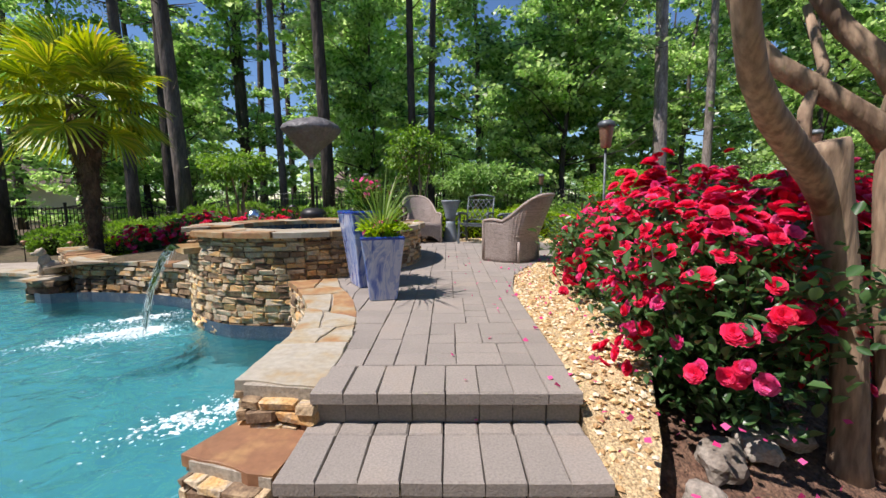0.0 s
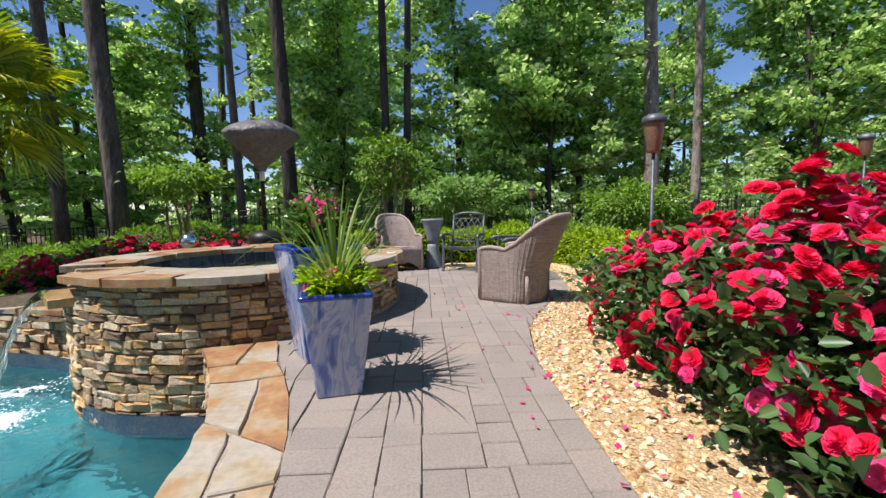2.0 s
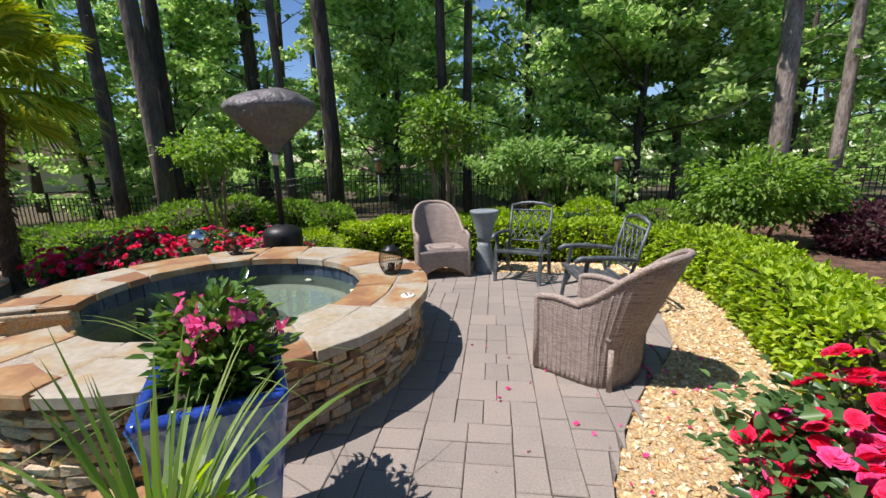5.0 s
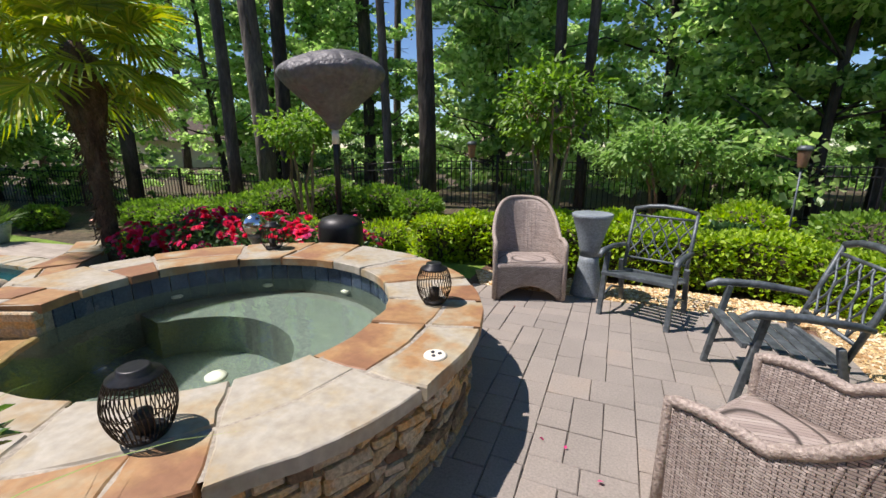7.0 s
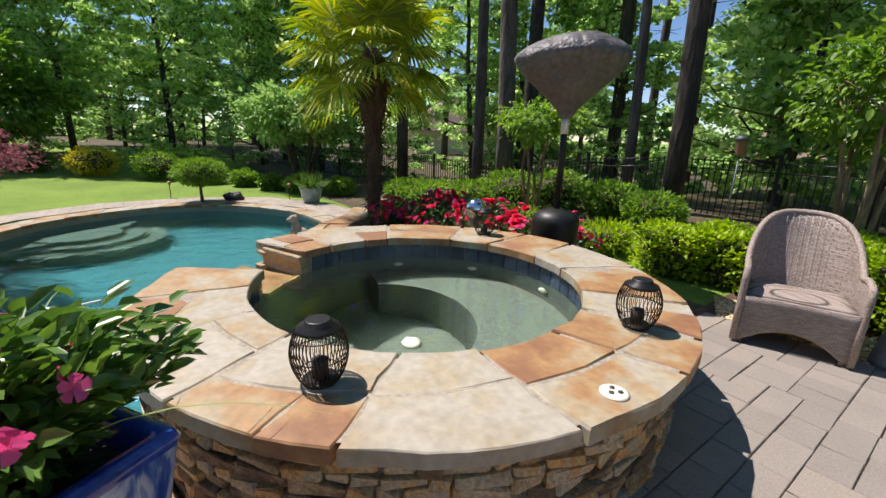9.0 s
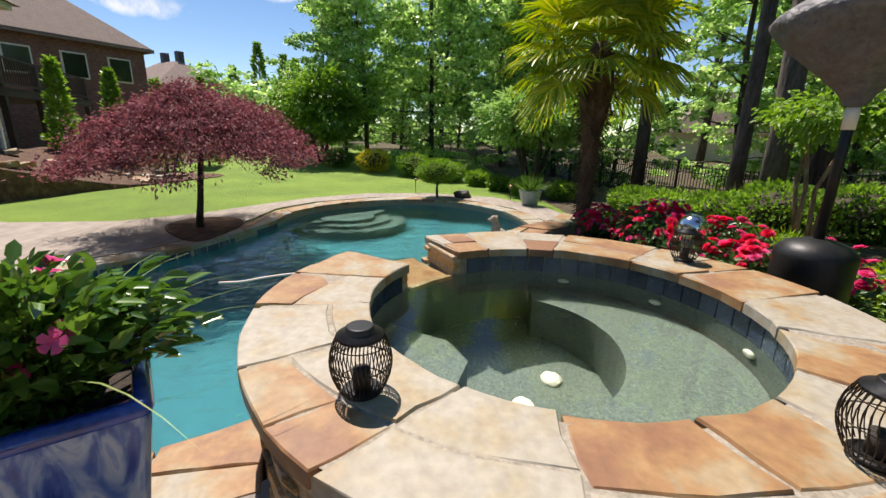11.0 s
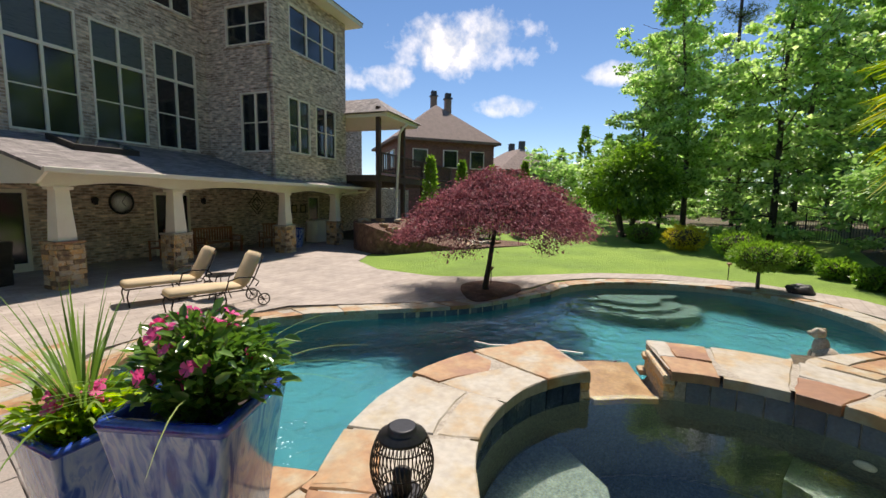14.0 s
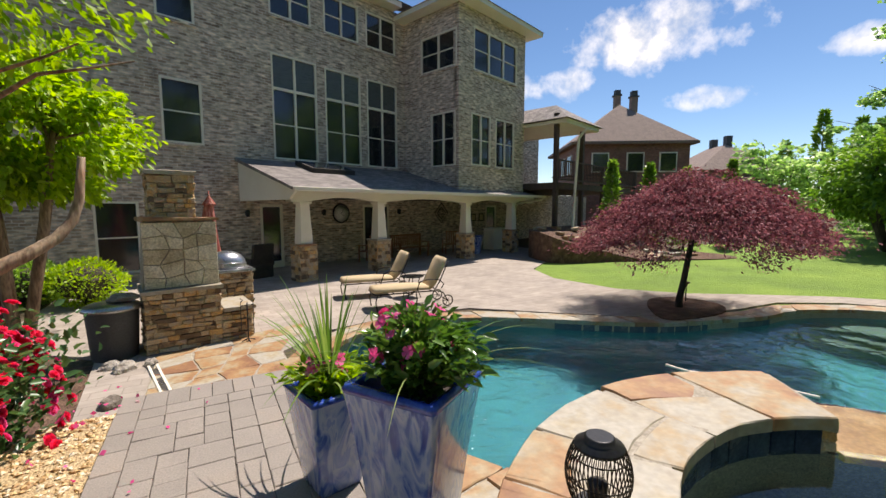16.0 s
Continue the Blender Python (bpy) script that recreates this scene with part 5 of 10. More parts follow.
def build_house():
    house = hthing("house", "large brown brick two storey house above a walkout porch", "house")
    big = [(0.75, 2.35, 3.1, 6.45), (2.68, 4.2, 3.1, 6.42), (4.5, 6.0, 3.1, 6.42)]
    small = [(-2.35, -1.32, 3.3, 5.05), (-2.35, -1.4, 6.6, 8.3), (0.75, 2.2, 7.6, 8.9), (2.7, 4.15, 7.6, 8.9), (4.5, 5.95, 7.6, 8.9), (-3.95, -3.0, -0.2, 1.68)]
    doors = [(0.2, 0.95, DECK, 1.62), (4.2, 5.5, DECK, 1.62), (12.05, 12.95, DECK, 1.62)]
    bm = B()
    wall_with_openings(bm, -9.0, TU0 + 0.3, DECK - 0.1, WALL_TOP, D, D + 0.3, big + small + doors[:2])
    part("wall", bm, M["brick"], house)
    bm = B()
    wall_with_openings(bm, TU0 + 0.3, 13.6, DECK - 0.1, 2.6, D, D + 0.3, doors[2:])
    part("wall", bm, M["brick"], house)
    # tower above the porch roof
    left = [(0.15, 1.45, 3.1, 5.15), (0.1, 2.0, 6.75, 8.1)]
    right = [(TU0 + 0.72, TU0 + 1.95, 3.15, 5.15), (TU0 + 2.3, TU0 + 3.65, 3.15, 5.15), (TU0 + 0.85, TU0 + 3.8, 6.75, 8.35)]
    bm = B()
    wall_with_openings(bm, TU0, TU1, 2.0, 8.95, 0.0, 0.28, right)
    wall_with_openings(bm, 0.28, D + 2, 2.0, 8.95, TU0, TU0 + 0.28, left, axis="n")
    hbox(bm, TU1 - 0.28, TU1, 0.28, D + 2, 2.2, 8.95)
    part("wall", bm, M["brick"], house)
    # closed inside: near-black sheets behind the panes, the rooms' darkness put into their colour
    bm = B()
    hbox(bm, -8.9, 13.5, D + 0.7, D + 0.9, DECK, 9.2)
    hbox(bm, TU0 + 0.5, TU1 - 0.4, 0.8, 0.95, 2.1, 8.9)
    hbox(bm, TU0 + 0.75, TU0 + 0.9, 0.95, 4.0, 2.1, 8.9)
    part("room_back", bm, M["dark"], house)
    for o in big:
        window("window", house, *o, D, "u", 2, transom=5.35)
    for o in small[:2]:
        window("window", house, *o, D, "u", 1)
    for o in small[2:5]:
        window("window", house, *o, D, "u", 2)
    window("window", house, *small[5], D, "u", 1)
    for o in left:
        window("window", house, *o, TU0, "n", 2)
    for o, k in zip(right, (2, 2, 3)):
        window("window", house, *o, 0.0, "u", k)
    # doors under the porch
    for i, (a, b, z0, z1) in enumerate(doors):
        bm = B()
        hbox(bm, a, a + 0.08, D - 0.02, D + 0.1, z0, z1)
        hbox(bm, b - 0.08, b, D - 0.02, D + 0.1, z0, z1)
        hbox(bm, a + 0.08, b - 0.08, D - 0.02, D + 0.1, z1 - 0.09, z1)
        hbox(bm, a + 0.08, b - 0.08, D - 0.01, D + 0.09, z0, z0 + (0.9 if i == 2 else 0.25))
        d = part("door", bm, M["white"], house, "white framed glazed door")
        bm = B()
        hbox(bm, a + 0.08, b - 0.08, D + 0.03, D + 0.05, z0 + 0.25, z1 - 0.09)
        part("pane", bm, M["glass"], d)
    # eaves and roof of the tower and the main wall
    bm = B()
    hbox(bm, TU0 - 0.55, TU1 + 0.55, -0.55, D + 2.3, 8.95, 9.12)
    hbox(bm, -9.3, TU0 - 0.55, D - 0.5, D + 1.0, WALL_TOP, WALL_TOP + 0.2)
    part("eave", bm, M["white"], house, "cream painted eave")
    bm = B()
    e = 0.6
    q = [hp(TU0 - e, -e, 9.12), hp(TU1 + e, -e, 9.12), hp(TU1 + e, D + 3, 9.12), hp(TU0 - e, D + 3, 9.12)]
    v = [bm.verts.new(p) for p in q]
    r0, r1 = bm.verts.new(hp((TU0 + TU1) / 2, 1.9, 11.0)), bm.verts.new(hp((TU0 + TU1) / 2, D + 3, 11.0))
    for f in ((v[0], v[1], r0), (v[1], v[2], r1, r0), (v[3], v[0], r0, r1), (v[3], v[2], v[1], v[0])):
        bm.faces.new(f)
    w = [bm.verts.new(p) for p in (hp(-9.4, D - 0.55, WALL_TOP + 0.2), hp(TU0 + 2, D - 0.55, WALL_TOP + 0.2), hp(TU0 + 2, D + 6, 12.5), hp(-9.4, D + 6, 12.5))]
    bm.faces.new(w)
    part("roof", bm, M["shingle_far"], house)


build_house()


def build_porch():
    porch = hthing("porch", "porch with cream beam, tapered columns and shingle roof", "porch")
    u0, u1 = -0.35, 11.6
    ze, zw = 1.98, 2.98
    # roof: a slab rising to the wall
    bm = B()
    pts = [(-0.55, ze - 0.02), (-0.55, ze + 0.05), (D, zw + 0.05), (D, zw - 0.05)]
    a = [bm.verts.new(hp(u0 - 0.15, n, z)) for n, z in pts]
    b = [bm.verts.new(hp(u1 + 0.2, n, z)) for n, z in pts]
    for i in range(4):
        bm.faces.new((a[i], a[(i + 1) % 4], b[(i + 1) % 4], b[i]))
    bm.faces.new(a[::-1])
    bm.faces.new(b)
    bmesh.ops.recalc_face_normals(bm, faces=bm.faces)
    part("roof", bm, M["shingle"], porch, "grey asphalt shingle porch roof")
    # front beam with shallow arches between the columns
    cols = [0.05, 2.62, 6.85, 9.95]
    bm = B()
    spans = list(zip([u0] + cols, cols + [u1]))
    for s0, s1 in spans:
        n = 12
        for k in range(n):
            x0, x1 = s0 + (s1 - s0) * k / n, s0 + (s1 - s0) * (k + 1) / n
            def low(x):
                f = (x - s0) / (s1 - s0)
                return 1.66 + (0.13 * math.sin(math.pi * f) if s1 - s0 > 1 else 0)
            for m0, m1 in ((-0.16, 0.14),):
                v = [bm.verts.new(hp(x, m, z)) for x, m, z in ((x0, m0, low(x0)), (x1, m0, low(x1)), (x1, m0, ze - 0.03), (x0, m0, ze - 0.03), (x0, m1, low(x0)), (x1, m1, low(x1)), (x1, m1, ze - 0.03), (x0, m1, ze - 0.03))]
                for f in ((0, 1, 2, 3), (5, 4, 7, 6), (4, 5, 1, 0)):
                    bm.faces.new([v[i] for i in f])
    part("beam", bm, M["white"], porch, "cream painted arched beam")
    bm = B()
    v = [hp(u0, -0.5, ze - 0.04), hp(u0, D - 0.01, zw - 0.06), hp(u0, D - 0.01, 1.72), hp(u0, -0.16, 1.72)]
    o = [(x - 0.06, y, z) for x, y, z in v]
    A, Bv = [bm.verts.new(p) for p in v], [bm.verts.new(p) for p in o]
    bm.faces.new(A)
    bm.faces.new(Bv[::-1])
    for i in range(4):
        bm.faces.new((A[i], A[(i + 1) % 4], Bv[(i + 1) % 4], Bv[i]))
    bmesh.ops.recalc_face_normals(bm, faces=bm.faces)
    part("gable_panel", bm, M["white"], porch, "cream painted gable end")
    # ceiling is unseen; its dark colour is there to cut bounce and dim the porch
    bm = B()
    hbox(bm, u0, u1, 0.14, D - 0.005, 1.80, 1.84)
    part("porch_ceiling", bm, M["darkwood"], porch, "unseen porch ceiling coloured dark to cut bounced light")
    for u in cols:
        bm = B()
        box(bm, hp(u, 0.0, 1.08), (0.36, 0.36, 1.10), bev=0.015, taper=0.72)
        box(bm, hp(u, 0.0, 1.64), (0.36, 0.36, 0.07), bev=0.01)
        c = part("column", bm, M["white"], porch, "tapered cream column on stone pier")
        bm = B()
        box(bm, hp(u, 0.0, 0.0), (0.46, 0.46, 1.0))
        pier = part("pier", bm, M["ledge"], c)
        st = []
        for side in range(4):
            for k in range(9):
                z = DECK + 0.055 + k * 0.108
                xs = -0.25
                while xs < 0.24:
                    l = float(rs.uniform(0.12, 0.26))
                    e = min(xs + l, 0.25)
                    m = Matrix.Translation(hp(u, 0, z)) @ Matrix.Rotation(side * math.pi / 2, 4, "Z") @ Matrix.Translation(((xs + e) / 2, -0.24, 0))
                    st.append((m, (e - xs - 0.008, 0.06, 0.10)))
                    xs = e
        vs, fs = [], []
        for m, s in st:
            q = JOINED[int(rs.integers(len(JOINED)))]
            mm = m @ Matrix.Diagonal((*s, 1))
            k = len(vs)
            vs += [tuple(mm @ Vector(p)) for p in q[0]]
            fs += [tuple(i + k for i in f) for f in q[1]]
        tagged(part("stonework", (vs, [], fs), M["ledge"], c), kind="stuff")
        bm = B()
        box(bm, hp(u, 0.0, 0.515), (0.56, 0.56, 0.05), bev=0.012)
        part("cap", bm, M["flag"], c)
    # gutter, downspout
    bm = B()
    hbox(bm, u0 - 0.15, u1 + 0.25, -0.66, -0.56, ze - 0.05, ze + 0.06, bev=0.02)
    part("gutter", bm, M["white"], porch, "white gutter")
    bm = B()
    tube(bm, [hp(u1 + 0.2, -0.6, ze - 0.02), hp(u1 + 0.15, -0.45, ze - 0.14), hp(10.6, 0.05, ze - 0.3), hp(10.45, 0.1, ze - 0.5), hp(10.45, 0.1, DECK + 0.05)], 0.045, 8)
    part("downspout", bm, M["white"], porch)
    # skylight
    bm = B()
    sl = (zw - ze) / (D + 0.55)
    for un in ((1.2, 2.75),):
        pts = [(un[0], 1.4), (un[1], 1.4), (un[1], 2.5), (un[0], 2.5)]
        lo = [bm.verts.new(hp(u, n, ze + 0.05 + (n + 0.55) * sl)) for u, n in pts]
        hi = [bm.verts.new(hp(u, n, ze + 0.20 + (n + 0.55) * sl)) for u, n in pts]
        bm.faces.new(hi)
        for i in range(4):
            bm.faces.new((lo[i], lo[(i + 1) % 4], hi[(i + 1) % 4], hi[i]))
    bmesh.ops.recalc_face_normals(bm, faces=bm.faces)
    sk = part("skylight", bm, M["dark"], porch, "black framed skylight")
    bm = B()
    bm.faces.new([bm.verts.new(hp(u, n, ze + 0.205 + (n + 0.55) * sl)) for u, n in [(1.28, 1.46), (2.67, 1.46), (2.67, 2.44), (1.28, 2.44)]])
    part("pane", bm, M["glass"], sk)


build_porch()


# ---- woods ----
def crown_points(rng, n, c, r, clumps, clump_r, flat=1.0, shell=0.55):
    """Leaf places: many small clumps spread in an uneven ellipsoid."""
    c, r = np.array(c, float), np.array(r, float)
    d = rng.normal(0, 1, (clumps, 3))
    d /= np.linalg.norm(d, axis=1)[:, None]
    rad = rng.uniform(shell, 1.0, clumps) ** 0.7 * rng.uniform(0.75, 1.15, clumps)
    cc = c + d * rad[:, None] * r
    pick = rng.integers(0, clumps, n)
    off = rng.normal(0, 1, (n, 3)) * clump_r * np.array([1, 1, 0.6])
    p = cc[pick] + off
    dirs = (p - c) / r
    dirs[:, 2] -= 0.35
    return p, dirs, cc


def broadleaf(height, spread, trunk_r, leaves, size, seed, low=0.25, name="woodland_tree", leaf="leaf_wood"):
    rng = np.random.default_rng(seed)
    t = thing(name, Matrix.Identity(4), "tall green broadleaf tree in the woods", "tree", "woods behind the garden")
    bm = B()
    trunk = limb(bm, (0, 0, -0.3), (0, 0, 1), height * 0.85, trunk_r, trunk_r * 0.2, rng, bend=0.04, n=9, seg=8)
    pts, dirs = [], []
    layers = int(8 + height * 0.5)
    for k in range(layers):
        f = low + (1 - low) * k / (layers - 1)
        base = trunk[min(int(f * 0.95 * (len(trunk) - 1)), len(trunk) - 1)]
        for q in range(2):
            a = rng.uniform(0, 2 * math.pi)
            ln = spread * (0.5 + 0.6 * math.sin(math.pi * min(0.15 + f * 0.75, 1))) * rng.uniform(0.6, 1.1)
            if f > 0.93:
                ln *= 0.4
            lp = limb(bm, base, (math.cos(a), math.sin(a), rng.uniform(0.15, 0.7)), ln, trunk_r * 0.32 * (1.2 - f), 0.012, rng, bend=0.16, n=4, seg=5)
            m = int(leaves * 0.75) // (layers * 2)
            cl = 6
            cpos = np.array([lp[int(rng.integers(1, 5))] for _ in range(cl)]) + rng.normal(0, spread * 0.14, (cl, 3))
            pk = rng.integers(0, cl, m)
            pp = cpos[pk] + rng.normal(0, 1, (m, 3)) * np.array([0.25, 0.25, 0.085]) * (0.5 + spread * 0.14)
            dd = (pp - np.array(base)) * np.array([1, 1, 0.3]) + np.array([0, 0, -0.35])
            pts.append(pp)
            dirs.append(dd / (np.linalg.norm(dd, axis=1)[:, None] + 1e-6))
    part("trunk", bm, M["bark"], t)
    me = leaf_mesh("crown", np.concatenate(pts), np.concatenate(dirs), size, M[leaf], rng, aspect=0.72, jitter=0.45, length_vary=0.55)
    share("crown", me, t)
    return t


def pine(height, r, seed, crown_from=0.6, bark="bark"):
    rng = np.random.default_rng(seed)
    t = thing("pine_tree", Matrix.Identity(4), "tall straight pine with bare grey brown trunk", "tree", "woods behind the garden")
    bm = B()
    trunk = limb(bm, (0, 0, -0.3), (rng.normal(0, 0.02), rng.normal(0, 0.02), 1), height, r, r * 0.35, rng, bend=0.012, n=10, seg=10)
    pts, dirs = [], []
    for k in range(26):
        f = crown_from + (1 - crown_from) * rng.random()
        base = trunk[int(f * 10)]
        a = rng.uniform(0, 2 * math.pi)
        ln = rng.uniform(1.0, 2.8) * (1.25 - f)* 1.6
        lp = limb(bm, base, (math.cos(a), math.sin(a), rng.uniform(-0.1, 0.4)), ln, 0.05, 0.012, rng, n=4, seg=5)
        m = 150
        pk = rng.integers(1, 5, m)
        pp = np.array([lp[i] for i in pk]) + rng.normal(0, 0.28, (m, 3))
        pts.append(pp)
        dirs.append(rng.normal(0, 1, (m, 3)))
    for k in range(7):          # dead stubs
        f = rng.uniform(0.2, crown_from)
        a = rng.uniform(0, 2 * math.pi)
        limb(bm, trunk[int(f * 10)], (math.cos(a), math.sin(a), 0.1), rng.uniform(0.4, 1.3), 0.025, 0.006, rng, n=3, seg=4)
    part("trunk", bm, M[bark], t)
    share("crown", leaf_mesh("crown", np.concatenate(pts), np.concatenate(dirs), 0.32, M["leaf_pine"], rng, aspect=0.16, fold=0.1, jitter=1.0), t)
    return t


def build_woods():
    rng = np.random.default_rng(3)
    protos = [broadleaf(15, 3.2, 0.15, 21000, 0.19, 21, low=0.16), broadleaf(13, 3.4, 0.13, 21000, 0.18, 22, low=0.14), broadleaf(17, 3.0, 0.17, 20000, 0.20, 23, low=0.24), broadleaf(7, 2.6, 0.07, 9000, 0.13, 24, low=0.08)]
    far_tree = broadleaf(7.5, 2.6, 0.08, 2200, 0.30, 25, low=0.06)
    pines = [pine(21, 0.20, 31), pine(24, 0.24, 32, 0.55), pine(19, 0.16, 33, 0.62), pine(22, 0.25, 34, 0.66, "sunlit_bark"), pine(20, 0.19, 35, 0.62, "sunlit_bark")]
    spots = []
    # a wide belt from behind the house of the neighbour round to the right-hand side
    tries = 0
    while len(spots) < 42 and tries < 9000:
        tries += 1
        az = rng.uniform(-62, 96)
        near = 15.0 if az < 42 else 19.0
        if az > 72:
            near = 27.0
        d = near + rng.exponential(7.5) + (2 if az < -30 else 0)
        if d > 46:
            continue
        x, y = -math.sin(radians(az)) * d, 4 + math.cos(radians(az)) * d
        if 50 < az < 62 and rng.random() < 0.6:
            continue
        if all((x - p[0]) ** 2 + (y - p[1]) ** 2 > 3.5 ** 2 for p in spots):
            spots.append((x, y, d))
    for i, (x, y, d) in enumerate(spots):
        u = rng.random()
        src = pines[int(rng.integers(3))] if u < 0.30 else protos[3] if u < 0.48 else protos[int(rng.integers(3))]
        s = rng.uniform(0.85, 1.2)
        ob = copy_thing(src, pose(x, y, ground_z(x, y), rng.normal(0, 1.2), rng.normal(0, 1.2), rng.uniform(0, 360)))
        ob.scale = (s, s, s * rng.uniform(0.92, 1.1))
    # pines that stand out near the fence
    for x, y, k, s in PINES:
        ob = copy_thing(pines[k], pose(x, y, ground_z(x, y), 0, 0, 77 * x))
        ob.scale = (s, s, 1)
    # a far row that closes the distance beyond the lawn
    for i in range(56):
        az = -62 + 174 * i / 55 + rng.normal(0, 1)
        d = 50 + rng.uniform(-4, 8)
        x, y = -math.sin(radians(az)) * d, 4 + math.cos(radians(az)) * d
        ob = copy_thing(far_tree, pose(x, y, ground_z(x, y) - 0.5, 0, 0, rng.uniform(0, 360)))
        s = rng.uniform(0.95, 1.35)
        ob.scale = (s * 1.3, s * 1.3, s)
    for x, y, k, s in BROAD:
        ob = copy_thing(protos[k], pose(x, y, ground_z(x, y), 0, 0, 57 * x))
        ob.scale = (s, s, s)
    for i, ob in enumerate(protos + pines + [far_tree]):
        ob.matrix_basis = pose(-6 + 7 * i, 43 + i % 3, -2.0)


PINES = [(7.6, 15.2, 3, 1.0), (10.6, 17.5, 4, 1.0), (-3.7, 13.2, 1, 0.85), (-8.0, 12.8, 1, 1.0), (-10.5, 14.0, 0, 1.0), (-1.2, 15.5, 2, 1.0), (-0.6, 15.9, 2, 0.9), (-6.0, 15.5, 2, 0.9), (-14.5, 13.5, 0, 1.2)]
BROAD = [(-26.0, 6.5, 0, 1.1), (-24.0, 10.5, 1, 1.05), (-28.0, 2.5, 2, 1.0), (-31.0, -1.0, 0, 1.0), (4.5, 16.5, 1, 1.0), (1.5, 17.5, 0, 1.0), (10.9, 20.5, 0, 1.0), (13.2, 15.2, 1, 0.95), (6.4, 18.6, 2, 0.95), (-3.4, 18.2, 1, 0.95), (-9.5, 20.5, 0, 1.0), (-12.6, 19.8, 1, 1.0), (-15.5, 18.0, 0, 1.0)]
build_woods()


# ---- planting ----
def shrub(name, label, loc, r, leaves, size, mat, seed, group="", stems=5, category="shrub", shell=0.72, bumpy=0.18, aspect=0.6):
    """A rounded shrub: stems, a solid dark core for the shaded middle, and leaves of their own over an uneven dome."""
    rng = np.random.default_rng(seed)
    t = thing(name, pose(*loc, 0, 0, rng.uniform(0, 360)), label, category, group)
    bm = B()
    for _ in range(stems):
        a = rng.uniform(0, 2 * math.pi)
        limb(bm, (0.05 * math.cos(a), 0.05 * math.sin(a), -0.05), (0.5 * math.cos(a), 0.5 * math.sin(a), 1.0), r[2] * 1.5, 0.018, 0.005, rng, n=4, seg=5)
    part("stem", bm, M["twig"], t)
    # closed ball in dark twig colour: blocks see-through, stands for inner shade
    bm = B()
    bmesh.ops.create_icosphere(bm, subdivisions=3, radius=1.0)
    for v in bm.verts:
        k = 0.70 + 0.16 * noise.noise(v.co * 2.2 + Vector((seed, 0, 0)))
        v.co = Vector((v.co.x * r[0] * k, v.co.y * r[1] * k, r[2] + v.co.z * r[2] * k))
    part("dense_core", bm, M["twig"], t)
    d = rng.normal(0, 1, (leaves, 3))
    d /= np.linalg.norm(d, axis=1)[:, None]
    nb = np.array([noise.noise(Vector(q) * 2.6 + Vector((seed, 3, 0))) + 0.5 * noise.noise(Vector(q) * 6.0 + Vector((seed, 9, 0))) for q in d])
    k = rng.uniform(shell, 1.0, leaves) * (1 + bumpy * nb)
    p = d * k[:, None] * np.array(r) + np.array([0, 0, r[2]])
    p[:, 2] = np.maximum(p[:, 2], 0.02)
    share("foliage", leaf_mesh("foliage", p, d + np.array([0, 0, 0.25]), size, mat, rng, aspect=aspect, jitter=0.5), t)
    return t


def bloom_mesh(name, mat, rng, r=0.05, petals=26, flat=0.85):
    """A full rose: cupped petals in rings."""
    vs, fs = [], []
    for i in range(petals):
        f = i / petals
        a = i * 2.4
        up = 0.95 - 0.95 * f
        d = Vector((math.cos(a), math.sin(a), 0))
        s = Vector((-d.y, d.x, 0))
        L, w = r * (0.55 + 0.6 * f), r * (0.42 + 0.3 * f)
        b = d * r * 0.06 + Vector((0, 0, r * 0.15 * (1 - f)))
        mid = d * L * (0.5 + 0.3 * f) + Vector((0, 0, L * up * flat * 0.8 + r * 0.08))
        tip = d * L * (0.6 + 0.5 * f) + Vector((0, 0, L * up * flat + r * (0.12 - 0.12 * f)))
        j = lambda: Vector(rng.normal(0, r * 0.05, 3))
        q = [b, mid - s * w + j(), tip - s * w * 0.55 + j(), tip + s * w * 0.55 + j(), mid + s * w + j()]
        o = len(vs)
        vs += [tuple(x) for x in q]
        fs += [(o, o + 1, o + 2), (o, o + 2, o + 3), (o, o + 3, o + 4)]
    me = bpy.data.meshes.new(name)
    me.from_pydata(vs, [], fs)
    me.materials.append(mat)
    return me


_br = np.random.default_rng(41)
ROSES = [bloom_mesh("bloom", M["rose"], _br, 0.046, 32), bloom_mesh("bloom", M["rose"], _br, 0.052, 40, 0.95), bloom_mesh("bloom", M["pink"], _br, 0.046, 30, 0.75)]


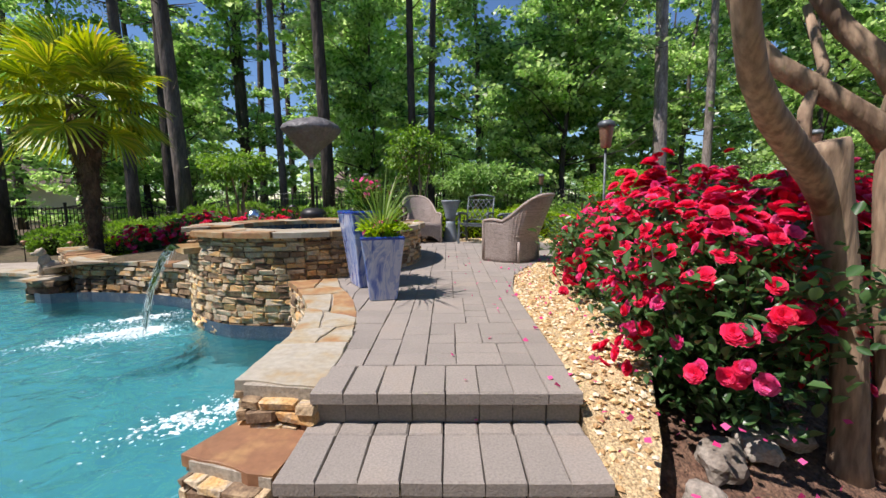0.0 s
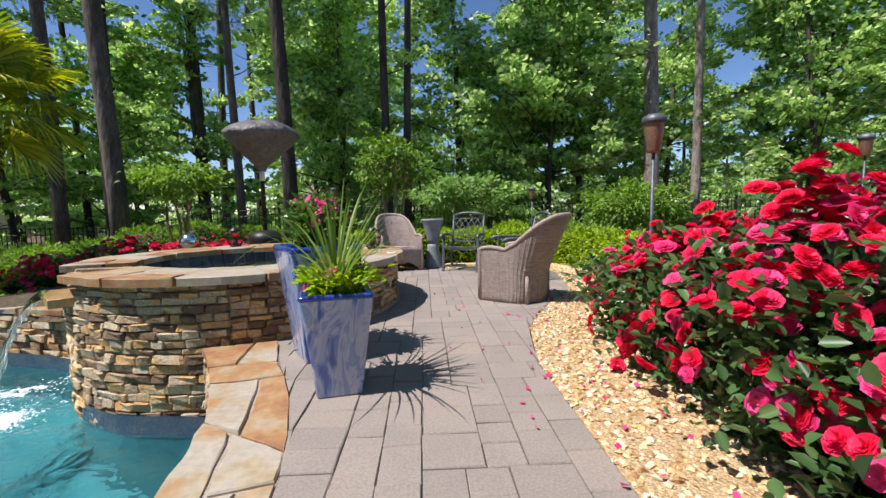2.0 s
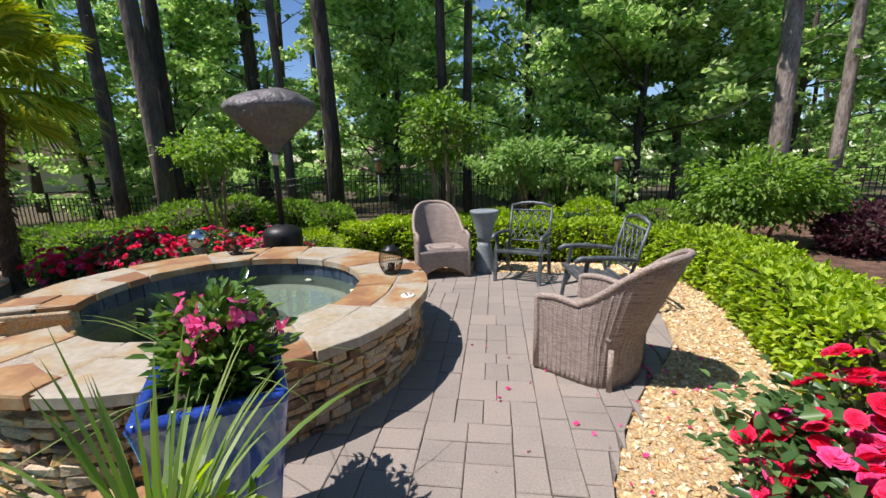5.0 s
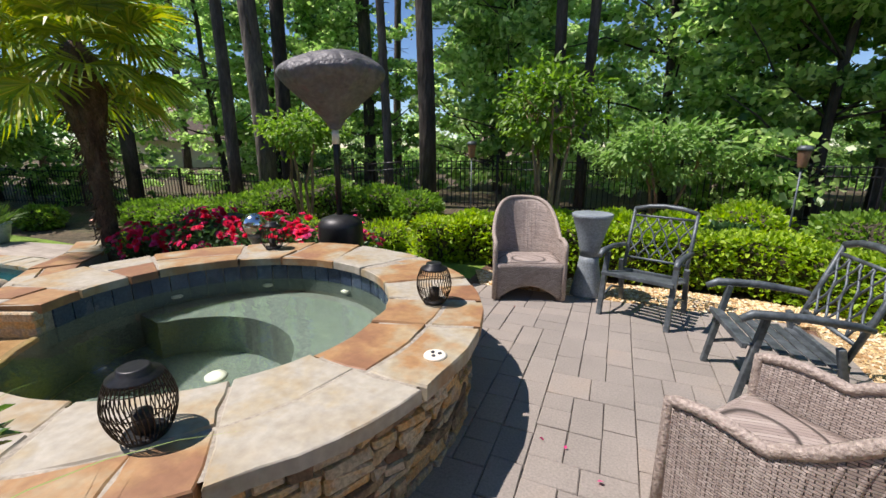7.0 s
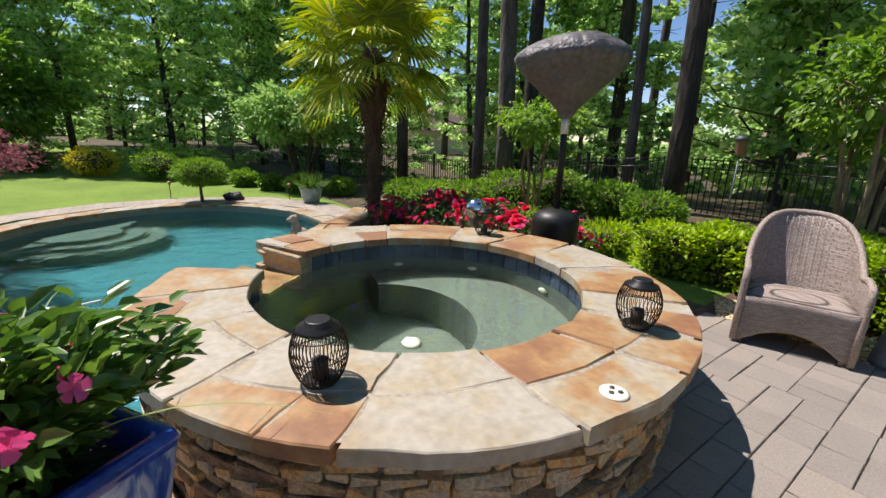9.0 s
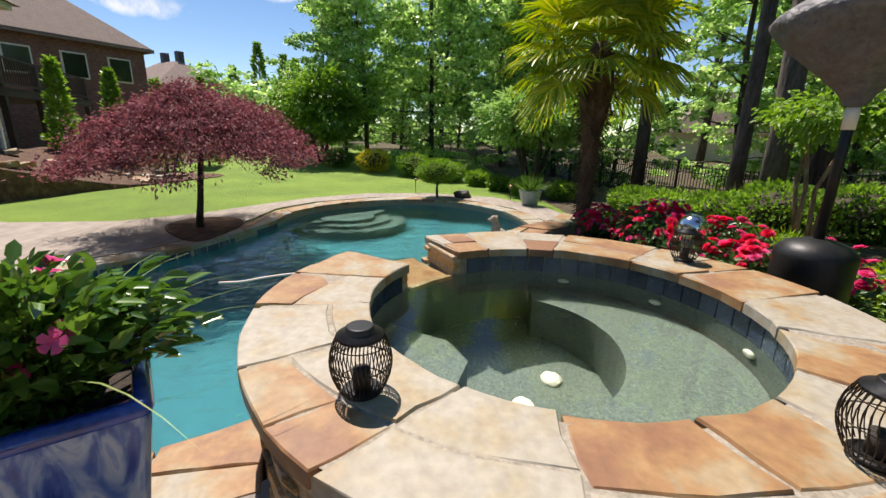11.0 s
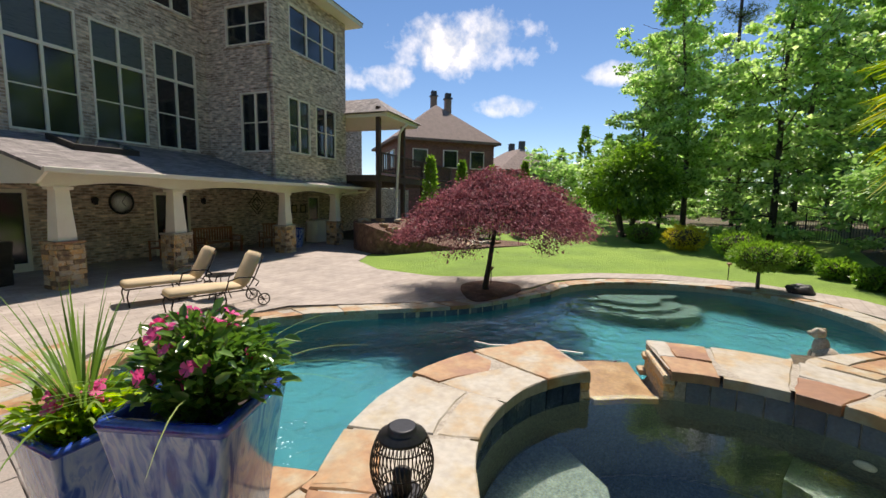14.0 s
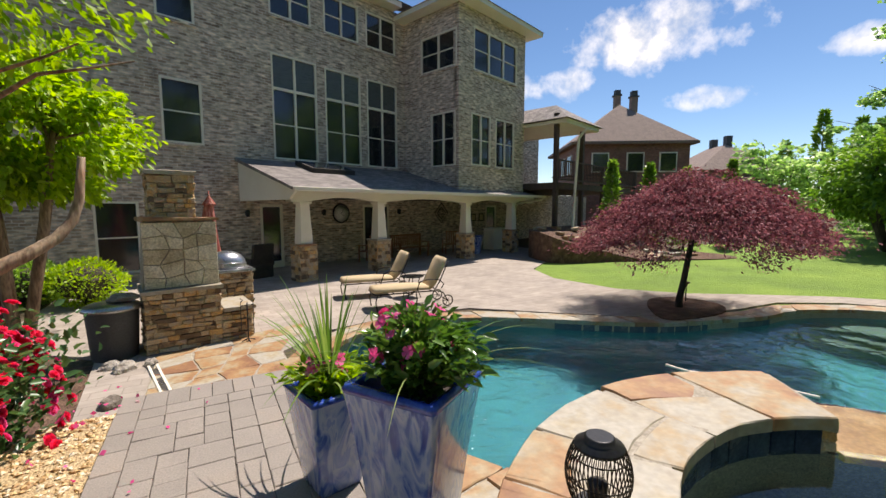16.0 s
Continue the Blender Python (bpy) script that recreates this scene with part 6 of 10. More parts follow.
def rose_bush(loc, r, h, blooms, seed, low=0.15, pink=0.2, size=1.0, leaves=3600):
    rng = np.random.default_rng(seed)
    t = thing("rose_bush", pose(*loc, 0, 0, rng.uniform(0, 360)), "shrub rose covered in red and pink double blooms", "rose bush", "rose bushes")
    tips = []
    for i in range(16):
        bm = B()
        a = rng.uniform(0, 2 * math.pi)
        k = rng.uniform(0.2, 1.0)
        pts = limb(bm, (0.06 * math.cos(a), 0.06 * math.sin(a), -0.05), (k * r / h * math.cos(a), k * r / h * math.sin(a), 1.0), h * rng.uniform(0.75, 1.02), 0.011, 0.004, rng, bend=0.1, n=6, seg=5)
        tips.append(pts)
        part("cane", bm, M["twig"], t)
    p, d = [], []
    for pts in tips:
        for _ in range(leaves // 16):
            q = pts[int(rng.integers(1, 7))]
            p.append(np.array(q) + rng.normal(0, 0.30 * r, 3) * np.array([1, 1, 0.6]))
            v = np.array([q[0], q[1], 0.25 * h])
            d.append(v / (np.linalg.norm(v) + 1e-6))
    p = np.array(p)
    p[:, 2] = np.clip(p[:, 2], 0.05, h * 1.02)
    share("foliage", fine_leaves("foliage", p, np.array(d), 0.062, M["leaf_rose"], rng, aspect=0.62, jitter=0.7), t)
    c = Vector((0, 0, h * 0.42))
    for i in range(int(blooms * 2.7)):
        a = rng.uniform(0, 2 * math.pi)
        el = rng.uniform(-0.35, 1.5)
        d = Vector((math.cos(a) * math.cos(el), math.sin(a) * math.cos(el), math.sin(el)))
        k = rng.uniform(0.86, 1.12)
        q = c + Vector((d.x * r * 1.08 * k, d.y * r * 1.08 * k, d.z * h * 0.60 * k))
        q.z = max(q.z, low * h)
        way = (d + Vector((0, 0, 0.35)) + Vector(rng.normal(0, 0.35, 3))).normalized()
        s = rng.uniform(0.72, 1.05) * size
        # a cluster of one to three blooms
        for j in range(int(rng.integers(2, 5))):
            o = Vector(rng.normal(0, 0.062 * size, 3)) if j else Vector((0, 0, 0))
            me = ROSES[2] if rng.random() < pink else ROSES[int(rng.integers(2))]
            m = Matrix.Translation(q + o) @ way.to_track_quat("Z", "Y").to_matrix().to_4x4() @ Matrix.Rotation(rng.uniform(0, 6.28), 4, "Z") @ Matrix.Scale(s * rng.uniform(0.8, 1.1), 4)
            share("bloom", me, t, m)
    return t


for i, (x, y, r, h, n) in enumerate(((1.50, 2.25, 0.50, 1.10, 34), (2.15, 2.55, 0.55, 1.14, 30), (1.52, 3.05, 0.46, 1.02, 30), (2.15, 3.35, 0.52, 1.08, 26), (1.58, 3.80, 0.42, 0.86, 26), (1.66, 4.55, 0.40, 0.72, 26),
                                     (2.2, 4.2, 0.45, 0.85, 20), (2.9, 3.0, 0.5, 1.02, 18))):
    rose_bush((x, y, ground_z(x, y) + 0.02), r, h, n, 100 + i, pink=0.33)
for i, (x, y, h) in enumerate(((-3.4, 8.5, 0.55), (-4.15, 8.75, 0.6), (-4.9, 8.5, 0.6), (-5.5, 8.85, 0.52), (-3.1, 9.05, 0.5), (-6.1, 8.45, 0.45))):
    rose_bush((x, y, ground_z(x, y)), 0.42, h, 13, 130 + i, size=1.05, pink=0.45, leaves=1900)


# ---- hedge round the patio ----
def build_hedge():
    rng = np.random.default_rng(8)
    line = [(-2.28, 9.72), (-1.35, 9.95), (-0.2, 9.87), (0.8, 9.85), (1.8, 9.78), (2.55, 9.38), (2.90, 8.62), (2.94, 7.7), (2.80, 6.9), (2.64, 6.2), (2.55, 5.6)]
    at, L = poly_at(line)
    k = int(L / 0.62)
    for i in range(k):
        p = at((i + 0.5) / k)
        q = at(min((i + 0.9) / k, 1)) - at(max((i + 0.1) / k, 0))
        h = 0.60 + rng.normal(0, 0.025)
        t = thing("hedge_shrub", pose(p.x, p.y, ground_z(p.x, p.y), 0, 0, math.degrees(math.atan2(q.y, q.x))), "clipped yellow green hedge shrub beside the patio gravel", "hedge", "hedge round the patio")
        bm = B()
        # solid dark block for the hedge's shaded inside, with stems below
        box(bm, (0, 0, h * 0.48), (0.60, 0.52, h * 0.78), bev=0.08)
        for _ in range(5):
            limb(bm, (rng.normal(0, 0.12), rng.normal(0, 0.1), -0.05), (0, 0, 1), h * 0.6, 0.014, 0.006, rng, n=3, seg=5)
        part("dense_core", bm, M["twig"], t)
        n = 2300
        f = rng.choice(5, n, p=[0.36, 0.24, 0.24, 0.08, 0.08])
        u = rng.uniform(-1, 1, (n, 3))
        u[f == 0, 2], u[f == 1, 1], u[f == 2, 1], u[f == 3, 0], u[f == 4, 0] = 1, 1, -1, 1, -1
        d = np.zeros((n, 3))
        d[f == 0, 2], d[f == 1, 1], d[f == 2, 1], d[f == 3, 0], d[f == 4, 0] = 1, 1, -1, 1, -1
        ps = u * np.array([0.36, 0.34, h * 0.5]) * rng.uniform(0.8, 1.05, n)[:, None] + np.array([0, 0, h * 0.52])
        rr = 1 - 0.10 * (np.abs(u[:, 1]) * np.abs(u[:, 2])) ** 3
        ps[:, 1] *= rr
        wob = np.array([noise.noise(Vector((q[0] * 3 + i * 2, q[1] * 3, q[2] * 3))) for q in ps])
        ps += d * (0.07 * wob)[:, None]
        ps[:, 2] = np.maximum(ps[:, 2], 0.06)
        share("foliage", fine_leaves("foliage", ps, d + np.array([0, 0, 0.5]), 0.06, M["leaf_hedge"], rng, aspect=0.6, jitter=0.6), t)


build_hedge()

# rounded shrubs in the bed along the fence
for i, (x, y, r, k) in enumerate(((-8.4, 10.9, 0.75, 0), (-7.6, 11.5, 0.7, 0), (-6.9, 12.0, 0.8, 0), (-5.9, 12.5, 0.75, 0), (-9.6, 11.2, 0.7, 0), (-4.6, 12.6, 0.6, 0), (-3.5, 12.2, 0.55, 0), (-10.9, 11.4, 0.6, 0),
                                  (0.3, 11.3, 0.5, 1), (1.2, 11.6, 0.5, 1), (2.2, 12.2, 0.6, 1), (3.3, 11.4, 0.62, 0), (-0.7, 11.5, 0.45, 1), (4.5, 12.2, 0.55, 2), (1.8, 11.2, 0.42, 2), (5.9, 10.2, 0.55, 3), (7.2, 11.4, 0.6, 3), (8.3, 9.2, 0.6, 3),
                                  (-14.0, 9.2, 0.5, 0), (-15.2, 8.6, 0.45, 0), (-16.5, 8.0, 0.5, 0), (-17.8, 7.0, 0.7, 0), (-13.0, 10.2, 0.5, 0), (-19.5, 5.5, 0.9, 0), (-21.0, 3.5, 0.9, 4), (-22.5, 1.5, 0.8, 0))):
    lab = ("rounded green boxwood shrub in the bed", "low yellow green shrub behind the hedge", "brownish low shrub behind the hedge", "dark plum leaved shrub near the fence", "shrub with yellow new growth by the lawn")[k]
    mat = M[("leaf_shrub", "leaf_bright", "leaf_rose", "leaf_plum", "yellow")[k]]
    shrub("garden_shrub", lab, (x, y, ground_z(x, y) - 0.02), (r, r * 0.95, r * 0.62), 2200, 0.085, mat, 200 + i, "shrubs along the fence")
for i, (x, y, r) in enumerate(((-7.3, 9.1, 0.45), (-4.4, 9.7, 0.5), (-5.6, 9.9, 0.5), (-3.0, 10.0, 0.45), (-6.7, 9.6, 0.5))):
    shrub("feathery_plant", "soft bright green feathery ground plant", (x, y, ground_z(x, y) - 0.02), (r, r, 0.22), 2200, 0.09, M["leaf_bright"], 260 + i, "ground plants by the palm", category="plant", aspect=0.2, shell=0.4)


shrub("golden_shrub", "bright yellow leaved shrub behind the rose bushes", (5.7, 5.95, ground_z(5.7, 5.95) - 0.02), (0.85, 0.85, 0.58), 3200, 0.075, M["yellow"], 293)
shrub("boxwood", "round bright green boxwood beside the brick wall", (2.25, -5.4, DECK - 0.03), (0.75, 0.7, 0.5), 2600, 0.07, M["leaf_bright"], 291)
shrub("boxwood", "round dark green boxwood beside the brick wall", (3.4, -6.0, DECK - 0.03), (0.8, 0.8, 0.5), 2400, 0.08, M["leaf_shrub"], 292)


# ---- garden trees ----
def small_tree(name, label, loc, stems, base_h, crown_c, crown_r, leaves, size, mat, seed, bark="crape_bark", stem_r=0.03, clumps=60, clump_r=0.14, category="tree"):
    rng = np.random.default_rng(seed)
    t = thing(name, pose(*loc), label, category)
    c = Vector(crown_c)
    for i in range(stems):
        a = 2 * math.pi * i / stems + rng.uniform(-0.4, 0.4)
        b = Vector((0.12 * math.cos(a), 0.12 * math.sin(a), -0.1)) * (1 if stems > 1 else 0)
        tip = c + Vector((crown_r[0] * 0.45 * math.cos(a), crown_r[1] * 0.45 * math.sin(a), 0))
        mid = b.lerp(tip, 0.5) + Vector(rng.normal(0, 0.06, 3))
        fork = b.lerp(tip, 0.8)
        bm = B()
        tube(bm, [b, mid, fork, tip], [stem_r * 1.15, stem_r, stem_r * 0.8, stem_r * 0.4], 8)
        part("trunk", bm, M[bark], t)
        for _ in range(5):
            w = (tip - b).normalized() + Vector(rng.normal(0, 0.55, 3))
            bm = B()
            limb(bm, fork.lerp(tip, rng.uniform(0, 1)), w, crown_r[2] * 0.9, stem_r * 0.4, 0.005, rng, n=4, seg=5)
            part("limb", bm, M[bark], t)
    p, d, cc = crown_points(rng, leaves, crown_c, crown_r, clumps, clump_r, shell=0.35)
    share("crown", fine_leaves("crown", p, d, size, mat, rng, aspect=0.6, jitter=0.6), t)
    return t


small_tree("young_tree", "small multi stemmed tree with bright green crown behind the spa", (-5.65, 11.35, -0.1), 4, 1.0, (0, 0, 1.95), (0.8, 0.75, 0.42), 1900, 0.10, M["leaf_shrub"], 301)
small_tree("young_tree", "small multi stemmed tree with upright bright green crown behind the hedge", (-0.8, 11.72, -0.05), 5, 1.2, (0, 0, 2.15), (0.8, 0.8, 0.7), 2300, 0.10, M["leaf_shrub"], 302)
small_tree("pale_tree", "low spreading tree with pale green layered leaves", (1.1, 14.0, -0.1), 3, 0.8, (0, 0, 1.55), (1.5, 1.2, 0.6), 3600, 0.13, M["leaf_pale"], 303)
small_tree("lace_tree", "mounded weeping green laceleaf tree near the fence", (4.75, 10.85, -0.05), 2, 0.7, (0, 0, 1.0), (1.15, 1.1, 0.62), 6000, 0.09, M["leaf_shrub"], 304, clumps=120)
small_tree("broad_tree", "spreading lawn tree with pale leaves and several trunks", (-15.5, 9.8, -0.4), 4, 1.4, (0, 0, 2.4), (2.1, 2.0, 0.85), 9000, 0.16, M["leaf_pale"], 305, bark="bark", stem_r=0.09, clumps=140, clump_r=0.2)
small_tree("lawn_tree", "rounded green tree beyond the lawn", (-24.5, 0.2, -0.2), 3, 1.6, (0, 0, 2.9), (2.5, 2.4, 1.9), 11000, 0.2, M["leaf_shrub"], 306, bark="bark", stem_r=0.1, clumps=160, clump_r=0.3)


def crape_myrtle():
    rng = np.random.default_rng(61)
    z = ground_z(1.85, 1.86)
    t = thing("crape_myrtle", pose(0, 0, 0), "old crape myrtle with smooth bare trunks and a sawn stub", "tree")
    bm = B()
    tube(bm, [(1.94, 1.86, z - 0.1), (1.93, 1.87, z + 0.08), (1.88, 1.88, 0.25), (1.80, 1.89, 0.65), (1.73, 1.90, 0.98), (1.70, 1.90, 1.11), (1.69, 1.90, 1.15)], [0.10, 0.078, 0.068, 0.070, 0.082, 0.094, 0.088], 14)
    part("trunk", bm, M["crape_bark"], t, "bare trunk sawn off flat")
    bm = B()
    tube(bm, [(1.74, 1.9, 0.84), (1.578, 1.804, 0.996), (1.407, 1.708, 1.1), (1.214, 1.593, 1.213), (1.067, 1.486, 1.325), (0.978, 1.405, 1.459), (0.925, 1.367, 1.64), (0.884, 1.375, 2.009)], [0.05, 0.06, 0.058, 0.052, 0.046, 0.041, 0.036, 0.028], 14)
    part("trunk", bm, M["crape_bark"], t)
    bm = B()
    tube(bm, [(2.12, 1.85, z - 0.1), (2.11, 1.85, -0.1), (2.05, 1.88, 0.5), (2.03, 1.90, 0.95), (2.06, 1.92, 1.3), (2.13, 1.95, 1.6), (2.15, 2.0, 2.3)], [0.105, 0.082, 0.074, 0.078, 0.088, 0.072, 0.05], 14)
    part("trunk", bm, M["crape_bark"], t)
    bm = B()
    tube(bm, [(2.04, 1.92, 1.08), (1.93, 1.94, 1.24), (1.76, 2.0, 1.38), (1.56, 2.06, 1.53), (1.44, 2.1, 1.68), (1.36, 2.15, 2.0), (1.3, 2.2, 2.5)], [0.045, 0.055, 0.052, 0.047, 0.042, 0.036, 0.026], 12)
    part("limb", bm, M["crape_bark"], t)
    bm = B()
    tube(bm, [(2.08, 1.93, 1.3), (2.0, 1.98, 1.5), (1.86, 2.05, 1.68), (1.74, 2.15, 1.95), (1.7, 2.2, 2.5)], [0.055, 0.052, 0.044, 0.036, 0.026], 12)
    part("limb", bm, M["crape_bark"], t)
    bm = B()
    tube(bm, [(1.60, 1.90, 1.06), (1.66, 1.98, 1.3), (1.76, 2.02, 1.5), (1.72, 2.1, 1.8)], [0.03, 0.028, 0.024, 0.018], 8)
    part("limb", bm, M["crape_bark"], t)
    for i in range(16):
        bm = B()
        limb(bm, (rng.uniform(1.3, 2.1), 2.0, 2.2), (rng.normal(0, 0.8), rng.normal(0.2, 0.8), 1), 1.3, 0.022, 0.005, rng, n=4, seg=5)
        part("limb", bm, M["crape_bark"], t)
    p, d, _ = crown_points(rng, 3600, (1.75, 2.3, 3.3), (1.35, 1.3, 0.85), 110, 0.16, shell=0.2)
    share("crown", leaf_mesh("crown", p, d, 0.085, M["leaf_bright"], rng, aspect=0.55), t)


crape_myrtle()
small_tree("crape_myrtle", "crape myrtle with brown trunks and fresh green crown", (2.72, -3.1, DECK), 5, 1.8, (0, 0, 3.4), (1.75, 1.6, 1.35), 15000, 0.13, M["leaf_bright"], 62, stem_r=0.075, clumps=130, clump_r=0.17)


def palm():
    rng = np.random.default_rng(71)
    x, y = -7.25, 8.52
    t = thing("windmill_palm", pose(x, y, ground_z(x, y)), "windmill palm with shaggy fibrous trunk and fan fronds", "palm")
    bm = B()
    prof = [(0.17, -0.1), (0.13, 0.1), (0.125, 0.6), (0.135, 1.2), (0.16, 1.8), (0.24, 2.2), (0.29, 2.5), (0.26, 2.8), (0.24, 3.1), (0.1, 3.3)]
    rings = []
    for r, z in prof:
        rings.append([bm.verts.new((r * (1 + 0.10 * rng.normal()) * math.cos(a), r * (1 + 0.10 * rng.normal()) * math.sin(a), z)) for a in (2 * math.pi * k / 18 for k in range(18))])
    for a, b in zip(rings, rings[1:]):
        for k in range(18):
            bm.faces.new((a[k], a[(k + 1) % 18], b[(k + 1) % 18], b[k])).smooth = True
    part("trunk", bm, M["palm_trunk"], t)
    # old leaf bases and fibre
    n = 900
    z = rng.uniform(0.3, 2.85, n)
    a = rng.uniform(0, 2 * math.pi, n)
    rr = np.interp(z, [q[1] for q in prof], [q[0] for q in prof])
    p = np.stack([rr * np.cos(a), rr * np.sin(a), z], 1)
    d = np.stack([0.5 * np.cos(a), 0.5 * np.sin(a), -0.6 + 0 * a], 1)
    share("fibre", leaf_mesh("fibre", p, d, 0.16, M["palm_trunk"], rng, aspect=0.12, jitter=0.35), t)
    # fronds
    top = Vector((0, 0, 3.2))
    for i in range(34):
        az = i * 2.399 + rng.normal(0, 0.15)
        f = (i + 0.5) / 34
        el = 1.25 - 1.95 * f + rng.normal(0, 0.08)
        d = Vector((math.cos(az) * math.cos(el), math.sin(az) * math.cos(el), math.sin(el)))
        pl = rng.uniform(0.7, 0.95)
        hub = top + d * pl + Vector((0, 0, -0.10 * f))
        bm = B()
        tube(bm, [top, top + d * pl * 0.5 + Vector((0, 0, 0.03)), hub], [0.016, 0.012, 0.008], 5)
        fr = part("frond", bm, M["leaf_palm"], t)
        s = d.cross(Vector((0, 0, 1)))
        s = s.normalized() if s.length > 0.01 else Vector((1, 0, 0))
        up = s.cross(d).normalized()
        vs, fs = [], []
        L0 = rng.uniform(0.80, 0.98)
        segs = 34
        for k in range(segs):
            b = -2.35 + 4.7 * k / (segs - 1)
            w = d * math.cos(b) + s * math.sin(b)
            L = L0 * (0.72 + 0.28 * math.cos(b * 0.6)) * rng.uniform(0.93, 1.05)
            side = (d * -math.sin(b) + s * math.cos(b)) * (0.027)
            m1 = hub + w * L * 0.55 + up * 0.04
            m2 = hub + w * L * 0.85 + Vector((0, 0, -0.06 - 0.05 * f))
            e = hub + w * L * 0.99 + Vector((0, 0, -0.20 * rng.uniform(0.5, 1.3)))
            o = len(vs)
            vs += [tuple(q) for q in (hub, m1 - side + up * 0.012, m1 + up * -0.012, m1 + side + up * 0.012, m2 - side * 0.7, m2 + side * 0.7, e)]
            fs += [(o, o + 1, o + 2), (o, o + 2, o + 3), (o + 1, o + 4, o + 2), (o + 2, o + 4, o + 5), (o + 2, o + 5, o + 3), (o + 4, o + 6, o + 5)]
        part("blade", (vs, [], fs), M["leaf_palm"], fr)


palm()


def maple():
    rng = np.random.default_rng(81)
    t = thing("japanese_maple", pose(-8.4, 1.12, DECK - 0.02) @ Matrix.Diagonal((0.92, 0.92, 1.06, 1)), "weeping red laceleaf Japanese maple in a mulched ring", "tree")
    bm = B()
    tube(bm, [(0, 0, -0.1), (0.02, 0.0, 0.15), (-0.05, 0.04, 0.55), (-0.16, 0.07, 1.1), (-0.30, 0.1, 1.68)], [0.10, 0.075, 0.062, 0.058, 0.05], 10)
    part("trunk", bm, M["bark"], t)
    bm = B()
    top = Vector((-0.30, 0.1, 1.62))
    pts, dirs = [], []
    for i in range(46):
        a = i * 2.399
        R = 2.25 * math.sqrt((i + 0.7) / 46) * rng.uniform(0.9, 1.08)
        rise = 1.30 * (1 - (R / 2.5) ** 2) * 0.93
        end = top + Vector((R * math.cos(a), R * math.sin(a), rise - 0.50 - 0.10 * (R / 2.2) ** 2))
        mid = top.lerp(end, 0.55) + Vector((0, 0, 0.42))
        drop = end + Vector((0.14 * math.cos(a), 0.14 * math.sin(a), -0.10))
        tube(bm, [top, mid, end, drop], [0.03, 0.02, 0.01, 0.004], 5)
        n = 1000
        f = rng.uniform(0.35, 1.0, n)
        q = np.array([(mid.lerp(end, (v - 0.35) / 0.45) if v < 0.8 else end.lerp(drop, (v - 0.8) / 0.2))[:] for v in f])
        q += rng.normal(0, 1, (n, 3)) * np.array([0.24, 0.24, 0.07])
        pts.append(q)
        dirs.append(np.tile(np.array([math.cos(a) * 0.8, math.sin(a) * 0.8, -0.3]), (n, 1)))
    part("branchwork", bm, M["bark"], t)
    # tiers of drooping sprays that close the dome
    for i in range(260):
        a = rng.uniform(0, 2 * math.pi)
        R = 2.2 * math.sqrt(rng.uniform(0, 1))
        lump = 0.16 * math.sin(3 * a + 0.7) + 0.10 * math.sin(5 * a + R * 3)
        z = 1.12 * (1 - (R / 2.45) ** 2) - 0.42 + rng.uniform(-0.20, 0.12) + lump + 0.30 * max(0, 1 - R / 0.9)
        R *= 1 + 0.09 * math.sin(2 * a + 2.2) + 0.06 * math.sin(7 * a)
        c = np.array(top) + np.array([R * math.cos(a), R * math.sin(a), z])
        n = 95
        out = rng.uniform(-1, 1, n)
        side = rng.normal(0, 0.15, n)
        q = c + np.stack([out * 0.24 * math.cos(a) - side * math.sin(a), out * 0.24 * math.sin(a) + side * math.cos(a), -0.07 * out - 0.05 * out ** 2 + rng.normal(0, 0.025, n)], 1)
        pts.append(q)
        dirs.append(np.tile(np.array([math.cos(a) * 0.8, math.sin(a) * 0.8, -0.22]), (n, 1)))
    share("crown", leaf_mesh("crown", np.concatenate(pts), np.concatenate(dirs), 0.066, M["leaf_maple"], rng, aspect=0.42, jitter=0.4), t)
    bm = B()
    slab(bm, smooth_loop([(-7.31, 1.63), (-7.72, 0.95), (-8.55, 0.37), (-9.28, 0.58), (-9.39, 1.36), (-8.66, 1.83)], 5), DECK - 0.1, DECK + 0.035)
    tagged(part("mulch_ring", bm, M["mulch"]), "brown mulch ring round the maple", "mulch", kind="structure")


maple()


def topiary():
    x, y = -13.05, 6.17
    t = shrub("cloud_pine", "low clipped cloud pine on a short stem", (x, y, DECK + 0.46), (0.68, 0.64, 0.36), 5200, 0.08, M["leaf_shrub"], 95, category="shrub", aspect=0.3)
    bm = B()
    tube(bm, [(0, 0, -0.52), (0.03, 0, -0.2), (0, 0, 0.2)], [0.05, 0.04, 0.035], 8)
    part("trunk", bm, M["bark"], t)


topiary()


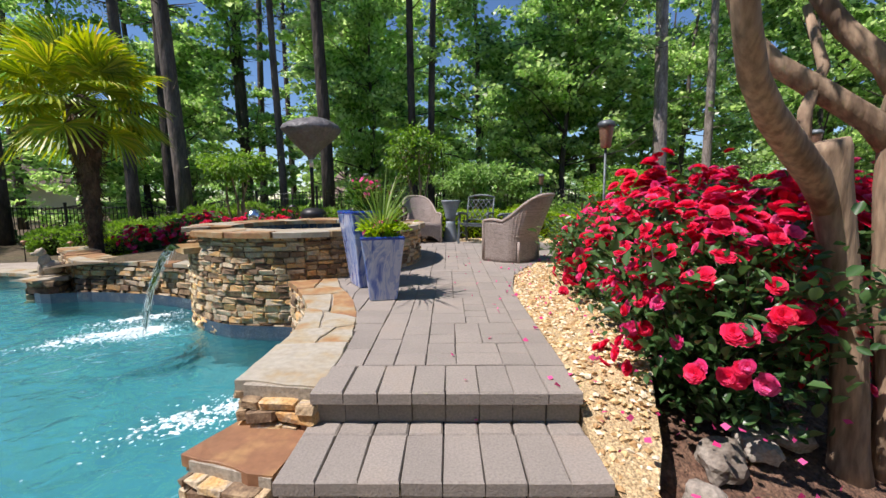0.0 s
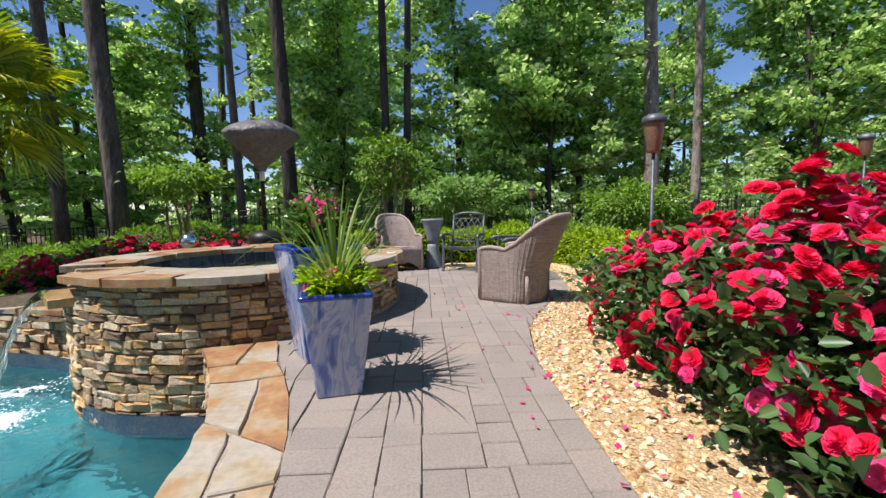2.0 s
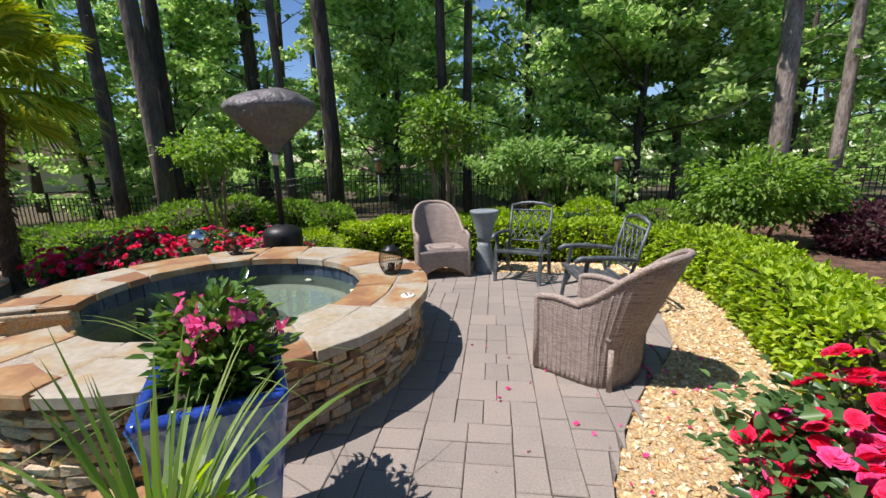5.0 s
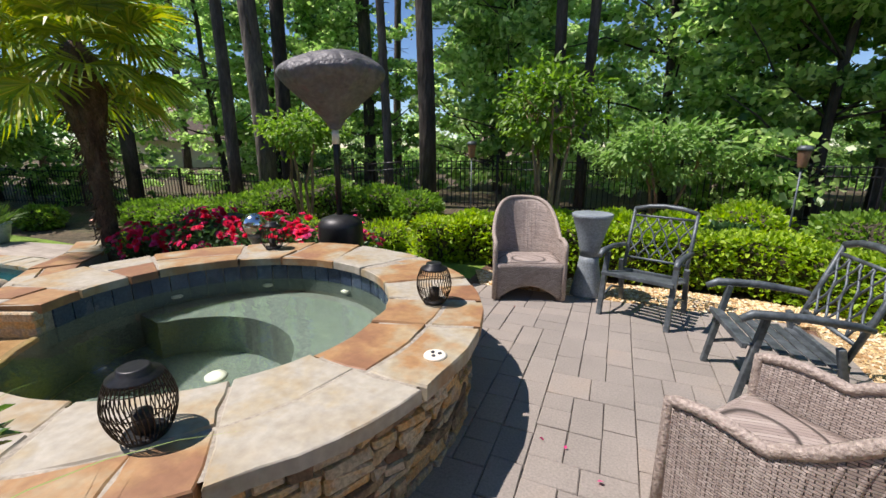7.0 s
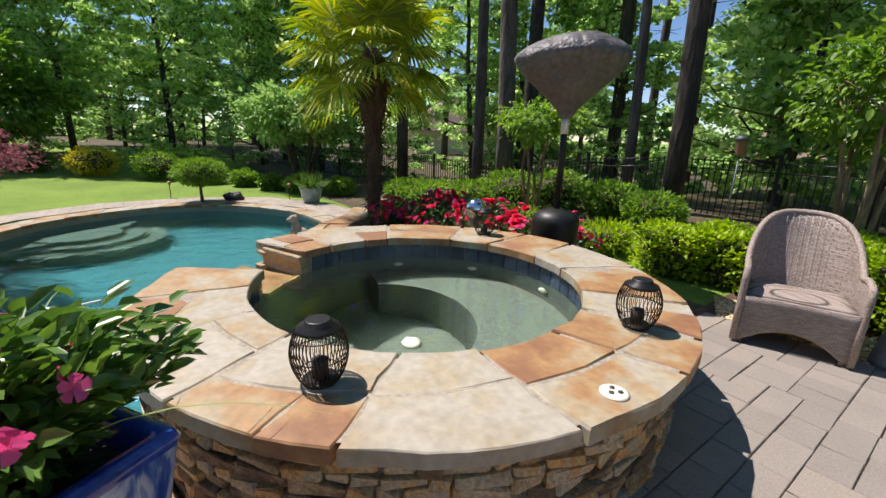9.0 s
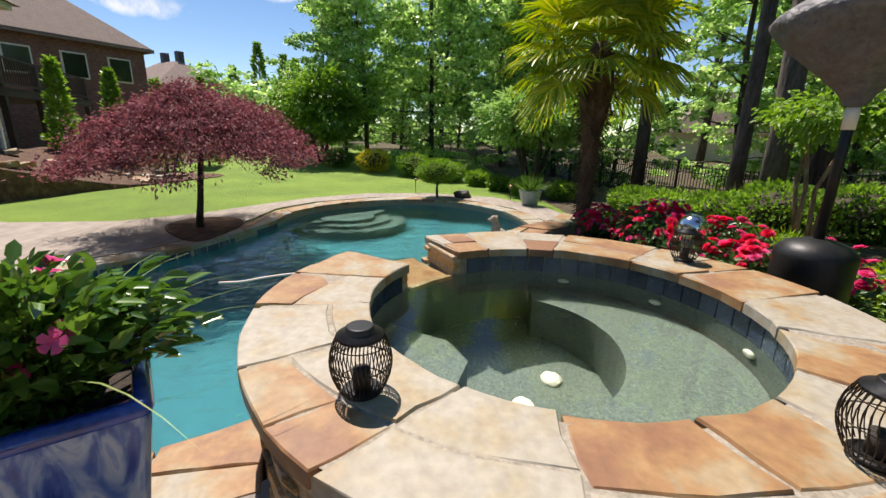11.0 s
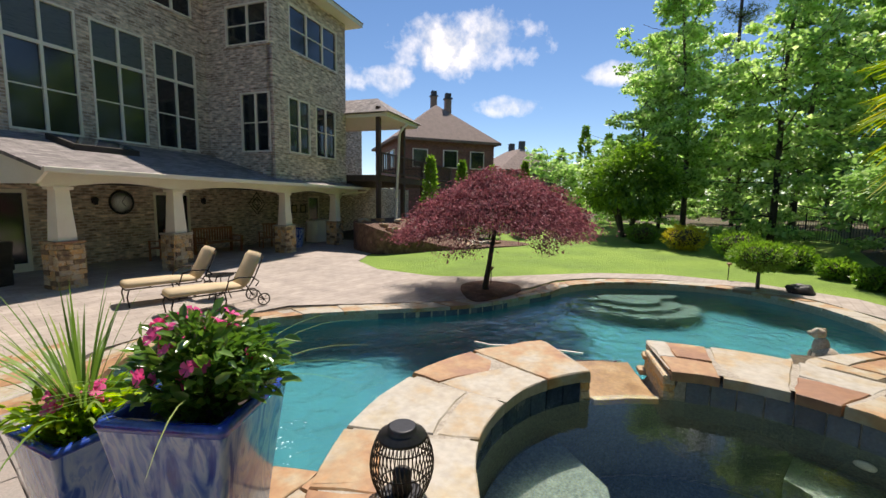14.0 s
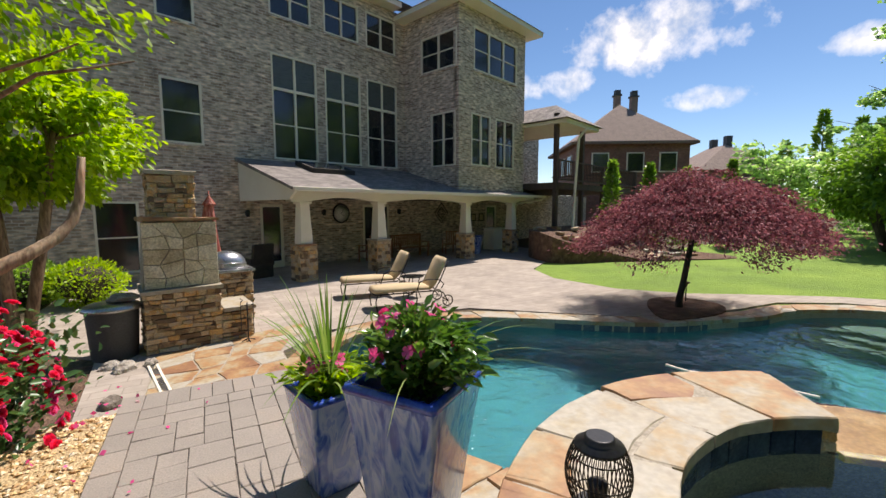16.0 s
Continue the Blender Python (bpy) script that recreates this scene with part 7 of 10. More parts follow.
# ---- gravel round the patio ----
def build_gravel():
    rng = np.random.default_rng(17)
    ys = list(np.linspace(1.55, 8.5, 30))
    left = [(patio_right(y) + 0.01, y) for y in ys] + [(2.0, 8.78), (0.5, 8.79), (-1.05, 8.79)]
    right = [(-1.3, 9.35), (0.0, 9.4), (1.2, 9.4), (2.2, 9.3), (2.75, 8.9), (2.95, 8.2), (2.95, 7.4), (2.75, 6.6), (2.45, 5.9), (1.95, 5.3), (1.75, 4.6), (1.62, 3.6), (1.34, 2.8), (1.13, 2.2), (0.98, 1.75), (0.84, 1.5)]
    outline = left + right
    top = lambda x, y: -0.012 - 0.30 * (1 - sstep(1.35, 2.3, y))
    bm = B()
    slab(bm, outline, -0.2, 0.0)
    for v in bm.verts:
        if v.co.z > -0.1:
            v.co.z = top(v.co.x, v.co.y)
        else:
            v.co.z = -0.6
    tagged(part("gravel_bed", bm, M["gravelbed"]), "tan pea gravel bed between patio and planting", "gravel", kind="structure")
    vs, fs = [], []
    o8 = [(1, 0, 0), (-1, 0, 0), (0, 1, 0), (0, -1, 0), (0, 0, 1), (0, 0, -1)]
    tri = [(0, 2, 4), (2, 1, 4), (1, 3, 4), (3, 0, 4), (2, 0, 5), (1, 2, 5), (3, 1, 5), (0, 3, 5)]
    n = 0
    while n < 11000:
        x, y = rng.uniform(0.6, 3.0), rng.uniform(1.5, 9.4)
        if rng.random() < 0.25:
            x, y = rng.uniform(-1.2, 2.6), rng.uniform(8.75, 9.4)
        if not inside(x, y, outline):
            continue
        n += 1
        s = rng.uniform(0.009, 0.021)
        R = Matrix.Rotation(rng.uniform(0, 6.28), 3, "Z") @ Matrix.Rotation(rng.normal(0, 0.5), 3, "X")
        c = Vector((x, y, top(x, y) + s * 0.3))
        k = len(vs)
        vs += [tuple(c + R @ Vector((v[0] * s * 1.35, v[1] * s, v[2] * s * 0.7))) for v in o8]
        fs += [(a + k, b + k, d + k) for a, b, d in tri]
    tagged(part("pea_gravel", (vs, [], fs), M["pebble"]), "loose tan pea gravel beside the paver walk", "gravel", kind="stuff")


build_gravel()


def build_petals():
    rng = np.random.default_rng(19)
    pts = []
    while len(pts) < 230:
        x, y = rng.uniform(0.0, 2.0), rng.uniform(1.2, 6.5)
        if rng.random() < 0.75 and x < 0.6:
            continue
        pts.append((x, y, 0.012 if y > 1.9 else (-0.155 if y > 1.5 else -0.32) if x < 0.66 else -0.10))
    me = leaf_mesh("fallen_petals", pts, rng.normal(0, 1, (len(pts), 3)) * np.array([1, 1, 0.08]), 0.032, M["pink"], rng, aspect=0.9, jitter=0.05)
    tagged(new("fallen_petals", me), "pink rose petals fallen on gravel and pavers", "petals", kind="stuff")


build_petals()


def rock(loc, s, seed, mat="rock", label="rough grey tan boulder beside the bed", group="boulders"):
    rng = np.random.default_rng(seed)
    bm = B()
    bmesh.ops.create_icosphere(bm, subdivisions=3, radius=1.0)
    for v in bm.verts:
        k = 1 + 0.35 * noise.noise(v.co * 1.4 + Vector((seed, 0, 0))) + 0.12 * noise.noise(v.co * 4 + Vector((0, seed, 0)))
        v.co = Vector((v.co.x * s[0] * k, v.co.y * s[1] * k, max(v.co.z, -0.5) * s[2] * k))
    ob = part("boulder", bm, M[mat])
    ob.matrix_basis = pose(*loc, 0, 0, rng.uniform(0, 360))
    tagged(ob, label, "rock", group)


for i, (x, y, s) in enumerate(((1.12, 1.62, 0.12), (1.32, 1.86, 0.13), (1.55, 1.95, 0.11), (1.02, 1.35, 0.12), (1.0, 1.12, 0.11), (1.75, 2.0, 0.1), (0.95, 0.7, 0.12), (0.98, -0.45, 0.14), (1.15, -0.62, 0.12), (0.7, -0.5, 0.1))):
    rock((x, y, ground_z(x, y) + 0.05), (s, s * 0.8, s * 0.7), 400 + i)
rock((-13.1, 7.0, DECK + 0.08), (0.28, 0.2, 0.17), 420, "dark_rock", "dark wet looking rock on the lawn edge", "lawn edge rocks")


# ---- patio furniture ----
def grid_surface(bm, fn, nu, nv, close_u=False):
    vs = [[bm.verts.new(fn(i / (nu - (0 if close_u else 1)), j / (nv - 1))) for i in range(nu)] for j in range(nv)]
    for j in range(nv - 1):
        for i in range(nu if close_u else nu - 1):
            k = (i + 1) % nu
            bm.faces.new((vs[j][i], vs[j][k], vs[j + 1][k], vs[j + 1][i])).smooth = True
    return vs


def solid(ob, th):
    m = ob.modifiers.new("thickness", "SOLIDIFY")
    m.thickness = th
    m.offset = 0
    return ob


def wicker_chair(m, label, seed):
    """A tub armchair of woven wicker: x to its right, y to its back, on its base."""
    t = thing("wicker_armchair", m, label, "armchair", "wicker armchairs")
    W, Dp = 0.33, 0.30
    # height of the rim round the U from the front of one arm over the back to the other
    def rim(f):
        a = abs(f - 0.5) * 2
        if a > 0.62:
            return 0.58 + 0.02 * math.sin((a - 0.62) / 0.38 * math.pi)
        k = a / 0.62
        return 0.58 + 0.37 * (0.5 + 0.5 * math.cos(math.pi * min(k, 1) ** 1.7))
    def plan(f, z):
        """The U in plan, leaning outwards with height."""
        lean = max(z - 0.30, 0) * 0.42
        s = f * 2 - 1
        if abs(s) > 0.55:
            k = (abs(s) - 0.55) / 0.45
            x, y = W + 0.02 * z, 0.08 - k * (Dp + 0.06)
            return Vector((math.copysign(x, s), y, z))
        a = s / 0.55 * math.pi / 2
        return Vector(((W + 0.02 * z) * math.sin(a), 0.08 + (Dp - 0.05 + lean) * math.cos(a) ** 0.8, z))
    bm = B()
    def outer(u, v):
        p = plan(u, 0)
        z = 0.0 + v * rim(u)
        q = plan(u, z)
        if z < 0.12:
            q.z = z
        return q
    grid_surface(bm, outer, 61, 16)
    solid(part("shell", bm, M["wicker"], t), 0.022)
    # upright ribs of the weave, proud on both sides of the shell
    for i in range(43):
        u = (i + 0.5) / 43
        bm = B()
        tube(bm, [plan(u, rim(u) * k / 7) for k in range(8)], 0.0145, 6)
        part("rib", bm, M["wicker"], t, smooth=True)
    bm = B()
    pts = [plan(i / 80, rim(i / 80)) for i in range(81)]
    front_l = [Vector((pts[0].x, pts[0].y, z)) for z in (0.02, 0.3, 0.5)]
    front_r = [Vector((pts[-1].x, pts[-1].y, z)) for z in (0.5, 0.3, 0.02)]
    tube(bm, [*front_l, *pts, *front_r], 0.024, 8)
    part("braided_rim", bm, M["wicker_rim"], t, "thick braided wicker edge")
    bm = B()
    def seat(u, v):
        x = (u * 2 - 1) * (W - 0.02)
        y = -0.27 + v * 0.53
        return Vector((x, y, 0.385 + 0.02 * math.sin(math.pi * u) * math.sin(math.pi * min(v + 0.1, 1)) - 0.02 * v))
    grid_surface(bm, seat, 12, 12)
    solid(part("seat", bm, M["wicker"], t), 0.03)
    bm = B()
    def apron(u, v):
        x = (u * 2 - 1) * W
        lo = 0.03 + 0.13 * max(0, 1 - (u * 2 - 1) ** 2 * 1.3)
        return Vector((x, -0.275 - 0.012 * v, lo + v * (0.39 - lo)))
    grid_surface(bm, apron, 20, 8)
    solid(part("apron", bm, M["wicker"], t), 0.022)
    for s in (-1, 1):
        for y in (-0.25, 0.27):
            bm = B()
            tube(bm, [(s * (W - 0.03), y, 0), (s * (W - 0.03), y, 0.30)], 0.02, 8)
            part("leg", bm, M["wicker_rim"], t)
    return t


wicker_chair(pose(0.97, 6.15, 0, 0, 0, -127.7), "grey brown wicker tub armchair standing on the pavers", 1)
wicker_chair(pose(-0.53, 8.70, 0, 0, 0, 18), "grey brown wicker tub armchair beside the hourglass table", 2)


def metal_chair(m, label):
    """A lattice-backed rocker of flat bars: x to its right, y to its back."""
    t = thing("metal_armchair", m, label, "armchair", "metal armchairs")
    w = 0.29
    for s in (-1, 1):
        bm = B()
        box(bm, (s * w, -0.27, 0.29), (0.045, 0.035, 0.60), m=Matrix.Rotation(radians(-9), 4, "X"), bev=0.006)
        part("front_leg", bm, M["iron"], t)
        bm = B()
        box(bm, (s * w, 0.20, 0.22), (0.045, 0.035, 0.46), m=Matrix.Rotation(radians(14), 4, "X"), bev=0.006)
        part("back_leg", bm, M["iron"], t)
        bm = B()
        tube(bm, [(s * (w + 0.02), -0.36, 0.565), (s * (w + 0.02), -0.30, 0.60), (s * (w + 0.02), -0.05, 0.605), (s * (w + 0.01), 0.2, 0.58), (s * w, 0.27, 0.56)], [0.022, 0.028, 0.026, 0.022, 0.016], 8)
        part("armrest", bm, M["iron"], t)
        bm = B()
        tube(bm, [(s * w, -0.30, 0.16), (s * w, -0.05, 0.21), (s * w, 0.17, 0.14)], 0.013, 6)
        part("stretcher", bm, M["iron"], t)
        bm = B()
        tube(bm, [(s * 0.27, 0.19, 0.36), (s * 0.275, 0.27, 0.62), (s * 0.275, 0.36, 0.93)], [0.018, 0.018, 0.015], 8)
        part("back_post", bm, M["iron"], t)
    for k in range(6):
        bm = B()
        y = -0.28 + 0.088 * k
        z = 0.405 - 0.018 * k
        box(bm, (0, y, z), (0.58, 0.055, 0.012), bev=0.004)
        part("seat_slat", bm, M["iron"], t)
    for y, z in ((-0.31, 0.40), (0.19, 0.33)):
        bm = B()
        box(bm, (0, y, z), (0.60, 0.03, 0.035), bev=0.006)
        part("seat_rail", bm, M["iron"], t)
    for z0, r in ((0.46, 0.013), (0.86, 0.013)):
        bm = B()
        y = 0.19 + (z0 - 0.36) * 0.31
        tube(bm, [(-0.275, y, z0), (0.275, y, z0)], r, 6)
        part("back_rail", bm, M["iron"], t)
    bm = B()
    tube(bm, [(-0.275, 0.36, 0.92), (-0.14, 0.365, 0.955), (0, 0.365, 0.965), (0.14, 0.365, 0.955), (0.275, 0.36, 0.92)], 0.022, 8)
    part("top_rail", bm, M["iron"], t)
    bm = B()
    yy = lambda z: 0.19 + (z - 0.36) * 0.31
    for k in range(-1, 6):
        for s in (1, -1):
            pts = []
            for i in range(9):
                z = 0.46 + 0.40 * i / 8
                x = -0.275 + 0.11 * (k + 0.5) + s * 0.055 * math.cos(i / 8 * 2 * math.pi) + s * 0.0
                pts.append((min(max(x, -0.272), 0.272), yy(z), z))
            tube(bm, pts, 0.008, 5)
    part("back_lattice", bm, M["iron"], t, "looped lattice back")
    return t


metal_chair(pose(0.61, 8.56, 0, 0, 0, -20), "weathered grey metal lattice armchair beside the hourglass table")
metal_chair(pose(1.32, 7.46, 0, 0, 0, -84), "weathered grey metal lattice armchair facing the spa")


def hourglass_table():
    t = thing("pedestal_table", pose(0.08, 8.88, 0), "blue grey hourglass pedestal table between two armchairs", "table")
    bm = B()
    lathe(bm, [(0.165, 0), (0.16, 0.03), (0.135, 0.18), (0.10, 0.36), (0.098, 0.42)], 32)
    part("base", bm, M["zinc"], t)
    bm = B()
    lathe(bm, [(0.096, 0.425), (0.105, 0.50), (0.14, 0.66), (0.19, 0.82), (0.20, 0.835), (0.20, 0.86), (0.19, 0.865)], 32)
    part("top", bm, M["zinc"], t)


hourglass_table()


# ---- patio heater under its cover ----
def heater():
    t = thing("patio_heater", pose(-2.70, 8.47, ground_z(-2.70, 8.47) + 0.01), "patio heater with black base under a grey vinyl cover", "heater")
    bm = B()
    lathe(bm, [(0.26, 0), (0.26, 0.62), (0.255, 0.66), (0.20, 0.72), (0.08, 0.76)], 32)
    part("base", bm, M["black"], t)
    bm = B()
    lathe(bm, [(0.034, 0.74), (0.034, 1.95)], 14)
    part("pole", bm, M["black"], t)
    bm = B()
    lathe(bm, [(0.042, 1.56), (0.042, 1.72)], 14)
    part("collar", bm, M["white"], t, "white plastic sleeve")
    bm = B()
    def cov(u, v):
        a = 2 * math.pi * u
        prof = [(0.06, 1.72), (0.10, 1.80), (0.20, 1.90), (0.33, 2.02), (0.46, 2.15), (0.54, 2.25), (0.56, 2.30), (0.53, 2.36), (0.44, 2.43), (0.30, 2.49), (0.15, 2.52), (0.01, 2.53)]
        x = v * (len(prof) - 1)
        i = min(int(x), len(prof) - 2)
        r = prof[i][0] + (prof[i + 1][0] - prof[i][0]) * (x - i)
        z = prof[i][1] + (prof[i + 1][1] - prof[i][1]) * (x - i)
        fold = (0.09 * math.sin(3 * a + 2.4 * v) + 0.04 * math.sin(7 * a - v)) * max(0, 1 - abs(v - 0.35) * 2.2) + 0.02 * math.sin(11 * a) * max(0, 0.8 - v)
        sag = 0.03 * math.cos(a - 0.7)
        return Vector((r * (1 + fold) * math.cos(a), r * (1 + fold) * math.sin(a), z + sag * v))
    grid_surface(bm, cov, 48, 28, close_u=True)
    part("cover", bm, M["cover"], t, "sagging grey vinyl cover")


heater()


# ---- lanterns ----
def lantern(x, y, z, h, label, wires=36):
    t = thing("wire_lantern", pose(x, y, z), label, "lantern", "wire lanterns on the spa")
    r = 0.135 * h / 0.33
    bm = B()
    lathe(bm, [(r * 0.62, 0), (r * 0.66, 0.012), (r * 0.6, 0.018)], 28)
    part("base", bm, M["black"], t)
    bm = B()
    for k in range(wires):
        a = 2 * math.pi * k / wires
        pts = []
        for i in range(8):
            f = i / 7
            rr = r * (0.58 + 0.44 * math.sin(math.pi * (0.08 + 0.80 * f)) ** 0.9)
            pts.append((rr * math.cos(a + 0.06 * math.sin(f * 6)), rr * math.sin(a + 0.06 * math.sin(f * 6)), 0.015 + f * h * 0.80))
        if k == 0:
            tube(bm, pts, 0.0022, 4, caps=False)
            wire = part("wire", bm, M["bronze"], t)
            bm = B()
        else:
            share("wire", wire.data, t, Matrix.Rotation(a, 4, "Z"))
    for f in (0.12, 0.5, 0.86):
        bm = B()
        rr = r * (0.58 + 0.44 * math.sin(math.pi * (0.08 + 0.80 * f)) ** 0.9)
        tube(bm, [(rr * math.cos(2 * math.pi * k / 24), rr * math.sin(2 * math.pi * k / 24), 0.015 + f * h * 0.80) for k in range(25)], 0.0025, 4, caps=False)
        part("hoop", bm, M["bronze"], t)
    bm = B()
    lathe(bm, [(r * 0.72, h * 0.815), (r * 0.78, h * 0.83), (r * 0.76, h * 0.87), (r * 0.48, h * 0.91), (r * 0.46, h * 0.97), (r * 0.40, h * 0.985)], 28)
    part("lid", bm, M["black"], t, "black lid with solar cap")
    bm = B()
    lathe(bm, [(r * 0.30, 0.02), (r * 0.30, h * 0.35), (r * 0.02, h * 0.36)], 16)
    part("candle", bm, M["dark"], t)


lantern(-1.13, 5.18, SPA_TOP + 0.002, 0.262, "round black wire lantern on the spa coping", 44)
lantern(-0.73, 6.72, SPA_TOP + 0.002, 0.262, "round black wire lantern on the spa coping")
lantern(-2.74, 7.44, SPA_TOP + 0.002, 0.262, "dark lantern on the flagstone coping of the spa", 28)

bm = B()
lathe(bm, [(0.055, 0), (0.055, 0.008), (0.045, 0.012)], 24)
_ob = part("air_button", bm, M["white"])
_ob.location = (-0.44, 6.067, SPA_TOP + 0.001)
tagged(_ob, "white round spa control set in the coping", "control")
for _dx, _dy in ((0.018, 0.012), (-0.018, 0.012), (0, -0.02)):
    bm = B()
    lathe(bm, [(0.010, 0.012), (0.010, 0.016), (0.004, 0.017)], 10, (_dx, _dy, 0))
    part("button", bm, M["grey_plastic"], _ob)


# ---- gazing ball ----
def gazing_ball():
    t = thing("gazing_ball", pose(-3.81, 8.24, ground_z(-3.81, 8.24)), "silver mirrored gazing ball on a stone pedestal", "ornament")
    bm = B()
    lathe(bm, [(0.12, 0), (0.12, 0.05), (0.06, 0.1), (0.05, 0.38), (0.09, 0.46), (0.09, 0.5)], 20)
    part("pedestal", bm, M["statue"], t)
    bm = B()
    bmesh.ops.create_uvsphere(bm, u_segments=32, v_segments=20, radius=0.145)
    ob = part("ball", bm, M["ball"], t, smooth=True)
    ob.location = (0, 0, 0.62)


gazing_ball()


# ---- planters ----
def planter(loc, rz, base, rim, h, label):
    t = thing("planter", pose(*loc, 0, 0, rz), label, "planter", "blue glazed planters")
    bm = B()
    n = 10
    def ring(s, z):
        c = s * 0.10
        pts = []
        for qx, qy in ((1, 1), (-1, 1), (-1, -1), (1, -1)):
            for k in range(4):
                a = math.atan2(qy, qx) - math.pi / 4 + k / 3 * math.pi / 2
                pts.append((qx * (s - c) + c * math.cos(a), qy * (s - c) + c * math.sin(a), z))
        return [bm.verts.new(p) for p in pts]
    prof = [(base / 2 * 0.96, 0), (base / 2, 0.015)]
    for i in range(1, n + 1):
        f = i / n
        prof.append((base / 2 + (rim / 2 - base / 2) * (0.75 * f + 0.25 * f * f), h * f * 0.955))
    rings = [ring(s, z) for s, z in prof]
    m = len(rings[0])
    for a, b in zip(rings, rings[1:]):
        for k in range(m):
            bm.faces.new((a[k], a[(k + 1) % m], b[(k + 1) % m], b[k])).smooth = True
    bm.faces.new(rings[0][::-1])
    part("pot", bm, M["glaze"], t, "drip glazed blue pot")
    bm = B()
    rs_ = [ring(s, z) for s, z in ((rim / 2, h * 0.952), (rim / 2 + 0.006, h * 0.975), (rim / 2 - 0.004, h), (rim / 2 - 0.035, h), (rim / 2 - 0.042, h * 0.97), (rim / 2 - 0.05, h * 0.82))]
    for a, b in zip(rs_, rs_[1:]):
        for k in range(m):
            bm.faces.new((a[k], a[(k + 1) % m], b[(k + 1) % m], b[k])).smooth = True
    part("rim", bm, M["glaze_rim"], t, "cobalt blue rim")
    bm = B()
    r = ring(rim / 2 - 0.045, h * 0.88)
    bm.faces.new(r)
    part("soil", bm, M["soil"], t)
    return t


def flower_mesh(rng):
    vs, fs = [], []
    for k in range(5):
        a = 2 * math.pi * k / 5
        d, s = Vector((math.cos(a), math.sin(a), 0)), Vector((-math.sin(a), math.cos(a), 0))
        o = len(vs)
        q = [Vector((0, 0, -0.012)), d * 0.016 - s * 0.012, d * 0.035 - s * 0.018 + Vector((0, 0, 0.006)), d * 0.042 + Vector((0, 0, 0.003)), d * 0.035 + s * 0.018 + Vector((0, 0, 0.006)), d * 0.016 + s * 0.012]
        vs += [tuple(x + Vector(rng.normal(0, 0.001, 3))) for x in q]
        fs += [(o, o + 1, o + 5), (o + 1, o + 2, o + 4, o + 5), (o + 2, o + 3, o + 4)]
    me = bpy.data.meshes.new("flower")
    me.from_pydata(vs, [], fs)
    me.materials.append(M["pink"])
    return me


FLOWER = flower_mesh(np.random.default_rng(4))


def mandevilla(loc, r, h, leaves, flowers, seed, label, blades=0, blade_len=0.6, trail=0):
    rng = np.random.default_rng(seed)
    t = thing("potted_plant", pose(*loc), label, "plant", "plants in the blue planters")
    bm = B()
    pts, dirs, tips = [], [], []
    for i in range(22):
        a = rng.uniform(0, 2 * math.pi)
        k = rng.uniform(0.15, 1.0)
        lp = limb(bm, (0.06 * math.cos(a), 0.06 * math.sin(a), -0.02), (k * r / h * math.cos(a), k * r / h * math.sin(a), 0.85), h * rng.uniform(0.6, 1.05), 0.005, 0.002, rng, bend=0.13, n=5, seg=4)
        tips.append(lp[-1])
        for _ in range(leaves // 22):
            q = np.array(lp[int(rng.integers(1, 6))]) + rng.normal(0, 0.04, 3)
            if q[2] < 0.09 and math.hypot(q[0], q[1]) > r * 0.62:
                continue
            pts.append(q)
            dirs.append((q[0] * 2, q[1] * 2, 0.22))
    part("stem", bm, M["twig"], t)
    share("foliage", fine_leaves("foliage", pts, dirs, 0.058 if blades == 0 else 0.055, M["leaf_pot" if blades == 0 else "leaf_bright"], rng, aspect=0.5, jitter=0.35), t)
    for i in range(flowers):
        a = rng.uniform(0, 2 * math.pi)
        el = rng.uniform(0.1, 1.2)
        d = Vector((math.cos(a) * math.cos(el), math.sin(a) * math.cos(el), math.sin(el)))
        q = Vector((d.x * r, d.y * r, h * 0.35 + d.z * h * 0.62))
        for j in range(int(rng.integers(1, 3))):
            m = Matrix.Translation(q + Vector(rng.normal(0, 0.03, 3))) @ (d + Vector(rng.normal(0, 0.3, 3))).normalized().to_track_quat("Z", "Y").to_matrix().to_4x4() @ Matrix.Scale(rng.uniform(0.65, 0.95), 4)
            share("flower", FLOWER, t, m)
    n = blades + trail
    if n:
        vs, fs = [], []
        for i in range(n):
            a = rng.uniform(0, 2 * math.pi)
            tr = i >= blades
            out = rng.uniform(0.5, 1.0) if tr else rng.uniform(0.08, 0.75)
            L = blade_len * rng.uniform(0.7, 1.1)
            d, s = Vector((math.cos(a), math.sin(a), 0)), Vector((-math.sin(a), math.cos(a), 0))
            w = 0.0075 if not tr else 0.003
            o = len(vs)
            for k in range(8):
                f = k / 7
                p = d * (out * L * (f + 0.25 * f * f)) + Vector((0, 0, L * (1.05 - 0.5 * out) * f - out * L * 0.55 * f ** 2.4))
                ww = w * (1 - f ** 3)
                vs += [tuple(p - s * ww), tuple(p + s * ww)]
            fs += [(o + 2 * k, o + 2 * k + 1, o + 2 * k + 3, o + 2 * k + 2) for k in range(7)]
        part("strap_leafage", (vs, [], fs), M["leaf_grass"], t, "long arching strap leaves")


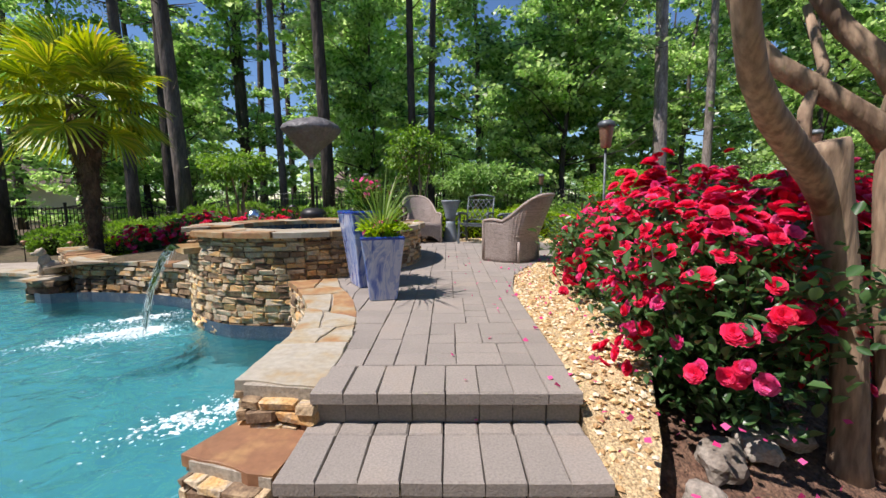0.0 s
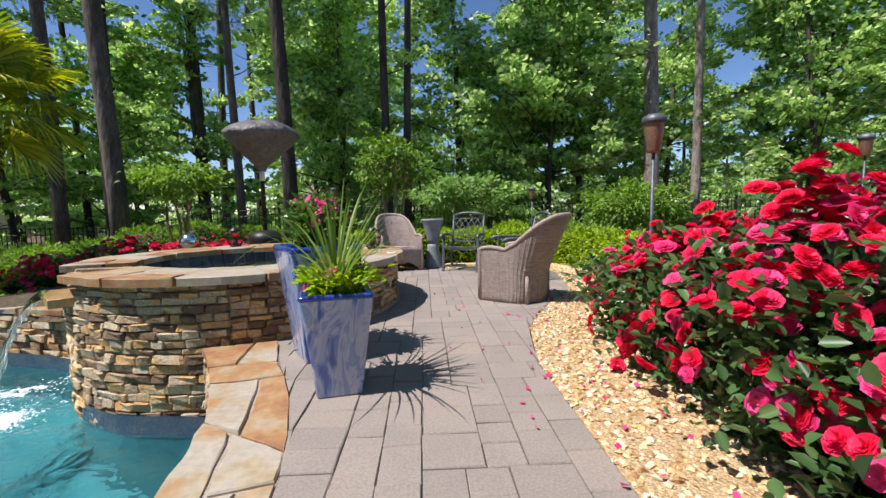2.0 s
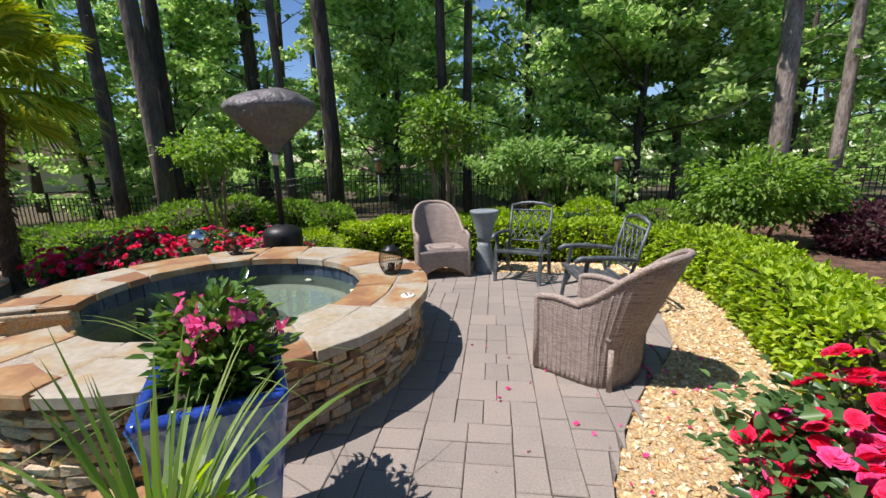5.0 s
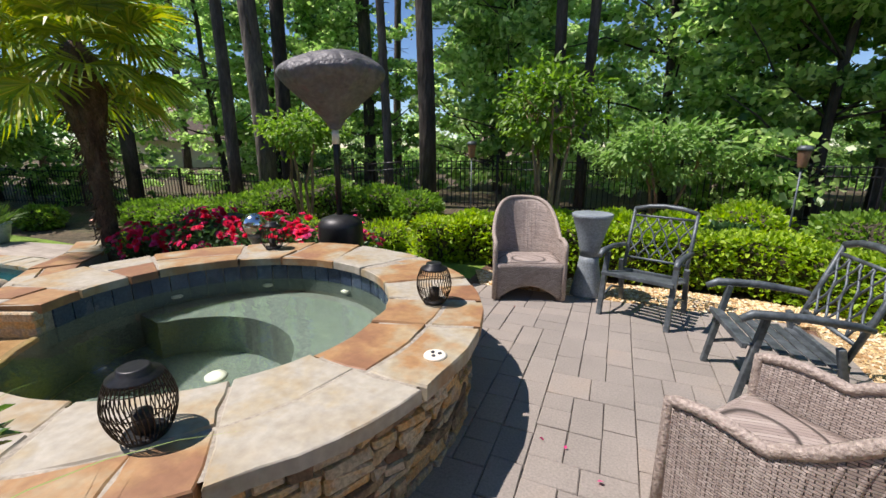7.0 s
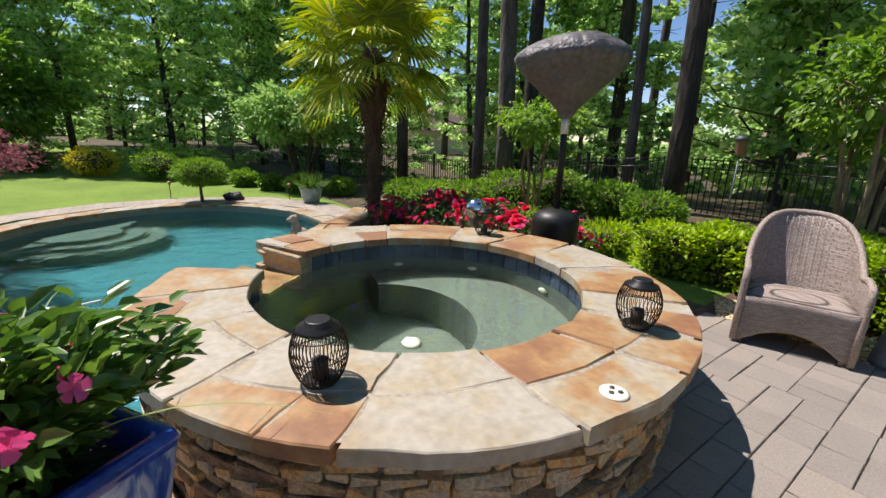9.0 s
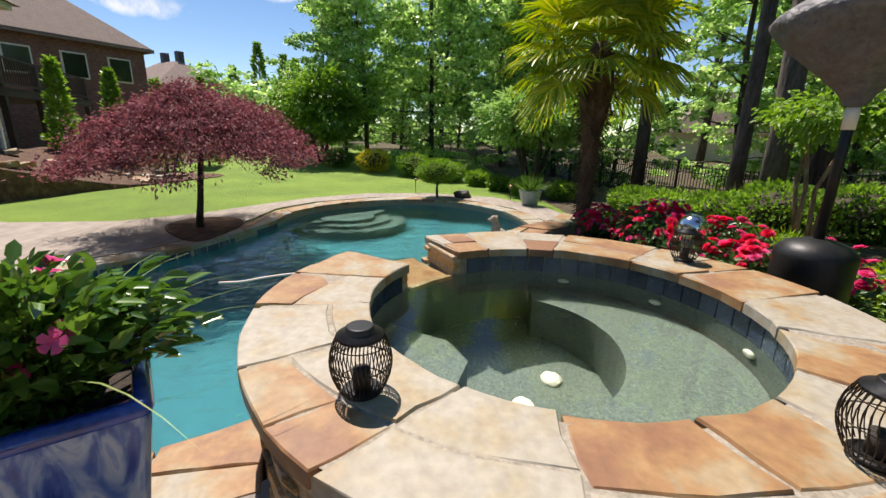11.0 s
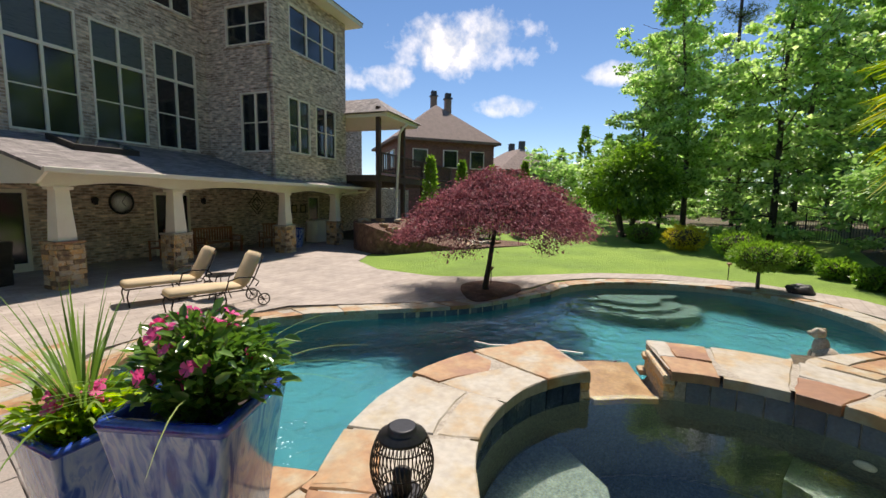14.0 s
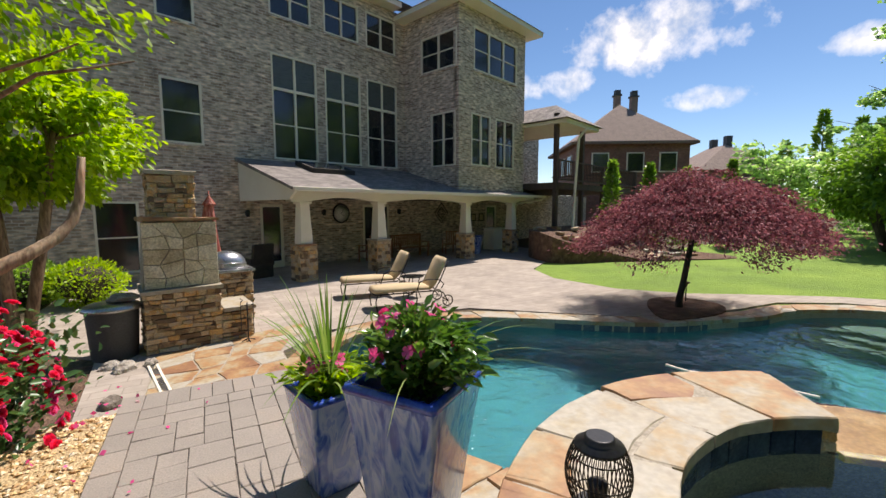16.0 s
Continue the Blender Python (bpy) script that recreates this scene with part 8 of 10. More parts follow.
planter((-0.58, 3.78, 0.002), 12, 0.25, 0.385, 0.58, "square tapered blue drip glazed planter, the shorter one")
planter((-0.83, 4.38, 0.002), 31.7, 0.30, 0.48, 0.79, "square tapered blue drip glazed planter, the taller one")
mandevilla((-0.58, 3.78, 0.53), 0.19, 0.20, 1300, 8, 501, "leafy plant with pink flowers and arching strap leaves", blades=64, blade_len=0.80, trail=0)
mandevilla((-0.83, 4.38, 0.73), 0.20, 0.38, 2100, 18, 502, "bushy glossy green plant with pink trumpet flowers", trail=14, blade_len=0.75)


# ---- garden torches on poles ----
def torch(x, y, top, label):
    z = ground_z(x, y)
    H = top - z
    t = thing("garden_torch", pose(x, y, z), label, "torch", "garden torches")
    bm = B()
    tube(bm, [(0, 0, -0.1), (0, 0, H - 0.30)], 0.014, 8)
    part("pole", bm, M["iron"], t)
    bm = B()
    lathe(bm, [(0.045, H - 0.30), (0.055, H - 0.28), (0.078, H - 0.08), (0.08, H - 0.06)], 20)
    part("holder", bm, M["copper"], t, "tapered copper holder")
    bm = B()
    lathe(bm, [(0.09, H - 0.075), (0.095, H - 0.05), (0.085, H - 0.02), (0.05, H)], 20)
    part("cap", bm, M["iron"], t)


for _x, _y, _t in ((1.78, 4.76, 1.75), (2.6, 11.7, 1.55), (-2.3, 12.1, 1.62), (5.9, 6.9, 1.95)):
    torch(_x, _y, _t, "copper garden torch on a tall grey pole")


# ---- dog statue on the wall end, pots, path lights ----
def dog():
    bm = B()
    for c, r in (((0, 0, 0.13), (0.12, 0.15, 0.14)), ((0, -0.07, 0.25), (0.085, 0.085, 0.13)), ((0, -0.11, 0.40), (0.07, 0.075, 0.07)), ((0, -0.18, 0.385), (0.035, 0.055, 0.032)),
                 ((0.05, -0.09, 0.42), (0.018, 0.03, 0.055)), ((-0.05, -0.09, 0.42), (0.018, 0.03, 0.055)), ((0.05, -0.14, 0.1), (0.03, 0.03, 0.11)), ((-0.05, -0.14, 0.1), (0.03, 0.03, 0.11)), ((0, 0, 0.015), (0.15, 0.2, 0.02))):
        g = bmesh.ops.create_uvsphere(bm, u_segments=16, v_segments=10, radius=1.0)
        for v in g["verts"]:
            v.co = Vector((v.co.x * r[0] + c[0], v.co.y * r[1] + c[1], v.co.z * r[2] + c[2]))
    ob = part("dog_statue", bm, M["statue"], smooth=True)
    ob.matrix_basis = pose(-6.63, 6.84, -0.335, 0, 0, -40)
    tagged(ob, "small seated dog statue of cast stone", "statue")


def dog_plinth():
    t = thing("stone_plinth", Matrix.Identity(4), "stacked rough stone pier at the pool", "stone pier")
    rng = np.random.default_rng(77)
    for k in range(5):
        z = -0.86 + 0.10 * k
        for j in range(2):
            bm = B()
            stone_block(bm, (0, 0, 0), (0.50 - 0.03 * k, 0.30, 0.098), 0, rng)
            ob = part("stone", bm, M["ledge_piece"], t)
            ob.matrix_basis = Matrix.Translation((-6.55 - 0.12 * (j - 0.5), 6.72 + 0.27 * (j - 0.5), z + 0.05)) @ Matrix.Rotation(rng.normal(0.3, 0.08), 4, "Z")
    flag_piece([Vector(p) for p in ((-6.97, 6.57), (-6.5, 6.37), (-6.2, 6.67), (-6.4, 7.1), (-6.85, 7.07))], -0.385, -0.335, rng, t)


dog_plinth()
dog()


def round_pot(x, y, z, r, h, label):
    t = thing("garden_pot", pose(x, y, z), label, "pot")
    bm = B()
    lathe(bm, [(r * 0.68, 0), (r * 0.72, 0.02), (r * 0.92, h * 0.6), (r, h * 0.9), (r * 1.04, h * 0.93), (r * 1.04, h), (r * 0.9, h), (r * 0.88, h * 0.85)], 30)
    part("pot", bm, M["celadon"], t)
    bm = B()
    lathe(bm, [(r * 0.88, h * 0.83), (0.01, h * 0.86)], 24)
    part("soil", bm, M["soil"], t)
    rng = np.random.default_rng(33)
    n = 260
    a, e = rng.uniform(0, 6.28, n), rng.uniform(0.2, 1.3, n)
    share("foliage", leaf_mesh("foliage", np.stack([0.12 * np.cos(a) * r, 0.12 * np.sin(a) * r, 0 * a + h * 0.88], 1), np.stack([np.cos(a) * np.cos(e), np.sin(a) * np.cos(e), np.sin(e)], 1), 0.48, M["leaf_grass"], rng, aspect=0.06, jitter=0.1), t)


round_pot(-11.75, 8.8, DECK + 0.012, 0.32, 0.42, "celadon green glazed pot with spiky plant on the deck")
round_pot(-7.9, 12.2, -0.3, 0.3, 0.4, "celadon green glazed pot with spiky plant near the fence")


def birdbath():
    t = thing("fountain_bowl", pose(-5.35, 9.05, ground_z(-5.35, 9.05)), "shallow dark stone bowl among the roses", "fountain")
    bm = B()
    lathe(bm, [(0.14, 0), (0.08, 0.08), (0.07, 0.3), (0.12, 0.36)], 18)
    part("stem", bm, M["rock"], t)
    bm = B()
    lathe(bm, [(0.10, 0.36), (0.25, 0.40), (0.34, 0.47), (0.34, 0.485), (0.30, 0.48), (0.1, 0.44)], 28)
    part("bowl", bm, M["dark_rock"], t)


birdbath()


def path_light(x, y, z):
    t = thing("path_light", pose(x, y, z), "small black path light on a stake", "path light", "path lights")
    bm = B()
    tube(bm, [(0, 0, -0.05), (0, 0, 0.42)], 0.012, 6)
    part("stake", bm, M["black"], t)
    bm = B()
    lathe(bm, [(0.02, 0.36), (0.028, 0.42), (0.07, 0.43), (0.06, 0.46), (0.01, 0.48)], 14)
    part("head", bm, M["copper"], t)


for _x, _y in ((-9.0, 0.9), (-12.5, 8.4), (-14.1, 5.5), (-10.1, 9.8), (-8.7, 9.5)):
    path_light(_x, _y, DECK)


# ---- moving water ----
def waterfall():
    rng = np.random.default_rng(55)
    t = thing("waterfall", Matrix.Identity(4), "clear sheet of water falling from the spa spillway", "water", kind="structure")
    am = (NOTCH0 + NOTCH1) / 2
    d = Vector((math.cos(am), math.sin(am), 0))
    s = Vector((-d.y, d.x, 0))
    o = Vector(polar(SPA_RO + 0.05, am, 0.352))
    bm = B()
    def sheet(u, v):
        w = (u - 0.5) * 0.62 * (1 - 0.18 * v)
        tt = v ** 0.7
        p = o + s * w + d * (0.42 * tt) + Vector((0, 0, -1.01 * tt * tt))
        return p + d * (0.015 * math.sin(u * 31 + v * 4)) * v
    grid_surface(bm, sheet, 40, 18)
    sh = part("sheet", bm, M["spa_water"], t)
    sh.visible_shadow = False
    # streaks and splash
    pts, dirs = [], []
    for _ in range(520):
        u, v = rng.random(), rng.random() ** 0.6
        pts.append(sheet(u, v) + Vector(rng.normal(0, 0.01, 3)))
        dirs.append((d.x * 0.25, d.y * 0.25, -1))
    share("streaks", leaf_mesh("streaks", pts, dirs, 0.11, M["foam"], rng, aspect=0.05, jitter=0.04), t)
    vs, fs = [], []
    def foam(cx, cy, rx, ry, rot, n, big):
        tri = [(0, 2, 4), (2, 1, 4), (1, 3, 4), (3, 0, 4)]
        for _ in range(n):
            q = rng.normal(0, 0.45, 2)
            k = math.hypot(*q)
            x, y = q[0] * rx, q[1] * ry
            c = Vector((cx + x * math.cos(rot) - y * math.sin(rot), cy + x * math.sin(rot) + y * math.cos(rot), WATER + 0.004 + max(0, 0.05 * (0.5 - k)) * rng.random() * big))
            sz = rng.uniform(0.006, 0.03) * max(0.35, 1.1 - k)
            o = len(vs)
            a = rng.uniform(0, 3.14)
            ex, ey = Vector((math.cos(a), math.sin(a), 0)) * sz * 1.8, Vector((-math.sin(a), math.cos(a), 0)) * sz
            vs.extend([tuple(c + ex), tuple(c - ex), tuple(c + ey), tuple(c - ey), tuple(c + Vector((0, 0, sz * 0.6)))])
            fs.extend([(i + o, j + o, l + o) for i, j, l in tri])
    foam(-3.72, 4.78, 0.45, 0.34, 0.6, 1100, 2.2)
    foam(-4.1, 4.6, 0.8, 0.34, 0.75, 380, 0.6)
    foam(-4.1, 5.35, 0.7, 0.24, 0.7, 300, 0.8)
    foam(-1.5, 3.1, 0.42, 0.24, 0.75, 450, 0.7)
    foam(-1.85, 2.8, 0.6, 0.28, 0.6, 200, 0.4)
    tagged(part("foam", (vs, [], fs), M["foam"], t), kind="stuff")


waterfall()


def cleaner_hose():
    bm = B()
    pts = []
    for i in range(50):
        f = i / 49
        p = Vector((-5.58 - 0.5 * f + 0.08 * math.sin(5 * f), 2.55 + 1.5 * f + 0.12 * math.sin(7 * f + 1), WATER + 0.012))
        pts.append(p)
    tube(bm, pts, 0.019, 8)
    tagged(part("cleaner_hose", bm, M["white"]), "white pool cleaner hose floating on the water", "hose")


cleaner_hose()


# ---- fence ----
def fence():
    t = thing("garden_fence", Matrix.Identity(4), "black metal picket fence along the woods", "fence", kind="structure")
    line = [(-30, 5.0), (-24, 11.0), (-16, 13.2), (-9, 14.2), (-2, 14.8), (4, 15.0), (9, 14.2), (13, 11.5), (15, 7.0), (15.5, 0.0)]
    at, L = poly_at(line)
    post = None
    n = int(L / 2.0)
    rails = []
    for i in range(n + 1):
        p = at(i / n)
        z = ground_z(p.x, p.y)
        if post is None:
            bm = B()
            box(bm, (0, 0, 0.66), (0.06, 0.06, 1.36), bev=0.005)
            box(bm, (0, 0, 1.36), (0.08, 0.08, 0.04), bev=0.01)
            ob = part("post", bm, M["black"], t)
            post = ob.data
        else:
            ob = share("post", post, t)
        ob.location = (p.x, p.y, z)
        rails.append(Vector((p.x, p.y, z)))
    for h in (0.15, 1.02, 1.2):
        bm = B()
        for a, b in zip(rails, rails[1:]):
            tube(bm, [a + Vector((0, 0, h)), b + Vector((0, 0, h))], 0.016, 4)
        part("rail", bm, M["black"], t)
    vs, fs = [], []
    for a, b in zip(rails, rails[1:]):
        for k in range(1, 17):
            p = a.lerp(b, k / 17)
            o = len(vs)
            w = 0.009
            for z in (0.06, 1.24):
                vs += [(p.x - w, p.y - w, p.z + z), (p.x + w, p.y - w, p.z + z), (p.x + w, p.y + w, p.z + z), (p.x - w, p.y + w, p.z + z)]
            fs += [(o + j, o + (j + 1) % 4, o + 4 + (j + 1) % 4, o + 4 + j) for j in range(4)]
    tagged(part("pickets", (vs, [], fs), M["black"], t), kind="stuff")


fence()


# ---- by the house ----
def flag_face(parent, origin, ux, w, h, n_cols, rng, proud=0.014):
    """Irregular flat stones set upright on a face: origin, way along, size."""
    rows = 5
    base = [[(c / n_cols + (rng.normal(0, 0.05) if 0 < c < n_cols else 0), r / rows + (rng.normal(0, 0.04) if 0 < r < rows else 0)) for c in range(n_cols + 1)] for r in range(rows + 1)]
    nrm = Vector((ux.y, -ux.x, 0))
    for r in range(rows):
        for c in range(n_cols):
            q = [base[r][c], base[r][c + 1], base[r + 1][c + 1], base[r + 1][c]]
            m = (sum(p[0] for p in q) / 4, sum(p[1] for p in q) / 4)
            q = [(m[0] + (p[0] - m[0]) * 0.975, m[1] + (p[1] - m[1]) * 0.97) for p in q]
            bm = B()
            k = proud * rng.uniform(0.7, 1.2)
            lo = [bm.verts.new(origin + ux * (p[0] * w) + Vector((0, 0, p[1] * h))) for p in q]
            hi = [bm.verts.new(origin + ux * ((m[0] + (p[0] - m[0]) * 0.95) * w) + Vector((0, 0, (m[1] + (p[1] - m[1]) * 0.95) * h)) + nrm * k) for p in q]
            bm.faces.new(hi)
            for i in range(4):
                bm.faces.new((lo[i], lo[(i + 1) % 4], hi[(i + 1) % 4], hi[i]))
            bmesh.ops.recalc_face_normals(bm, faces=bm.faces)
            part("flagstone", bm, M["pale_stone"], parent, "pale tan flat stone")


def stone_box(parent, u0, u1, v0, v1, z0, z1, mat4, rng, faces="fblr", **kw):
    """A stone-faced block: core and stones on its faces."""
    bm = B()
    box(bm, ((u0 + u1) / 2, (v0 + v1) / 2, (z0 + z1) / 2), (u1 - u0 - 0.08, v1 - v0 - 0.08, z1 - z0))
    bmesh.ops.transform(bm, matrix=mat4, verts=bm.verts)
    part("core", bm, M["mortar"], parent)
    sides = {"f": ((u0, v0), (1, 0), u1 - u0), "b": ((u1, v1), (-1, 0), u1 - u0), "r": ((u1, v0), (0, 1), v1 - v0), "l": ((u0, v1), (0, -1), v1 - v0)}
    out = []
    for f in faces:
        o, d, L = sides[f]
        def at(s):
            return (o[0] + d[0] * s - d[1] * 0.045, o[1] + d[1] * s + d[0] * 0.045, 0), math.atan2(d[1], d[0])
        out += [(mat4 @ m, s) for m, s in wall_course(at, L, z0, z1, rng, **kw)]
    lay_stones(parent, out, lambda p: False, rng)


def fireplace():
    rng = np.random.default_rng(91)
    a = Vector((-0.19, -1.09, 0))
    b = Vector((0.79, -0.93, 0))
    ux = (b - a).normalized()
    F = Matrix.Translation((a.x, a.y, 0)) @ Matrix.Rotation(math.atan2(ux.y, ux.x), 4, "Z") @ Matrix.Rotation(math.pi, 4, "Z")
    # in F: x runs from the corner a away from the house side, mirrored so that -y faces the pool
    F = Matrix.Translation((b.x, b.y, 0)) @ Matrix.Rotation(math.atan2(-ux.y, -ux.x), 4, "Z")
    t = thing("outdoor_fireplace", Matrix.Identity(4), "outdoor stone fireplace with flagstone face and chimney", "fireplace")
    stone_box(t, 0.0, 0.97, 0.0, 0.75, DECK, 0.36, F, rng, lmin=0.12, lmax=0.34, hmin=0.05, hmax=0.1)
    stone_box(t, 0.97, 1.42, 0.02, 0.75, DECK, -0.02, F, rng, faces="frb", lmin=0.12, lmax=0.3)
    for u0, u1, z in ((-0.03, 1.0, 0.36), (1.0, 1.46, -0.02)):
        pts = [F @ Vector((u, v, 0)) for u, v in ((u0, -0.04), ((u0 + u1) / 2, -0.045), (u1, -0.04), (u1, 0.8), ((u0 + u1) / 2, 0.8), (u0, 0.8))]
        flag_piece([p.to_2d() for p in pts], z, z + 0.06, rng, t)
    # upper body, tapered, faced with flat stones
    bm = B()
    box(bm, (0.50, 0.42, 0.90), (0.98, 0.62, 0.98), taper=0.88)
    bmesh.ops.transform(bm, matrix=F, verts=bm.verts)
    part("body", bm, M["mortar"], t)
    o = F @ Vector((0.03, 0.09, 0.42))
    w = (F.to_3x3() @ Vector((1, 0, 0)))
    flag_face(t, o, w, 0.94, 0.95, 4, rng)
    pts = [F @ Vector((u, v, 0)) for u, v in ((0.0, 0.06), (1.0, 0.06), (1.0, 0.8), (0.0, 0.8))]
    flag_piece([p.to_2d() for p in pts], 1.385, 1.43, rng, t)
    stone_box(t, 0.14, 0.72, 0.18, 0.70, 1.43, 2.05, F, rng, lmin=0.12, lmax=0.3, hmin=0.06, hmax=0.11)
    pts = [F @ Vector((u, v, 0)) for u, v in ((0.1, 0.14), (0.76, 0.14), (0.76, 0.74), (0.1, 0.74))]
    flag_piece([p.to_2d() for p in pts], 2.05, 2.11, rng, t)
    # grill island behind
    g = thing("grill_island", Matrix.Identity(4), "stone grill island with stainless steel dome lid", "grill")
    stone_box(g, 1.0, 1.75, 1.25, 2.0, DECK, 0.40, F, rng, lmin=0.1, lmax=0.26)
    bm = B()
    lathe(bm, [(0.34, 0.0), (0.35, 0.06), (0.33, 0.16), (0.26, 0.25), (0.14, 0.31), (0.01, 0.33)], 28)
    lid = part("lid", bm, M["steel"], g)
    lid.matrix_basis = F @ Matrix.Translation((1.38, 1.62, 0.44)) @ Matrix.Diagonal((1.0, 0.85, 1, 1))
    bm = B()
    box(bm, (1.38, 1.62, 0.42), (0.84, 0.8, 0.05), bev=0.01)
    bmesh.ops.transform(bm, matrix=F, verts=bm.verts)
    part("top", bm, M["steel"], g)
    bm = B()
    tube(bm, [(1.12, 1.24, 0.56), (1.12, 1.20, 0.57), (1.64, 1.20, 0.57), (1.64, 1.24, 0.56)], 0.012, 8)
    bmesh.ops.transform(bm, matrix=F, verts=bm.verts)
    part("handle", bm, M["steel"], g)
    # poker stand
    k = thing("fire_tool_stand", F @ Matrix.Translation((1.28, -0.22, DECK)), "black wrought iron fire tool stand beside the fireplace", "fire tools")
    bm = B()
    tube(bm, [(0, 0, 0.0), (0, 0, 0.62)], 0.010, 6)
    tube(bm, [(-0.10, 0, 0.02), (0, 0, 0.06), (0.10, 0, 0.02)], 0.008, 6)
    tube(bm, [(0, -0.10, 0.02), (0, 0, 0.06), (0, 0.10, 0.02)], 0.008, 6)
    part("stand", bm, M["black"], k)
    for dx in (-0.09, 0.09):
        bm = B()
        tube(bm, [(dx, 0.02, 0.62), (dx, 0.02, 0.12)], 0.006, 6)
        tube(bm, [(dx, 0.02, 0.62), (dx + 0.03, 0.02, 0.66), (dx, 0.02, 0.69)], 0.006, 6)
        part("poker", bm, M["black"], k)
    bm = B()
    tube(bm, [(-0.10, 0, 0.58), (0.10, 0, 0.58)], 0.007, 6)
    part("crossbar", bm, M["black"], k)


fireplace()


def bin_():
    t = thing("trash_bin", pose(1.17, -1.13, DECK - 0.02), "dark grey round bin with pale lid beside the fireplace", "bin")
    bm = B()
    lathe(bm, [(0.25, 0), (0.27, 0.05), (0.31, 0.70), (0.31, 0.72)], 28)
    part("body", bm, M["grey_plastic"], t)
    bm = B()
    lathe(bm, [(0.345, 0.70), (0.35, 0.74), (0.28, 0.78), (0.01, 0.80)], 28)
    part("lid", bm, M["steel"], t, "pale grey lid")
    rock((1.04, -1.10, DECK + 0.82), (0.19, 0.10, 0.07), 431, "rock", "flat grey stone lying on the bin lid", "stone on the bin")


bin_()


def drain_strip():
    t = thing("channel_drain", Matrix.Identity(4), "white metal channel drain at the edge of the deck", "drain")
    a, b = Vector((0.70, -0.50, DECK)), Vector((0.43, 0.80, DECK))
    d = (b - a).normalized()
    s = Vector((-d.y, d.x, 0))
    for k in (-1, 1):
        bm = B()
        box(bm, (a + b) / 2 + s * 0.045 * k + Vector((0, 0, 0.012)), ((b - a).length, 0.03, 0.03), rz=math.atan2(d.y, d.x), bev=0.004)
        part("rail", bm, M["white"], t)
    bm = B()
    box(bm, (a + b) / 2 + Vector((0, 0, 0.006)), ((b - a).length, 0.06, 0.018), rz=math.atan2(d.y, d.x))
    part("grate", bm, M["steel"], t)


drain_strip()


# ---- flagstone walk from the steps past the fireplace ----
def flag_walk():
    rng = np.random.default_rng(44)
    t = thing("flagstone_walk", Matrix.Identity(4), "walk of irregular tan flagstones below the steps", "pavement", kind="structure")
    c0, r0 = 4, 6
    def pt(i, j):
        x = -0.88 + 1.55 * i / c0 - 0.35 * max(0, j - 3) * (1 - i / c0) * 0.6
        y = 1.02 - 2.6 * j / r0 * (1 - 0.28 * i / c0)
        e = 0.09
        return Vector((x + (rng.normal(0, e) if 0 < i < c0 else 0), y + (rng.normal(0, e) if 0 < j < r0 else 0)))
    g = [[pt(i, j) for i in range(c0 + 1)] for j in range(r0 + 1)]
    for j in range(r0):
        for i in range(c0):
            q = [g[j][i], g[j][i + 1], g[j + 1][i + 1], g[j + 1][i]]
            m = sum(q, Vector((0, 0))) / 4
            flag_piece([m + (p - m) * 0.95 for p in q], DECK - 0.03, DECK + 0.014, rng, t)
    bm = B()
    slab(bm, [tuple(p) for p in g[0]] + [tuple(g[j][c0]) for j in range(1, r0)] + [tuple(p) for p in g[r0][::-1]] + [tuple(g[j][0]) for j in range(r0 - 1, 0, -1)], DECK - 0.03, DECK + 0.006)
    part("mortar_bed", bm, M["mortar"], t)


flag_walk()


